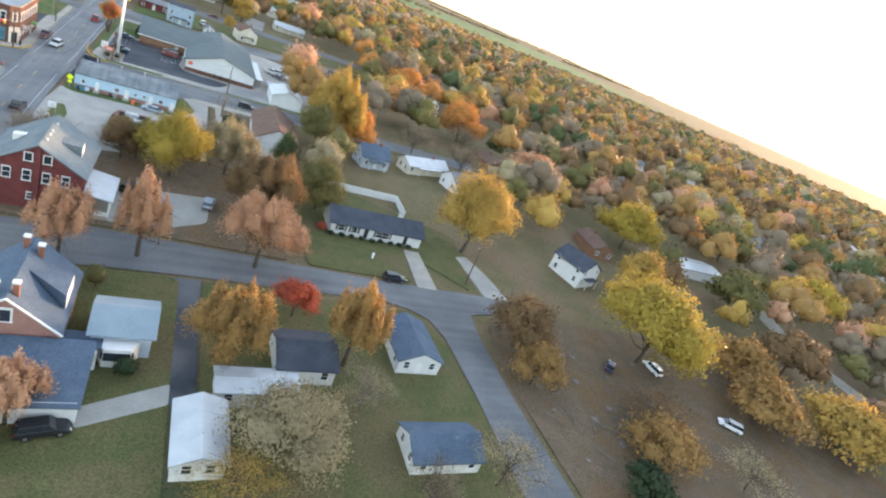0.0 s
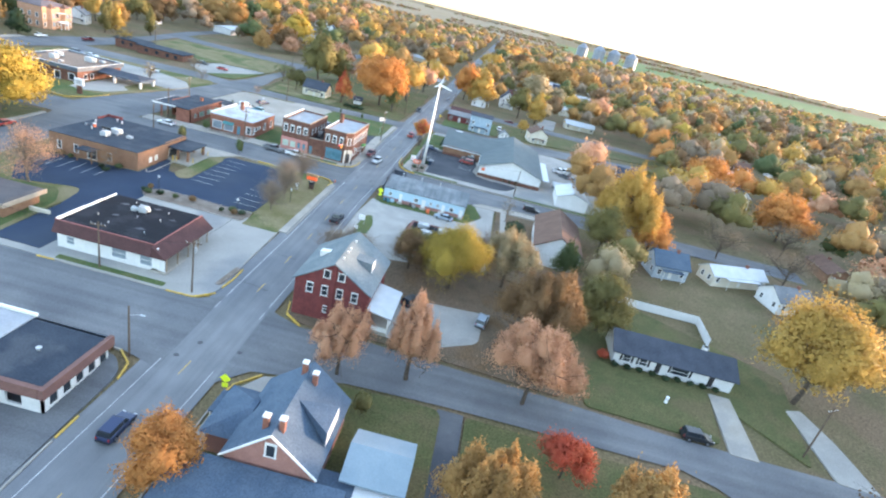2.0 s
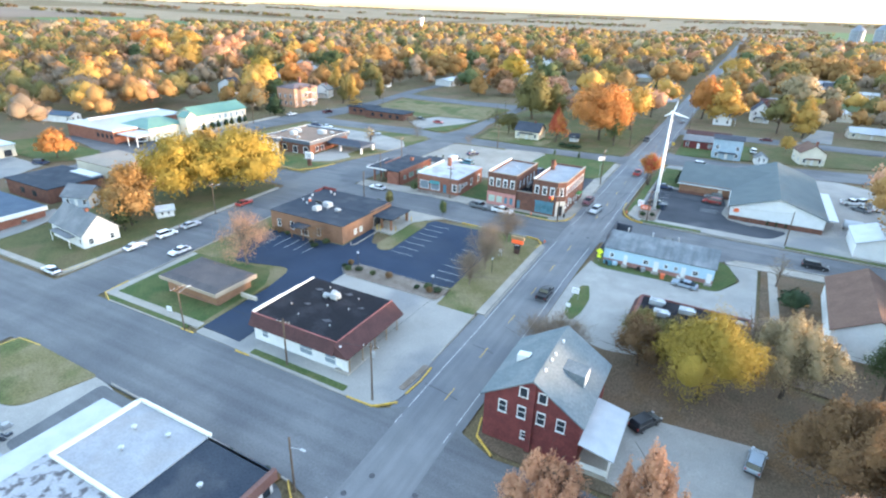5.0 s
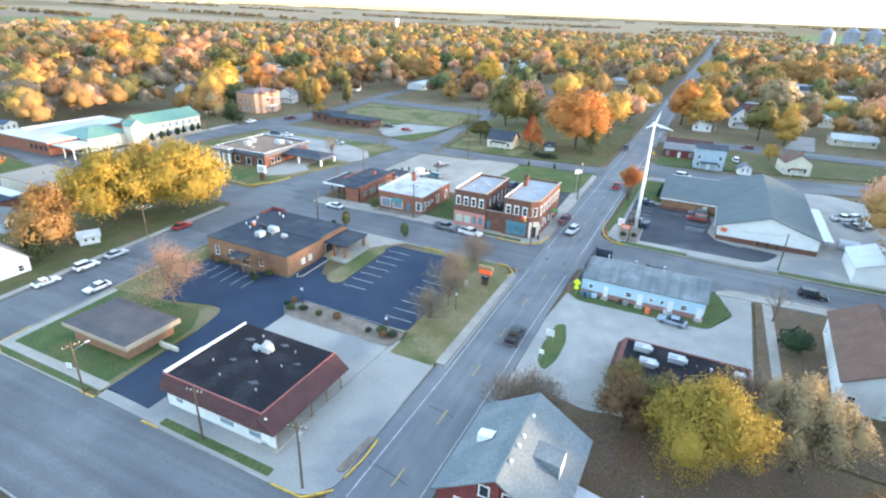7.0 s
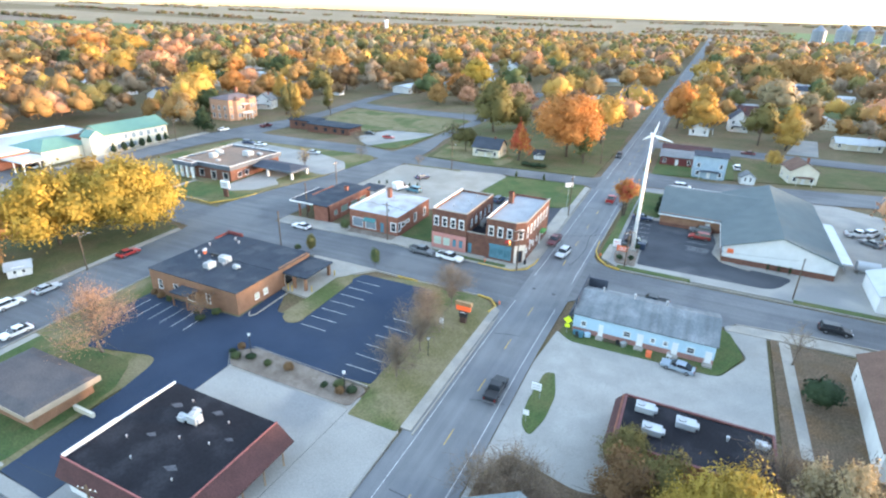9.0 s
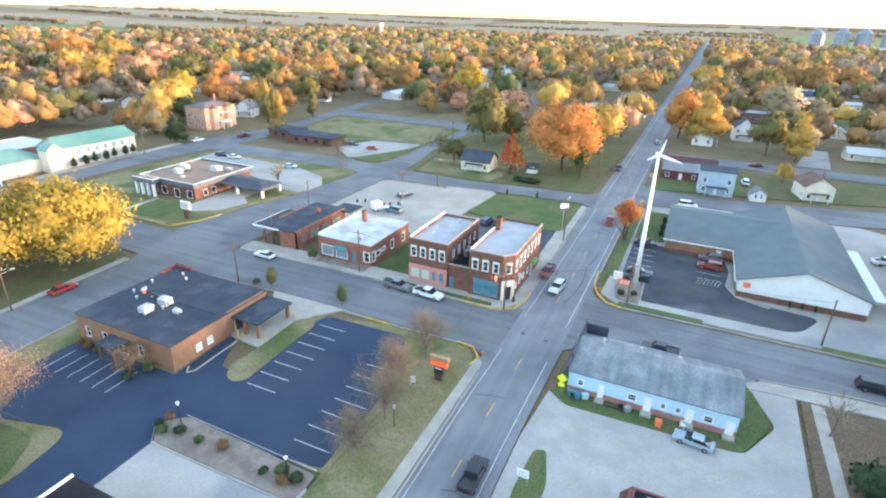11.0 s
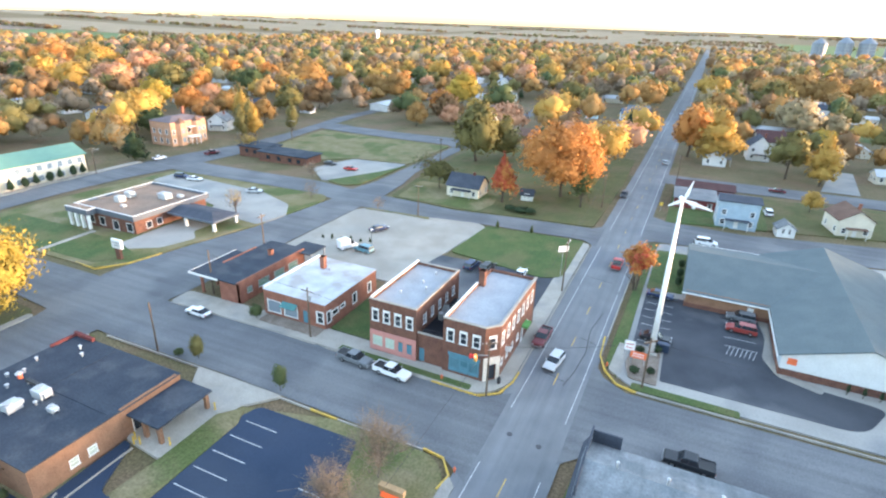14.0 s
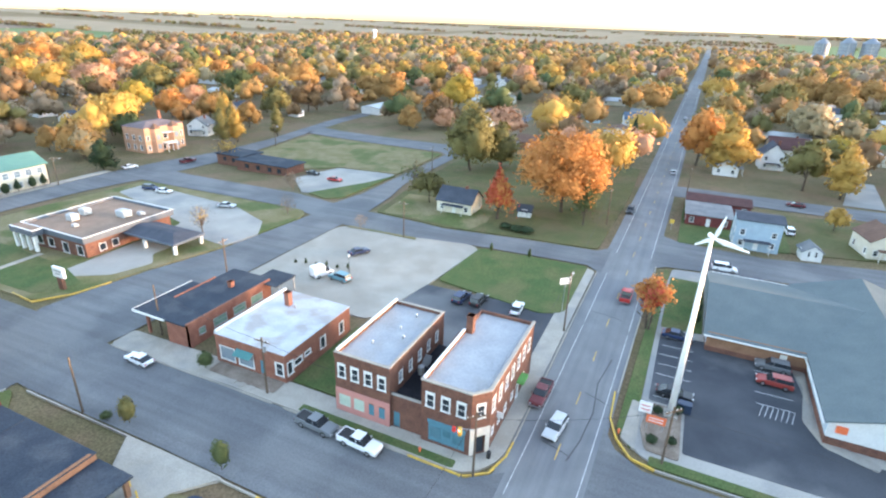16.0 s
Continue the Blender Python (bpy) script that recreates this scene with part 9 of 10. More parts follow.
def west_shops():
    b = thing("flat_warehouse", -146, 124, "low brick warehouse with dark flat roof and white upstand", "building")
    boxes("wall", [(-157, -136, 116, 132, -1, 3.9)], BRICKBROWN, b)
    boxes("roof", [(-157.3, -135.7, 115.7, 132.3, 3.91, 4.2)], DARKROOF, b)
    boxes("upstand", [(-148, -137, 129, 132.3, 4.21, 4.5)], METALWHITE, b)
    boxes("window", [(-150, -148, 115.9, 115.99, 1, 2.6)], GLASS, b)
    boxes("window", [(-144, -142, 115.9, 115.99, 1, 2.6)], GLASS, b)
    b = thing("blue_roof_store", -138, 104, "white-edged store with blue-grey roof", "building")
    boxes("wall", [(-150, -127, 98, 110, -1, 3.2)], BRICKORANGE, b)
    boxes("roof", [(-150.6, -126.4, 97.4, 110.6, 3.21, 3.5)], SHINGLEBLUE, b)
    boxes("fascia", [(-150.7, -126.3, 97.2, 97.4, 2.5, 3.6), (-126.4, -126.2, 97.4, 110.6, 2.5, 3.6)], TRIM, b)
    b = thing("low_warehouse", -150, 146, "long low grey-roofed warehouse", "building")
    boxes("wall", [(-160, -128, 138, 152, -1, 3.6)], CREAMWALL, b)
    boxes("roof", [(-160.4, -127.6, 137.6, 152.4, 3.61, 3.9)], mat("tan_roof", (.32, .27, .22), (.28, .24, .2), .3, .9, fine=.1), b)
    b = thing("white_store", -213, 130, "long pale store beside a side street", "building")
    boxes("wall", [(-230, -197, 119, 138, -1, 4.2)], CREAMWALL, b)
    boxes("roof", [(-230.4, -196.6, 118.6, 138.4, 4.21, 4.5)], METALWHITE, b)
    for k in range(4):
        boxes("window", [(-196.98, -196.9, 121 + 4.4 * k, 123.4 + 4.4 * k, .4, 2.6)], GLASS, b)
    HOUSE_SPOTS.extend([(-205, 128), (-215, 128), (-225, 130), (-185, 125), (-185, 148), (-205, 148), (-178, 160), (-195, 165), (-210, 168), (-235, 160), (-235, 146)])


brick_mansion()
long_green_building()
brick_low_office()
west_shops()

# houses along the outer streets: six kinds, set down along the street grid
PROTO = [
    small_house("house", 113, 148, 10, 8, 3.2, 5.6, WHITEWALL, SHINGLEGREY, "white clapboard house with grey roof among autumn trees", 15, 'x'),
    small_house("house", 134.5, 247, 9, 11, 4.8, 7.4, WHITEWALL, SHINGLEDARK, "white two-storey house with dark roof among autumn trees", 25, 'y'),
    small_house("house", 102.5, 156, 17, 6, 2.8, 4.6, CREAMWALL, METALWHITE, "long low house with pale roof among autumn trees", 20, 'x'),
    small_house("house", 83, 150.5, 9, 7, 3.4, 6.2, GREYWALL, SHINGLEBLUE, "grey house with blue-grey roof among autumn trees", 10, 'x'),
    small_house("house", 174, 344, 13, 8, 2.8, 4.8, BRICKTAN, SHINGLEBROWN, "tan brick house with brown roof among autumn trees", 0, 'x'),
    small_house("house", 171, 420, 22, 10, 3.4, 4.2, WHITEWALL, METALWHITE, "broad pale-roofed building among autumn trees", 5, 'x'),
]
hr_ = random.Random(7)
# plainer copies of the same six stand farther out
OUTER = [
    small_house("house", 300, 300, 10, 8, 3.2, 5.6, WHITEWALL, SHINGLEGREY, "white house with grey roof in the far streets", 15, 'x', False, True, far=True),
    small_house("house", 330, 352, 9, 11, 4.8, 7.4, WHITEWALL, SHINGLEDARK, "white two-storey house with dark roof in the far streets", 25, 'y', False, True, far=True),
    small_house("house", 360, 300, 14, 8, 2.8, 4.6, CREAMWALL, METALWHITE, "long low house with pale roof in the far streets", 20, 'x', False, False, far=True),
    small_house("house", 290, 420, 9, 8, 3.4, 6.2, GREYWALL, SHINGLEBLUE, "grey house with blue-grey roof in the far streets", 10, 'x', False, False, far=True),
    small_house("house", 240, 380, 12, 8, 2.8, 4.8, BRICKTAN, SHINGLEBROWN, "tan brick house with brown roof in the far streets", 0, 'x', False, False, far=True),
    small_house("barn", 250, 470, 22, 12, 3.6, 4.6, WHITEWALL, METALWHITE, "broad white metal shed in the far streets", 5, 'x', False, False, far=True),
]
for gx in range(-7, 10):
    for gy in range(0, 15):
        x = gx * 62 + hr_.uniform(-16, 16) + 20
        y = 60 + gy * 58 + hr_.uniform(-14, 14)
        pick, turn = hr_.choice(PROTO), hr_.choice((0, 90, 180, -8, 8, 82))
        near_known = any((x - a) ** 2 + (y - b) ** 2 < 400 for a, b in HOUSE_SPOTS)
        if near_known or not clear_of_town(x, y, 6) or (x > 250 and y < 120) or math.hypot(x, y - 100) > 760 or (x < -230 and y < 260):
            continue
        if math.hypot(x - 15, y - 90) > 290:
            pick = OUTER[PROTO.index(pick)]
        copy_thing(pick, pose(x, y, gz(x, y) - .1, 0, 0, turn))
        HOUSE_SPOTS.append((x, y))


def far_woods():
    rng = np.random.default_rng(5)
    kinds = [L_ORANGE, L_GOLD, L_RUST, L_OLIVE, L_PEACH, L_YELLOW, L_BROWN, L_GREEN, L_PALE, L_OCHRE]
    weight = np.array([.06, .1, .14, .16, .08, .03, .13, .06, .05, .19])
    for nm, r0, r1, step, quads, size, level, lab in (
            ("near_woods", 0, 330, 12.8, 300, .95, 2, "mixed autumn trees in orange, gold and brown between the houses"),
            ("middle_woods", 330, 640, 16, 75, 2.2, 2, "mixed autumn woods in orange, gold and brown"),
            ("far_woods", 640, 1000, 18, 16, 3.6, 1, "distant autumn woods in muted orange and brown"),
            ("distant_woods", 1000, 1620, 22, 6, 5.0, 1, "far autumn woods at the edge of the fields")):
        pts, idx, faces, sizes, tones, cores = [], [], [], [], [], []
        count = 0
        n = int(r1 / step) + 1
        for i in range(-n, n + 1):
            for j in range(-n, n + 1):
                x, y = i * step + rng.uniform(-.45, .45) * step, 100 + j * step + rng.uniform(-.45, .45) * step
                d = math.hypot(x, y - 100)
                if not (r0 <= d < r1) or y < -20 or (y < 40 and x < 40) or not clear_of_town(x, y):
                    continue
                if (x < -190 and y < 100) or (x < -240 and y < 165 - .1 * (x + 240)) or rng.random() < (.0 if x < -215 and y > 150 else .1 if d < 330 else .04):
                    continue
                h = rng.uniform(11, 21)
                r = h * rng.uniform(.4, .54)
                near_one = min(((x - a) ** 2 + (y - b) ** 2) / (c + .8 * r) ** 2 for a, b, c in PLANTED)
                if near_one < 1:
                    continue
                k = rng.choice(10, p=weight / weight.sum())
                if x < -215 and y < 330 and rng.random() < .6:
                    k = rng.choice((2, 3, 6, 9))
                # past 280 m most bright crowns go muted: distance haze put into leaf colour
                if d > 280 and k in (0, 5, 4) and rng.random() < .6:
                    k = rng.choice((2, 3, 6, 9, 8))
                hv = h * .45
                sz = min(size, max(.5, .0052 * math.hypot(x - 15, y - 70)))
                m = max(6, int(quads * (size / sz) ** 2 * (r / 7) ** 1.6))
                o = np.array([x, y, gz(x, y) - .2])
                tall = 1.15 if rng.random() < .25 else .95
                lobes = [(0, 0, 0, 1, 1)]
                if level == 2:
                    an = rng.uniform(0, 6.28)
                    lobes = [(0, 0, .2, .62, .74 * tall)]
                    for i2 in range(4 if d < 330 else 3):
                        b2, w2 = an + (1.57 if d < 330 else 2.09) * i2 + rng.uniform(-.4, .4), rng.uniform(.36, .52)
                        lobes.append((w2 * math.cos(b2), w2 * math.sin(b2), rng.uniform(-.32, .12), rng.uniform(.5, .66), rng.uniform(.5, .72)))
                for lx, ly, lz, lr, lh in lobes:
                    at = np.array([lx * r, ly * r, h - hv + lz * hv])
                    crown = Crown(rng, "round", r * lr, hv * lh, 0, .34 * r * lr + .5, .4 if level == 2 else .28)
                    p, f, to = crown.leaves(rng, max(5, int(m * ((.27 if d < 330 else .3) if level == 2 else 1))), .1, .11, .3)
                    p += at
                    p[:, 2] = np.maximum(p[:, 2], .3)
                    pts.append(p + o)
                    faces.append(f)
                    out = (p - np.array([0, 0, h - 1.2 * hv])) / np.array([r, r, hv])
                    tones.append(to + .7 * out)
                    sizes.append(np.full(len(p), sz))
                    idx.append(np.full(len(p), k))
                    v, t, nn = crown.mass(1, .93 if level == 1 else .84)
                    v += at
                    v[:, 2] = np.maximum(v[:, 2], .3)
                    nn = nn + .7 * (v - np.array([0, 0, h - 1.2 * hv])) / np.array([r, r, hv])
                    nn /= np.linalg.norm(nn, axis=1)[:, None]
                    t = t[v[t][:, :, 2].mean(1) > h * .1]
                    cores.append((v + o, t + count, nn, np.full(len(t), k)))
                    count += len(v)
        core = [np.concatenate([c[q] for c in cores]) for q in range(4)]
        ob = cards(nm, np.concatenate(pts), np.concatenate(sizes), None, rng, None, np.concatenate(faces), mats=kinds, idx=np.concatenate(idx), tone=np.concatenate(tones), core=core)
        tagged(ob, lab, "trees", "", "stuff")


far_woods()


def tree_line(name, x0, x1, y, n, lab):
    rng = np.random.default_rng(int(abs(x0) + y))
    pts, idx, faces, tones = [], [], [], []
    for i in range(n):
        x = x0 + (x1 - x0) * (i + rng.uniform(-.4, .4)) / n
        if math.sin(x * .009 + y) + .6 * math.sin(x * .031 + y * .7) < -.55:
            continue
        yy = y + rng.uniform(-14, 14) + 40 * math.sin(x * .002)
        h = rng.uniform(8, 14)
        p, f, to = Crown(rng, "round", h * .75, h * .45, h * .5, None, .2).leaves(rng, 24, .1)
        pts.append(p + np.array([x, yy, gz(x, yy)]))
        faces.append(f)
        tones.append(to)
        idx.append(np.full(len(p), rng.integers(0, 3)))
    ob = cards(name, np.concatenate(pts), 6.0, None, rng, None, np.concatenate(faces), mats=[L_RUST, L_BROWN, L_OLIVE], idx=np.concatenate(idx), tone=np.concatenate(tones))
    tagged(ob, lab, "trees", "", "stuff")


for k, (a, b_, y_, n_) in enumerate(((-2300, -1050, 1060, 150), (-2600, -700, 1650, 210), (-3400, 200, 2300, 320), (-3600, 1200, 3100, 380), (500, 2400, 2560, 200), (300, 3400, 3300, 260), (-200, 900, 2050, 90))):
    tree_line("tree_line", a, b_, y_, n_, "distant line of trees between fields")

# ---- vehicles ----
def paint(name, c):
    return plain("car_paint_" + name, c, .3, .1)


PAINT = {"white": (.75, .76, .77), "silver": (.48, .5, .52), "black": (.02, .022, .026), "red": (.42, .035, .03), "maroon": (.13, .02, .025), "blue": (.05, .16, .3), "navy": (.02, .035, .09), "grey": (.16, .17, .18), "teal": (.12, .26, .32), "orange_red": (.27, .045, .038), "steel": (.3, .36, .42)}


def wheel(t, x, y, r=.34, w=.22):
    bm = bmesh.new()
    limb(bm, (x, y - w / 2, r), (x, y + w / 2, r), r, r, 14)
    ty = part("tyre", bm, TYRE, t)
    bm = bmesh.new()
    limb(bm, (x, y - w / 2 - .01, r), (x, y + w / 2 + .01, r), r * .6, r * .6, 10)
    part("rim", bm, RIM, ty)


def profile(bm, pts, w0, w1=None):
    """A solid from a side outline (x, z), half width w0 at the bottom and w1 at the top."""
    w1 = w1 or w0
    zs = [p[1] for p in pts]
    z0, z1 = min(zs), max(zs)
    hw = [w0 + (w1 - w0) * (p[1] - z0) / max(.01, z1 - z0) for p in pts]
    a = [bm.verts.new((p[0], -h, p[1])) for p, h in zip(pts, hw)]
    b = [bm.verts.new((p[0], h, p[1])) for p, h in zip(pts, hw)]
    k = len(pts)
    bm.faces.new(a)
    bm.faces.new(b[::-1])
    for i in range(k):
        bm.faces.new((a[(i + 1) % k], a[i], b[i], b[(i + 1) % k]))
    bmesh.ops.recalc_face_normals(bm, faces=bm.faces[:])


def vehicle(kind, colour, x, y, turn, label, lift=.03):
    """A sedan, suv, van or pickup; its nose points along its own +x."""
    p = paint(colour, PAINT[colour])
    t = thing({"sedan": "car", "suv": "suv", "van": "van", "pickup": "pickup_truck", "mail": "delivery_van"}[kind], x, y, label, {"sedan": "car", "suv": "car", "van": "van", "pickup": "pickup truck", "mail": "van"}[kind], "parked and passing vehicles", turn=turn, local=True, z=gz(x, y) + lift)
    L, hw, hb, hr_, r = {"sedan": (2.4, .9, .92, 1.45, .33), "suv": (2.4, .94, 1.1, 1.75, .37), "van": (2.5, .97, 1.1, 1.85, .36), "pickup": (2.9, .98, 1.15, 1.85, .4), "mail": (2.3, .98, 1.1, 2.5, .36)}[kind]
    bm = bmesh.new()
    if kind == "pickup":
        body = [(-L, .45), (L, .45), (L + .02, .85), (L - .15, 1.05), (1.3, hb), (-L, hb)]
    else:
        body = [(-L, .35), (L, .35), (L + .03, .65), (L - .2, .85), (L - 1.25, hb), (-L + .1, hb + .02), (-L - .02, .8)]
    profile(bm, body, hw, hw * .96)
    part("body", bm, p, t, bevel=.06)
    cab = {"sedan": [(1.1, hb), (.35, hr_ - .03), (-1.15, hr_ - .03), (-2.0, hb)], "suv": [(1.15, hb), (.5, hr_ - .03), (-2.1, hr_ - .03), (-2.35, hb)],
           "van": [(1.5, hb), (.75, hr_ - .03), (-2.2, hr_ - .03), (-2.45, hb)], "pickup": [(1.35, hb), (.7, hr_ - .03), (-.85, hr_ - .03), (-1.05, hb)], "mail": [(1.4, hb), (1.1, 1.9), (.2, 1.95), (.2, hb)]}[kind]
    bm = bmesh.new()
    profile(bm, cab[::-1], hw * .93, hw * .78)
    part("cabin_glass", bm, CARGLASS, t, bevel=.03)
    rf = [(cab[1][0] - .02, hr_ - .04), (cab[1][0] - .15, hr_), (cab[2][0] + .15, hr_), (cab[2][0] + .02, hr_ - .04)]
    if kind == "mail":
        bm = bmesh.new()
        profile(bm, [(.25, .8), (.25, hr_), (-L, hr_), (-L, .8)], hw, hw * .97)
        part("box", bm, p, t, bevel=.06)
    else:
        bm = bmesh.new()
        profile(bm, rf, hw * .8, hw * .74)
        part("roof", bm, p, t, bevel=.02)
        for px_ in (cab[1][0] * .2, ):
            for s in (-1, 1):
                bm = bmesh.new()
                limb(bm, (px_, s * hw * .93, hb), (px_ - .05, s * hw * .79, hr_ - .03), .05, .05, 4)
                part("door_pillar", bm, p, t)
    if kind == "pickup":
        bm = bmesh.new()
        box(bm, -L + .12, -1.15, -hw + .12, hw - .12, hb + .004, hb + .03)
        part("bed_floor", bm, BLACK, t)
        boxes("bed_rail", [(-L, -1.1, -hw, -hw + .1, hb + .03, hb + .14), (-L, -1.1, hw - .1, hw, hb + .03, hb + .14), (-L, -L + .1, -hw + .1, hw - .1, hb + .03, hb + .14)], p, t)
    for wx in (L * .62, -L * .6):
        for s in (-1, 1):
            wheel(t, wx, s * (hw - .1), r)
    for s in (-1, 1):
        boxes("headlight", [(L - .06, L + .05, s * hw * .72 - .16, s * hw * .72 + .16, .68, .82)], HEADLIGHT, t)
        boxes("tail_light", [(-L - .05, -L + .04, s * hw * .8 - .1, s * hw * .8 + .1, .75, 1.0)], TAILLIGHT, t)
        boxes("mirror", [(cab[0][0] - .45, cab[0][0] - .25, s * (hw + .08) - .08, s * (hw + .08) + .08, hb, hb + .14)], p, t)
    boxes("bumper", [(L - .03, L + .09, -hw * .9, hw * .9, .35, .55)], BLACK if kind != "pickup" else RIM, t)
    boxes("bumper", [(-L - .09, -L + .03, -hw * .9, hw * .9, .38, .58)], BLACK if kind != "pickup" else RIM, t)
    return t


vehicle("pickup", "black", 1.8, 131.0, 91, "black pickup truck driving on the main road")
vehicle("pickup", "maroon", -4.4, 186.2, -92, "dark maroon pickup truck parked along the kerb")
vehicle("suv", "silver", -.9, 180.4, -98, "silver hatchback turning at the junction")
vehicle("pickup", "red", 2.3, 222.0, 90, "red pickup truck on the main road")
vehicle("pickup", "white", -22.0, 167.0, -4, "white pickup truck parked before the pink shopfront")
vehicle("pickup", "grey", -28.7, 167.3, -4, "old silver-grey pickup truck parked at the kerb")
vehicle("sedan", "white", -61.6, 167.4, 178, "white saloon car parked on the side street")
vehicle("pickup", "black", 19.0, 167.2, 178, "black pickup truck behind the long blue building")
vehicle("sedan", "steel", 24.8, 148.2, 172, "grey-blue old saloon car on gravel")
vehicle("suv", "black", 48.3, 168.6 + 2.6, 0, "dark car on the side street")
vehicle("suv", "white", 25.8, 211.2, 178, "white car parked before the hall", .18)
vehicle("suv", "grey", 25.8, 208.3, 178, "dark grey car parked before the hall", .18)
vehicle("suv", "orange_red", 25.7, 204.0, 178, "orange-red car parked before the hall", .18)
vehicle("sedan", "navy", 12.0, 211.0, 0, "dark blue car parked beside the mast", .18)
vehicle("sedan", "black", 12.6, 192.8 + 1.8, 0, "black car parked beside the mast", .18)
vehicle("mail", "white", -54.6, 203.6, 70, "white delivery van on the gravel lot", .08)
vehicle("suv", "teal", -50.2, 203.4, 172, "teal estate car on the gravel lot", .08)
vehicle("sedan", "navy", -54.0, 216.2, 65, "dark blue car on the gravel lot", .08)
vehicle("suv", "navy", -25.3, 206.6, 85, "dark blue car behind the shops", .08)
vehicle("suv", "black", -22.0, 207.2, 85, "black car behind the shops", .08)
vehicle("sedan", "white", -14.8, 207.5, 95, "white car behind the shops", .08)
vehicle("sedan", "red", -94.5, 264.2, 5, "red car on a concrete lot", .2)
vehicle("sedan", "black", -106.0, 268.0, 0, "black car beside low brick offices", .2)
vehicle("sedan", "silver", -105.0, 228.4, 20, "silver car beside the bank", .2)
vehicle("sedan", "white", -132.5, 231.0, 15, "white car beside the bank", .2)
vehicle("suv", "navy", -139.0, 231.6, 15, "dark car beside the bank", .2)
vehicle("suv", "black", -3.9, 276.5, -90, "dark car under maples on the main road")
vehicle("van", "white", 19.5, 245.2, 4, "white van behind the hall")
vehicle("sedan", "white", -86.6, 107.6, 86, "white saloon car parked along the street")
vehicle("suv", "white", -86.2, 115.5, 88, "white car parked along the street")
vehicle("sedan", "silver", -86.0, 122.0, 88, "silver car parked along the street")
vehicle("sedan", "white", -75.3, 110.5, -92, "white car parked beside the low office")
vehicle("sedan", "red", -86.3, 139.5, 88, "red saloon car under yellow maples")
vehicle("sedan", "white", -91.5, 96.2 - 4, 178, "white car on the side street")
vehicle("suv", "steel", 38.0, 104.2, 80, "grey-blue car on the gravel behind the brick house", .16)
vehicle("suv", "black", 24.8, 104.6, 60, "black car behind the brick house", .16)
vehicle("suv", "black", 73.4, 88.9 - 1, 2, "black car parked before the long white house")
vehicle("suv", "black", 22.4, 49.4, 12, "dark car behind the old house", .16)
vehicle("suv", "navy", -2.8, 62.5, 90, "dark car on the main road")
vehicle("sedan", "silver", 4.0, 330, 90, "pale car far down the main road")
vehicle("sedan", "white", 2.0, 470, 90, "white car far down the main road")
vehicle("sedan", "maroon", 39.5, 307.6, 178, "maroon car on a back street")
vehicle("pickup", "white", -64.5, 60.6, 25, "white pickup truck in a gravel yard", .1)
for i, (x, y, k, c) in enumerate(((60.5, 224, "pickup", "white"), (63.5, 226.5, "suv", "silver"), (66, 222, "mail", "white"), (69, 228, "suv", "white"), (62, 219, "sedan", "grey"))):
    vehicle(k, c, x, y, 20 + 30 * i, "pale vehicle parked in the yard behind the hall", .12)
for i, (x, y, c) in enumerate(((117.5, 66.5, "navy"), (131, 67.0, "white"), (140, 51, "white"))):
    vehicle("van" if i else "sedan", c, x, y, 40 + 50 * i, "old vehicle standing on the rough lot", .14)

vehicle("van", "white", 35.0, 279.5, 95, "white van beside the blue house", .05)
vehicle("suv", "navy", -178, 136, 30, "dark car on a side street")
vehicle("sedan", "silver", -176.5, 172, 5, "silver car before the school", .1)
vehicle("sedan", "white", -167.0, 246, 80, "white car on the outer street")
vehicle("pickup", "maroon", -157.5, 262, 85, "maroon pickup truck on the outer street")
vehicle("sedan", "teal", -128.4, 103.5, 60, "blue car in a drive", .06)

# ---- poles, lamps, signs ----
def utility_pole(x, y, h, label="brown wooden utility pole with crossarm", arm=True, turn=0, lamp=False, transformer=False):
    t = thing("utility_pole", x, y, label, "pole", "utility poles", turn=turn, local=True)
    bm = bmesh.new()
    limb(bm, (0, 0, -.5), (0, 0, h), .16, .11, 9)
    part("pole", bm, POLEWOOD, t)
    if arm:
        boxes("crossarm", [(-1.2, 1.2, -.07, .07, h - .7, h - .55)], POLEWOOD, t)
        for ix in (-1.05, -.45, .45, 1.05):
            bm = bmesh.new()
            limb(bm, (ix, 0, h - .55), (ix, 0, h - .38), .05, .03, 6)
            part("insulator", bm, FOAMWHITE, t)
    if transformer:
        bm = bmesh.new()
        limb(bm, (.34, 0, h - 2.2), (.34, 0, h - 1.3), .24, .24, 10)
        part("transformer", bm, STEEL, t)
    if lamp:
        bm = bmesh.new()
        limb(bm, (0, 0, h - 1.4), (1.8, 0, h - .9), .04, .035, 6)
        part("lamp_arm", bm, STEEL, t)
        boxes("lamp_head", [(1.6, 2.3, -.14, .14, h - 1.0, h - .84)], METALWHITE, t, bevel=.04)
    return t


utility_pole(-10.1, 91.2, 9.6, transformer=True, turn=15)
utility_pole(-26.1, 91.3, 8.4, turn=10)
utility_pole(-48.1, 90.2, 8.6, turn=80, lamp=True)
utility_pole(-87.6, 131, 8.6, turn=80, lamp=True)
utility_pole(-7.7, 168.9, 9.2, turn=40)
utility_pole(-39.0, 169.8, 9.2, turn=0, transformer=True)
utility_pole(-5.6, 204.8, 11, turn=90, lamp=True)
utility_pole(-65.5, 174.6, 9, arm=False)
utility_pole(-69.8, 193.5, 9.4, turn=90)
utility_pole(12.1, 180.6, 8.5, turn=45)
utility_pole(43.0, 181.4, 8.5, arm=False, label="pale wooden utility pole without crossarm")
utility_pole(-58.5, 156.4, 8.6, arm=False, label="thin pale pole at the kerb")
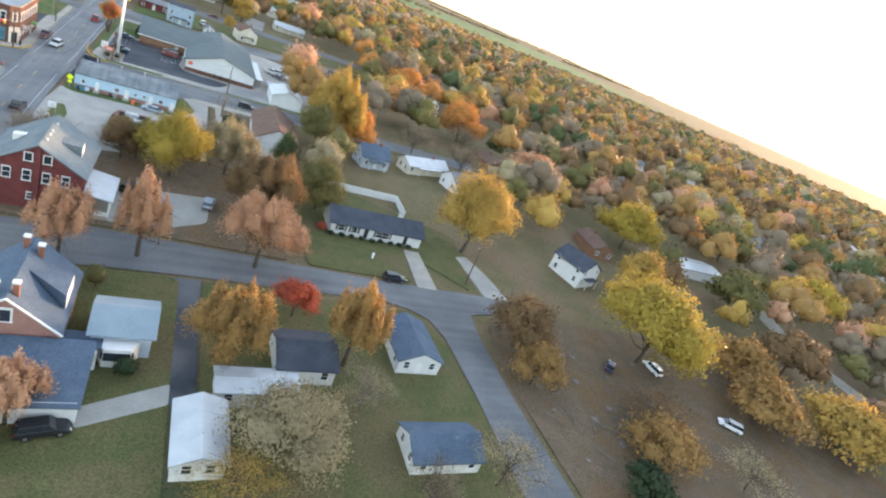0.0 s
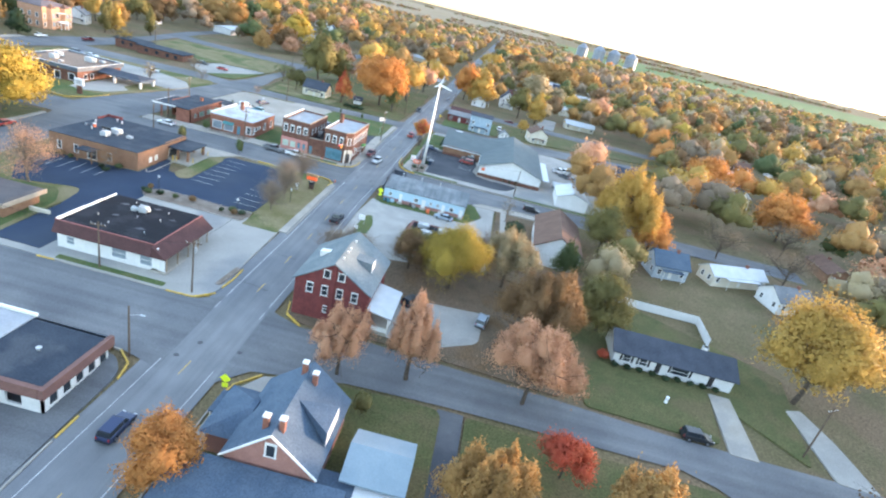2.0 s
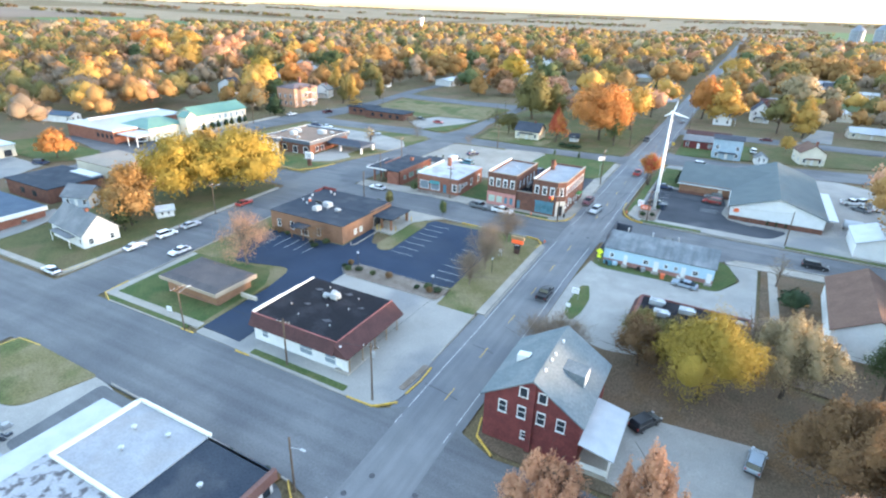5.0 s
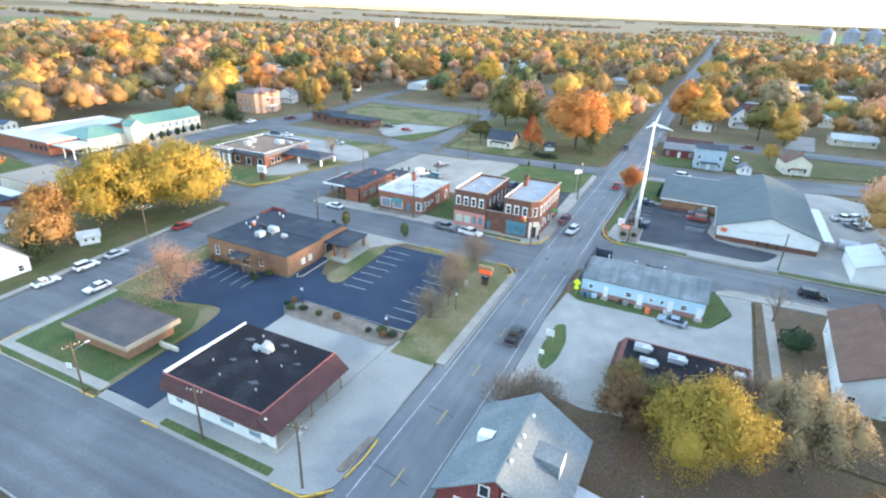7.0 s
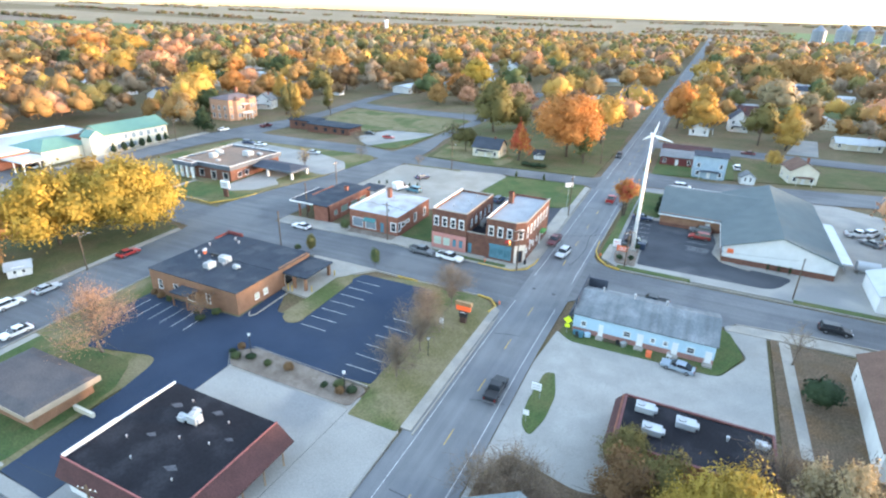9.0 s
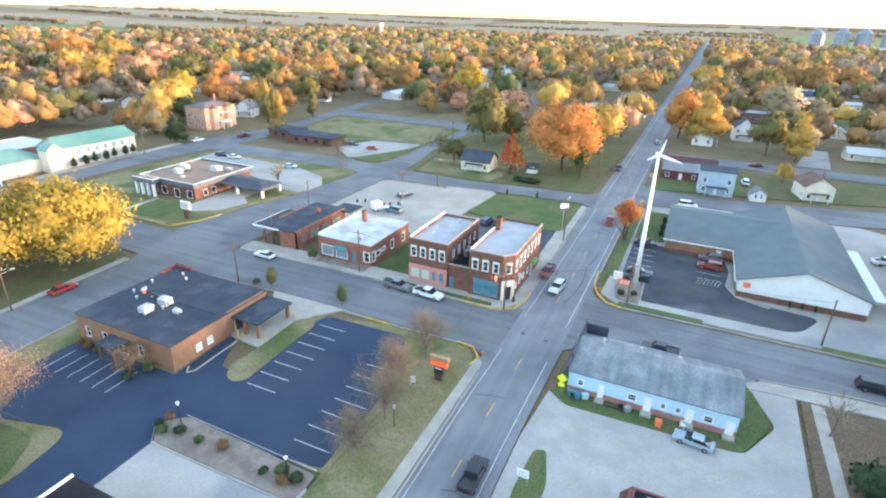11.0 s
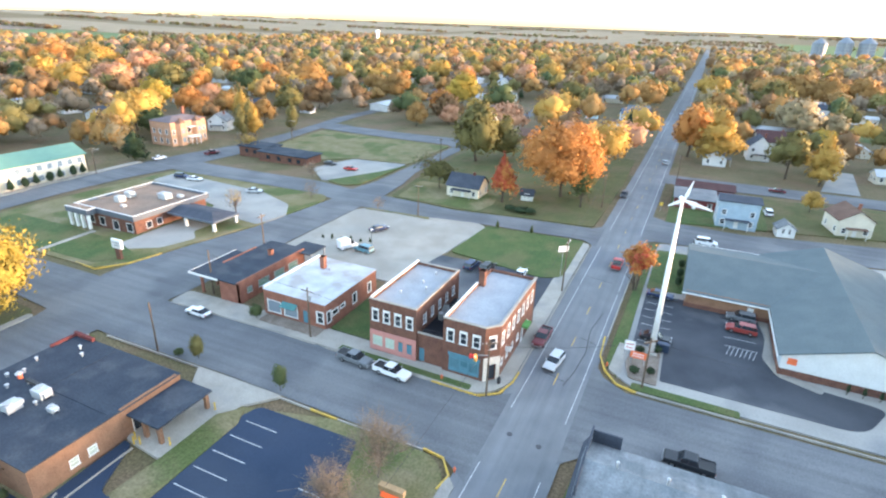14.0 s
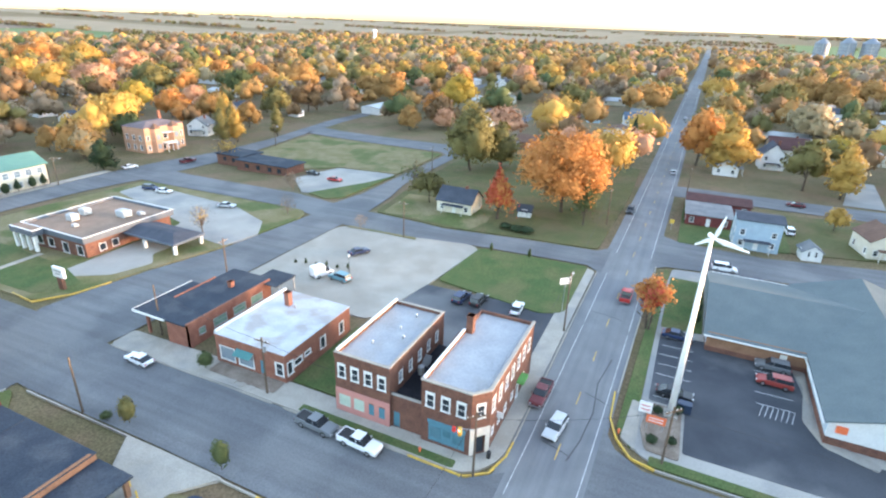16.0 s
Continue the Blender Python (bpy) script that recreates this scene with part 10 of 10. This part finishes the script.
utility_pole(-8.0, 262, 10, turn=90)
utility_pole(9.6, 300, 10, turn=90)
utility_pole(-50.0, 229.4, 9, turn=0)
utility_pole(91.5, 90.5, 10, arm=True, turn=30)
utility_pole(44.5, 90.0, 9, turn=0, lamp=True)
utility_pole(-9.4, 74.4, 8, arm=False, lamp=True, label="wooden pole with a street lamp")
utility_pole(-148, 268, 9, turn=80)
utility_pole(-149.5, 300, 9, turn=80, lamp=True)
utility_pole(-72.0, 290, 9, turn=80)
utility_pole(-168, 222, 9, turn=80, lamp=True)


def cable(name, a, b, sag=.8, r=.02):
    """A hanging wire between two points given with heights over the ground."""
    t = tagged(new(name), "thin dark overhead wire between poles", "cable", "overhead wires")
    ORG[t.name] = (0, 0)
    p, q = Vector((a[0], a[1], gz(a[0], a[1]) + a[2])), Vector((b[0], b[1], gz(b[0], b[1]) + b[2]))
    bm = bmesh.new()
    pts = [p.lerp(q, i / 10) - Vector((0, 0, sag * 4 * (i / 10) * (1 - i / 10))) for i in range(11)]
    for u, v in zip(pts, pts[1:]):
        limb(bm, u, v, r, r, 4)
    bmesh.ops.remove_doubles(bm, verts=bm.verts[:], dist=.002)
    part("wire", bm, BLACK, t)


for a, b in (((-10.1, 91.2, 9), (-26.1, 91.3, 7.8)), ((-26.1, 91.3, 7.8), (-48.1, 90.2, 8)), ((-10.1, 91.2, 9), (-7.7, 168.9, 8.6)), ((-7.7, 168.9, 8.6), (-5.6, 204.8, 10.3)), ((-5.6, 204.8, 10.3), (-8, 262, 9.4)),
             ((-7.7, 168.9, 8.6), (-39, 169.8, 8.6)), ((-39, 169.8, 8.6), (-65.5, 174.6, 8.6)), ((-7.7, 168.9, 8.4), (12.1, 180.6, 8)), ((12.1, 180.6, 8), (43, 181.4, 8))):
    cable("overhead_wire", a, b)


def lamp_post(x, y, h, label, lift=.2):
    t = thing("lamp_post", x, y, label, "lamp", "lot lamps", local=True, z=gz(x, y) + lift)
    bm = bmesh.new()
    limb(bm, (0, 0, 0), (0, 0, h), .07, .05, 8)
    part("post", bm, BLACK, t)
    bm = bmesh.new()
    limb(bm, (0, 0, h), (0, 0, h + .35), .14, .26, 8)
    part("lantern", bm, FOAMWHITE, t)
    bm = bmesh.new()
    limb(bm, (0, 0, h + .35), (0, 0, h + .55), .28, .05, 8)
    part("cap", bm, METALWHITE, t)


lamp_post(-35.6, 122.6, 3.2, "short black post with white lantern in a bed")
lamp_post(-17.3, 121.4, 3.2, "short black post with white lantern in a bed")
lamp_post(-49.4, 205.6, 4.2, "thin lamp post on the gravel lot")
lamp_post(-10.6, 134.2, 3.0, "small lamp post on the lawn")

# traffic signal on the corner pole
t = thing("traffic_signal", -9.6, 168.9, "yellow traffic signal with a lit red lamp", "traffic light", local=True, z=gz(-9.6, 168.9) + 5.2)
boxes("housing", [(-.2, .2, -.2, .2, 0, 1.1)], KERBYELLOW, t, bevel=.03)
bm = bmesh.new()
limb(bm, (0, -.21, .85), (0, -.27, .85), .13, .13, 12)
part("red_lens", bm, plain("lit_red_lens", (1.0, .05, .03), .3, 0, 3.0), t, "lit red lamp")
bm = bmesh.new()
limb(bm, (0, -.21, .3), (0, -.26, .3), .13, .13, 12)
part("amber_lens", bm, plain("amber_lens", (.6, .25, .02), .3), t)
bm = bmesh.new()
limb(bm, (0, 0, 1.0), (1.9, 0, 1.5), .05, .05, 6)
part("arm", bm, STEEL, t)
boxes("side_housing", [(-.95, -.55, -.2, .2, .3, .9)], REDSIGN, t, bevel=.03)

# tall white mast with three blades
t = thing("wind_mast", 12.4, 190.3, "tall white tapering mast with three short white blades", "wind turbine", local=True)
bm = bmesh.new()
limb(bm, (0, 0, 0), (0, 0, 26.2), .48, .2, 16)
part("tower", bm, FOAMWHITE, t, smooth=True)
bm = bmesh.new()
limb(bm, (-.3, .5, 26.1), (.2, -.7, 26.1), .28, .22, 10)
part("nacelle", bm, FOAMWHITE, t)
for dx, dz, ln, w in ((.25, 1.0, 2.9, .28), (-.85, -.5, 2.2, .28), (.97, -.25, 4.0, .34)):
    d = Vector((dx, 0, dz)).normalized()
    s = Vector((-d.z, 0, d.x))
    o = Vector((.2, -.8, 26.1))
    bm = bmesh.new()
    q = [o + s * w * .4, o - s * w * .4, o + d * ln * .3 - s * w, o + d * ln - s * w * .25, o + d * ln + s * w * .2, o + d * ln * .3 + s * w * .8]
    back = [p + Vector((0, .12, 0)) for p in q]
    hull(bm, [tuple(p) for p in q + back], ((0, 1, 2, 3, 4, 5), (11, 10, 9, 8, 7, 6), (0, 6, 7, 1), (1, 7, 8, 2), (2, 8, 9, 3), (3, 9, 10, 4), (4, 10, 11, 5), (5, 11, 6, 0)))
    bmesh.ops.recalc_face_normals(bm, faces=bm.faces[:])
    part("blade", bm, FOAMWHITE, t)
bm = bmesh.new()
limb(bm, (.2, -.7, 26.1), (.22, -1.0, 26.1), .26, .1, 10)
part("hub", bm, FOAMWHITE, t)
boxes("plinth", [(-.9, .9, -.9, .9, -.1, .5)], CONC, t, bevel=.05)
t = thing("equipment_cabinet", 14.0, 192.0, "dark blue cabinet beside the mast", "cabinet", local=True)
boxes("cabinet_body", [(-.9, .9, -.6, .6, .1, 1.5)], plain("dark_blue_metal", (.02, .035, .07), .5), t, bevel=.03)
boxes("base", [(-1, 1, -.7, .7, 0, .1)], CONC, t)


def sign(name, x, y, h, w, ph, material, label, turn=0, posts=1, bars=None, lift=.1):
    t = thing(name, x, y, label, "sign", "street signs", turn=turn, local=True, z=gz(x, y) + lift)
    for px_ in ((0,) if posts == 1 else (-w * .4, w * .4)):
        bm = bmesh.new()
        limb(bm, (px_, 0, -.2), (px_, 0, h), .045, .045, 6)
        part("post", bm, STEEL, t)
    boxes("panel", [(-w / 2, w / 2, -.1, -.05, h - ph, h)], material, t, bevel=.01)
    if bars:
        for i in range(2):
            boxes("letter_bar", [(-w * .36, w * .36, -.13, -.105, h - ph * (.35 + .35 * i) - .06, h - ph * (.35 + .35 * i) + .06)], bars, t)


def diamond(x, y, h=2.6, s=.75):
    t = thing("crossing_sign", x, y, "fluorescent yellow-green diamond warning sign with plate", "sign", "street signs", local=True)
    bm = bmesh.new()
    limb(bm, (0, 0, -.2), (0, 0, h + .5), .04, .04, 6)
    part("post", bm, STEEL, t)
    for nm, zc, k in (("panel", h, s), ("plate", h - 1.0, s * .55)):
        bm = bmesh.new()
        prof = [(0, zc - k), (k, zc), (0, zc + k), (-k, zc)] if nm == "panel" else [(-k, zc - k), (k, zc - k), (k, zc + k * .6), (-k, zc + k * .6)]
        a = [bm.verts.new((px_, -.09, z)) for px_, z in prof]
        b = [bm.verts.new((px_, -.05, z)) for px_, z in prof]
        bm.faces.new(a)
        bm.faces.new(b[::-1])
        for i in range(4):
            bm.faces.new((a[i], b[i], b[(i + 1) % 4], a[(i + 1) % 4]))
        bmesh.ops.recalc_face_normals(bm, faces=bm.faces[:])
        part(nm, bm, YELLOWSIGN, t)


diamond(5.3, 72.3)
diamond(7.2, 150.6)
sign("roadside_sign", 7.2, 132.6, 2.4, 1.4, 1.2, FOAMWHITE, "white square roadside sign with printed lines", 0, 2, STEEL)
sign("roadside_sign", 7.4, 127.2, 2.0, .8, .8, FOAMWHITE, "small white roadside sign", 0)
sign("banner_sign", 10.7, 186.2, 2.2, 2.4, 1.2, ORANGESIGN, "orange board sign on two posts in the corner bed", 0, 2, FOAMWHITE, .25)
sign("board_sign", 9.2, 187.6, 3.0, 1.6, 1.7, FOAMWHITE, "white upright sign with red emblem", 0, 2, REDSIGN, .2)
sign("street_sign", 7.3, 268, 2.5, 1.1, 1.1, KERBYELLOW, "yellow warning sign beside the main road", 0)
sign("hanging_sign", -7.4, 210.6, 7.0, 2.2, 1.2, FOAMWHITE, "white and blue sign on a tall post", 40, 1, TEAL)
sign("small_sign", -54.6, 92.4, 1.6, 1.0, .9, FOAMWHITE, "small white office sign on the lawn", 15, 2, STEEL, .17)
sign("small_sign", -12.2, 142.4, 1.9, .7, 1.0, FOAMWHITE, "small white board on the lawn", 15, 2, STEEL, .15)
sign("shop_sign", 12.4, 170.6 - 15, 1.2, .8, .5, FOAMWHITE, "small white sign at the blue building", 0)

# shop pylon with lit orange panel at the parking lot corner
t = thing("pylon_sign", -9.6, 145.6, "brick pylon sign with orange-lit panels and letter board", "sign", local=True, z=gz(-9.6, 145.6) + .15)
boxes("pier", [(-.55, .55, -.3, .3, 0, 1.1)], mat("dark_brick", (.1, .06, .05), (.08, .05, .04), 1, .9), t)
boxes("letter_board", [(-.7, .7, -.25, .25, 1.1, 2.3)], BLACK, t, bevel=.02)
boxes("board_bar", [(-.55, .55, -.28, -.255, 1.95, 2.1)], FOAMWHITE, t)
boxes("upper_panel", [(-1.3, 1.3, -.28, .28, 2.35, 3.3)], plain("lit_orange_panel", (.85, .13, .04), .4, 0, .035), t, "orange-lit panel", bevel=.04)
boxes("crown", [(-1.5, 1.5, -.35, .35, 3.3, 4.0)], mat("tan_crown", (.36, .24, .12), (.31, .2, .1), 1, .7), t, "tan panel above", bevel=.04)

# hydrants, bins, steps
for x, y in ((-14.9, 169.4), (-6.0, 154.0), (6.6, 183.6)):
    t = thing("fire_hydrant", x, y, "orange-red fire hydrant at the kerb", "hydrant", "hydrants", local=True, z=gz(x, y) + .17)
    bm = bmesh.new()
    limb(bm, (0, 0, 0), (0, 0, .6), .12, .12, 10)
    part("barrel", bm, ORANGESIGN, t)
    bm = bmesh.new()
    limb(bm, (0, 0, .6), (0, 0, .75), .15, .05, 10)
    part("bonnet", bm, ORANGESIGN, t)
    bm = bmesh.new()
    limb(bm, (-.2, 0, .42), (.2, 0, .42), .06, .06, 8)
    part("nozzle", bm, ORANGESIGN, t)
t = thing("mail_box", -7.0, 172.2, "dark litter bin on the corner pavement", "bin", local=True, z=gz(-7, 172) + .15)
bm = bmesh.new()
limb(bm, (0, 0, 0), (0, 0, .9), .26, .3, 12)
part("bin_body", bm, BLACK, t)
bm = bmesh.new()
limb(bm, (0, 0, .9), (0, 0, 1.05), .3, .15, 12)
part("lid", bm, BLACK, t)
for i in range(3):
    block("parking_step", [(-45.5 + i * 1.7, 169.1), (-44.7 + i * 1.7, 169.1), (-44.7 + i * 1.7, 170), (-45.5 + i * 1.7, 170)], .02, CONC, "small concrete step across a verge", "step", .24)

# yard clutter behind the long shop
rj = random.Random(3)
for i in range(26):
    x, y = -56 + rj.uniform(-8, 9), 60.5 + rj.uniform(-6, 5)
    c = rj.choice((STEEL, BLACK, TEAL, SHINGLEBROWN, BLACK, SHINGLEDARK, MANSARD))
    t = thing("scrap_heap" if i % 3 else "crate", x, y, "heap of scrap metal and old machinery parts" if i % 3 else "old crate lying in the gravel yard", "scrap" if i % 3 else "crate", "yard scrap", turn=rj.uniform(0, 180), local=True, z=gz(x, y) + .07)
    for k in range(4):
        bm = bmesh.new()
        a, b_ = rj.uniform(-.8, .8), rj.uniform(-.5, .5)
        box(bm, a - rj.uniform(.2, .6), a + rj.uniform(.2, .6), b_ - .3, b_ + .3, 0, rj.uniform(.3, .9))
        part("piece", bm, c, t, bevel=.04)
    for k in range(3):
        bm = bmesh.new()
        limb(bm, (rj.uniform(-1, 1), rj.uniform(-1, 1), .1), (rj.uniform(-1, 1), rj.uniform(-1, 1), rj.uniform(.6, 1.3)), .05, .05, 5)
        part("rod", bm, STEEL, t)
t = thing("trailer", -61.5, 64.5, "black tandem-axle flat trailer in the yard", "trailer", turn=20, local=True, z=gz(-61, 64) + .1)
boxes("deck", [(-2.6, 2.6, -1, 1, .55, .75)], BLACK, t)
boxes("side_rail", [(-2.6, 2.6, -1, -.94, .75, 1.2), (-2.6, 2.6, .94, 1, .75, 1.2)], BLACK, t)
for wx in (-.6, .3):
    for s in (-1, 1):
        wheel(t, wx, s * 1.1, .36)
bm = bmesh.new()
limb(bm, (2.6, 0, .6), (4, 0, .5), .06, .05, 6)
part("drawbar", bm, BLACK, t)

# broken concrete and branches on the rough lot
for i in range(46):
    x, y = rj.uniform(93, 128), rj.uniform(44, 70)
    t = thing("broken_branch" if i % 2 else "rubble", x, y, "grey fallen branch on brown ground" if i % 2 else "broken slab of dirty concrete on brown ground", "branch" if i % 2 else "rubble", "rough lot debris", turn=rj.uniform(0, 180), local=True, z=gz(x, y) + .12)
    bm = bmesh.new()
    if i % 2:
        a = Vector((-rj.uniform(1, 3), 0, .12))
        b_ = Vector((rj.uniform(1, 3), rj.uniform(-.4, .4), .2))
        limb(bm, a, b_, .11, .05, 5)
        part("stem", bm, mat("grey_dead_wood", (.2, .165, .14), (.15, .125, .105), 1, .9), t)
        for k in range(3):
            bm = bmesh.new()
            m_ = a.lerp(b_, rj.uniform(.3, .9))
            limb(bm, m_, m_ + Vector((rj.uniform(.2, .9), rj.uniform(-1, 1), rj.uniform(.1, .5))), .05, .02, 4)
            part("twig", bm, mat("grey_dead_wood", (.3, .27, .24)), t)
    else:
        s = rj.uniform(.3, .8)
        prism(bm, [(-s, -s * .7), (s * .8, -s * .8), (s, s * .5), (0, s * .9), (-s * .9, s * .4)], 0, rj.uniform(.12, .3))
        part("slab", bm, mat("dirty_concrete", (.2, .17, .15), (.15, .13, .115), .6, .95, fine=.15), t)

# grain bins on the skyline
BINSTEEL = mat("weathered_bin_steel", (.2, .23, .27), (.17, .195, .23), .3, .6, metal=.2, fine=.05)
for i, (x, y, r, h) in enumerate(((203, 1470, 13, 42), (240, 1440, 13.5, 46), (276, 1440, 14, 46), (318, 1440, 14, 46))):
    t = thing("grain_bin", x, y, "pale galvanised grain bin with conical roof on the skyline", "silo", "grain bins", local=True)
    bm = bmesh.new()
    limb(bm, (0, 0, -1), (0, 0, h * .76), r, r, 28)
    part("drum", bm, BINSTEEL, t, smooth=False)
    bm = bmesh.new()
    limb(bm, (0, 0, h * .76), (0, 0, h), r * 1.04, r * .12, 28)
    part("cone_roof", bm, BINSTEEL, t)
    for k in range(1, 6):
        bm = bmesh.new()
        limb(bm, (0, 0, h * .76 * k / 6 - .2), (0, 0, h * .76 * k / 6 + .2), r * 1.01, r * 1.01, 28)
        part("stiffening_ring", bm, STEEL, t)
    boxes("ladder", [(-.4, .4, -r - .3, -r, 0, h * .76)], STEEL, t)
for x, y, w in ((215, 1405, 40), (285, 1400, 60), (170, 1420, 30)):
    t = thing("farm_shed", x, y, "long white metal farm shed below the grain bins", "shed", "farm sheds", local=True)
    boxes("wall", [(-w / 2, w / 2, -7, 7, -1, 9)], WHITEWALL, t)
    bm = bmesh.new()
    gable(bm, -w / 2, w / 2, -7, 7, 9, 12, 'x', over=.4)
    part("roof", bm, METALWHITE, t)
t = thing("water_tower", -640, 1180, "pale tower far off above the woods", "tower", local=True)
bm = bmesh.new()
limb(bm, (0, 0, 0), (0, 0, 26), 3.4, 3.0, 14)
part("shaft", bm, FOAMWHITE, t)
bm = bmesh.new()
limb(bm, (0, 0, 26), (0, 0, 31), 4.6, 4.6, 14)
part("tank", bm, FOAMWHITE, t)

# garden ornament and bird bath
t = thing("garden_statue", 70.4, 95.2, "small white garden ornament on the lawn", "ornament", local=True, z=gz(70, 95) + .12)
bm = bmesh.new()
limb(bm, (0, 0, 0), (0, 0, .5), .3, .2, 10)
limb(bm, (0, 0, .5), (0, 0, 1.1), .2, .28, 10)
part("column", bm, FOAMWHITE, t)
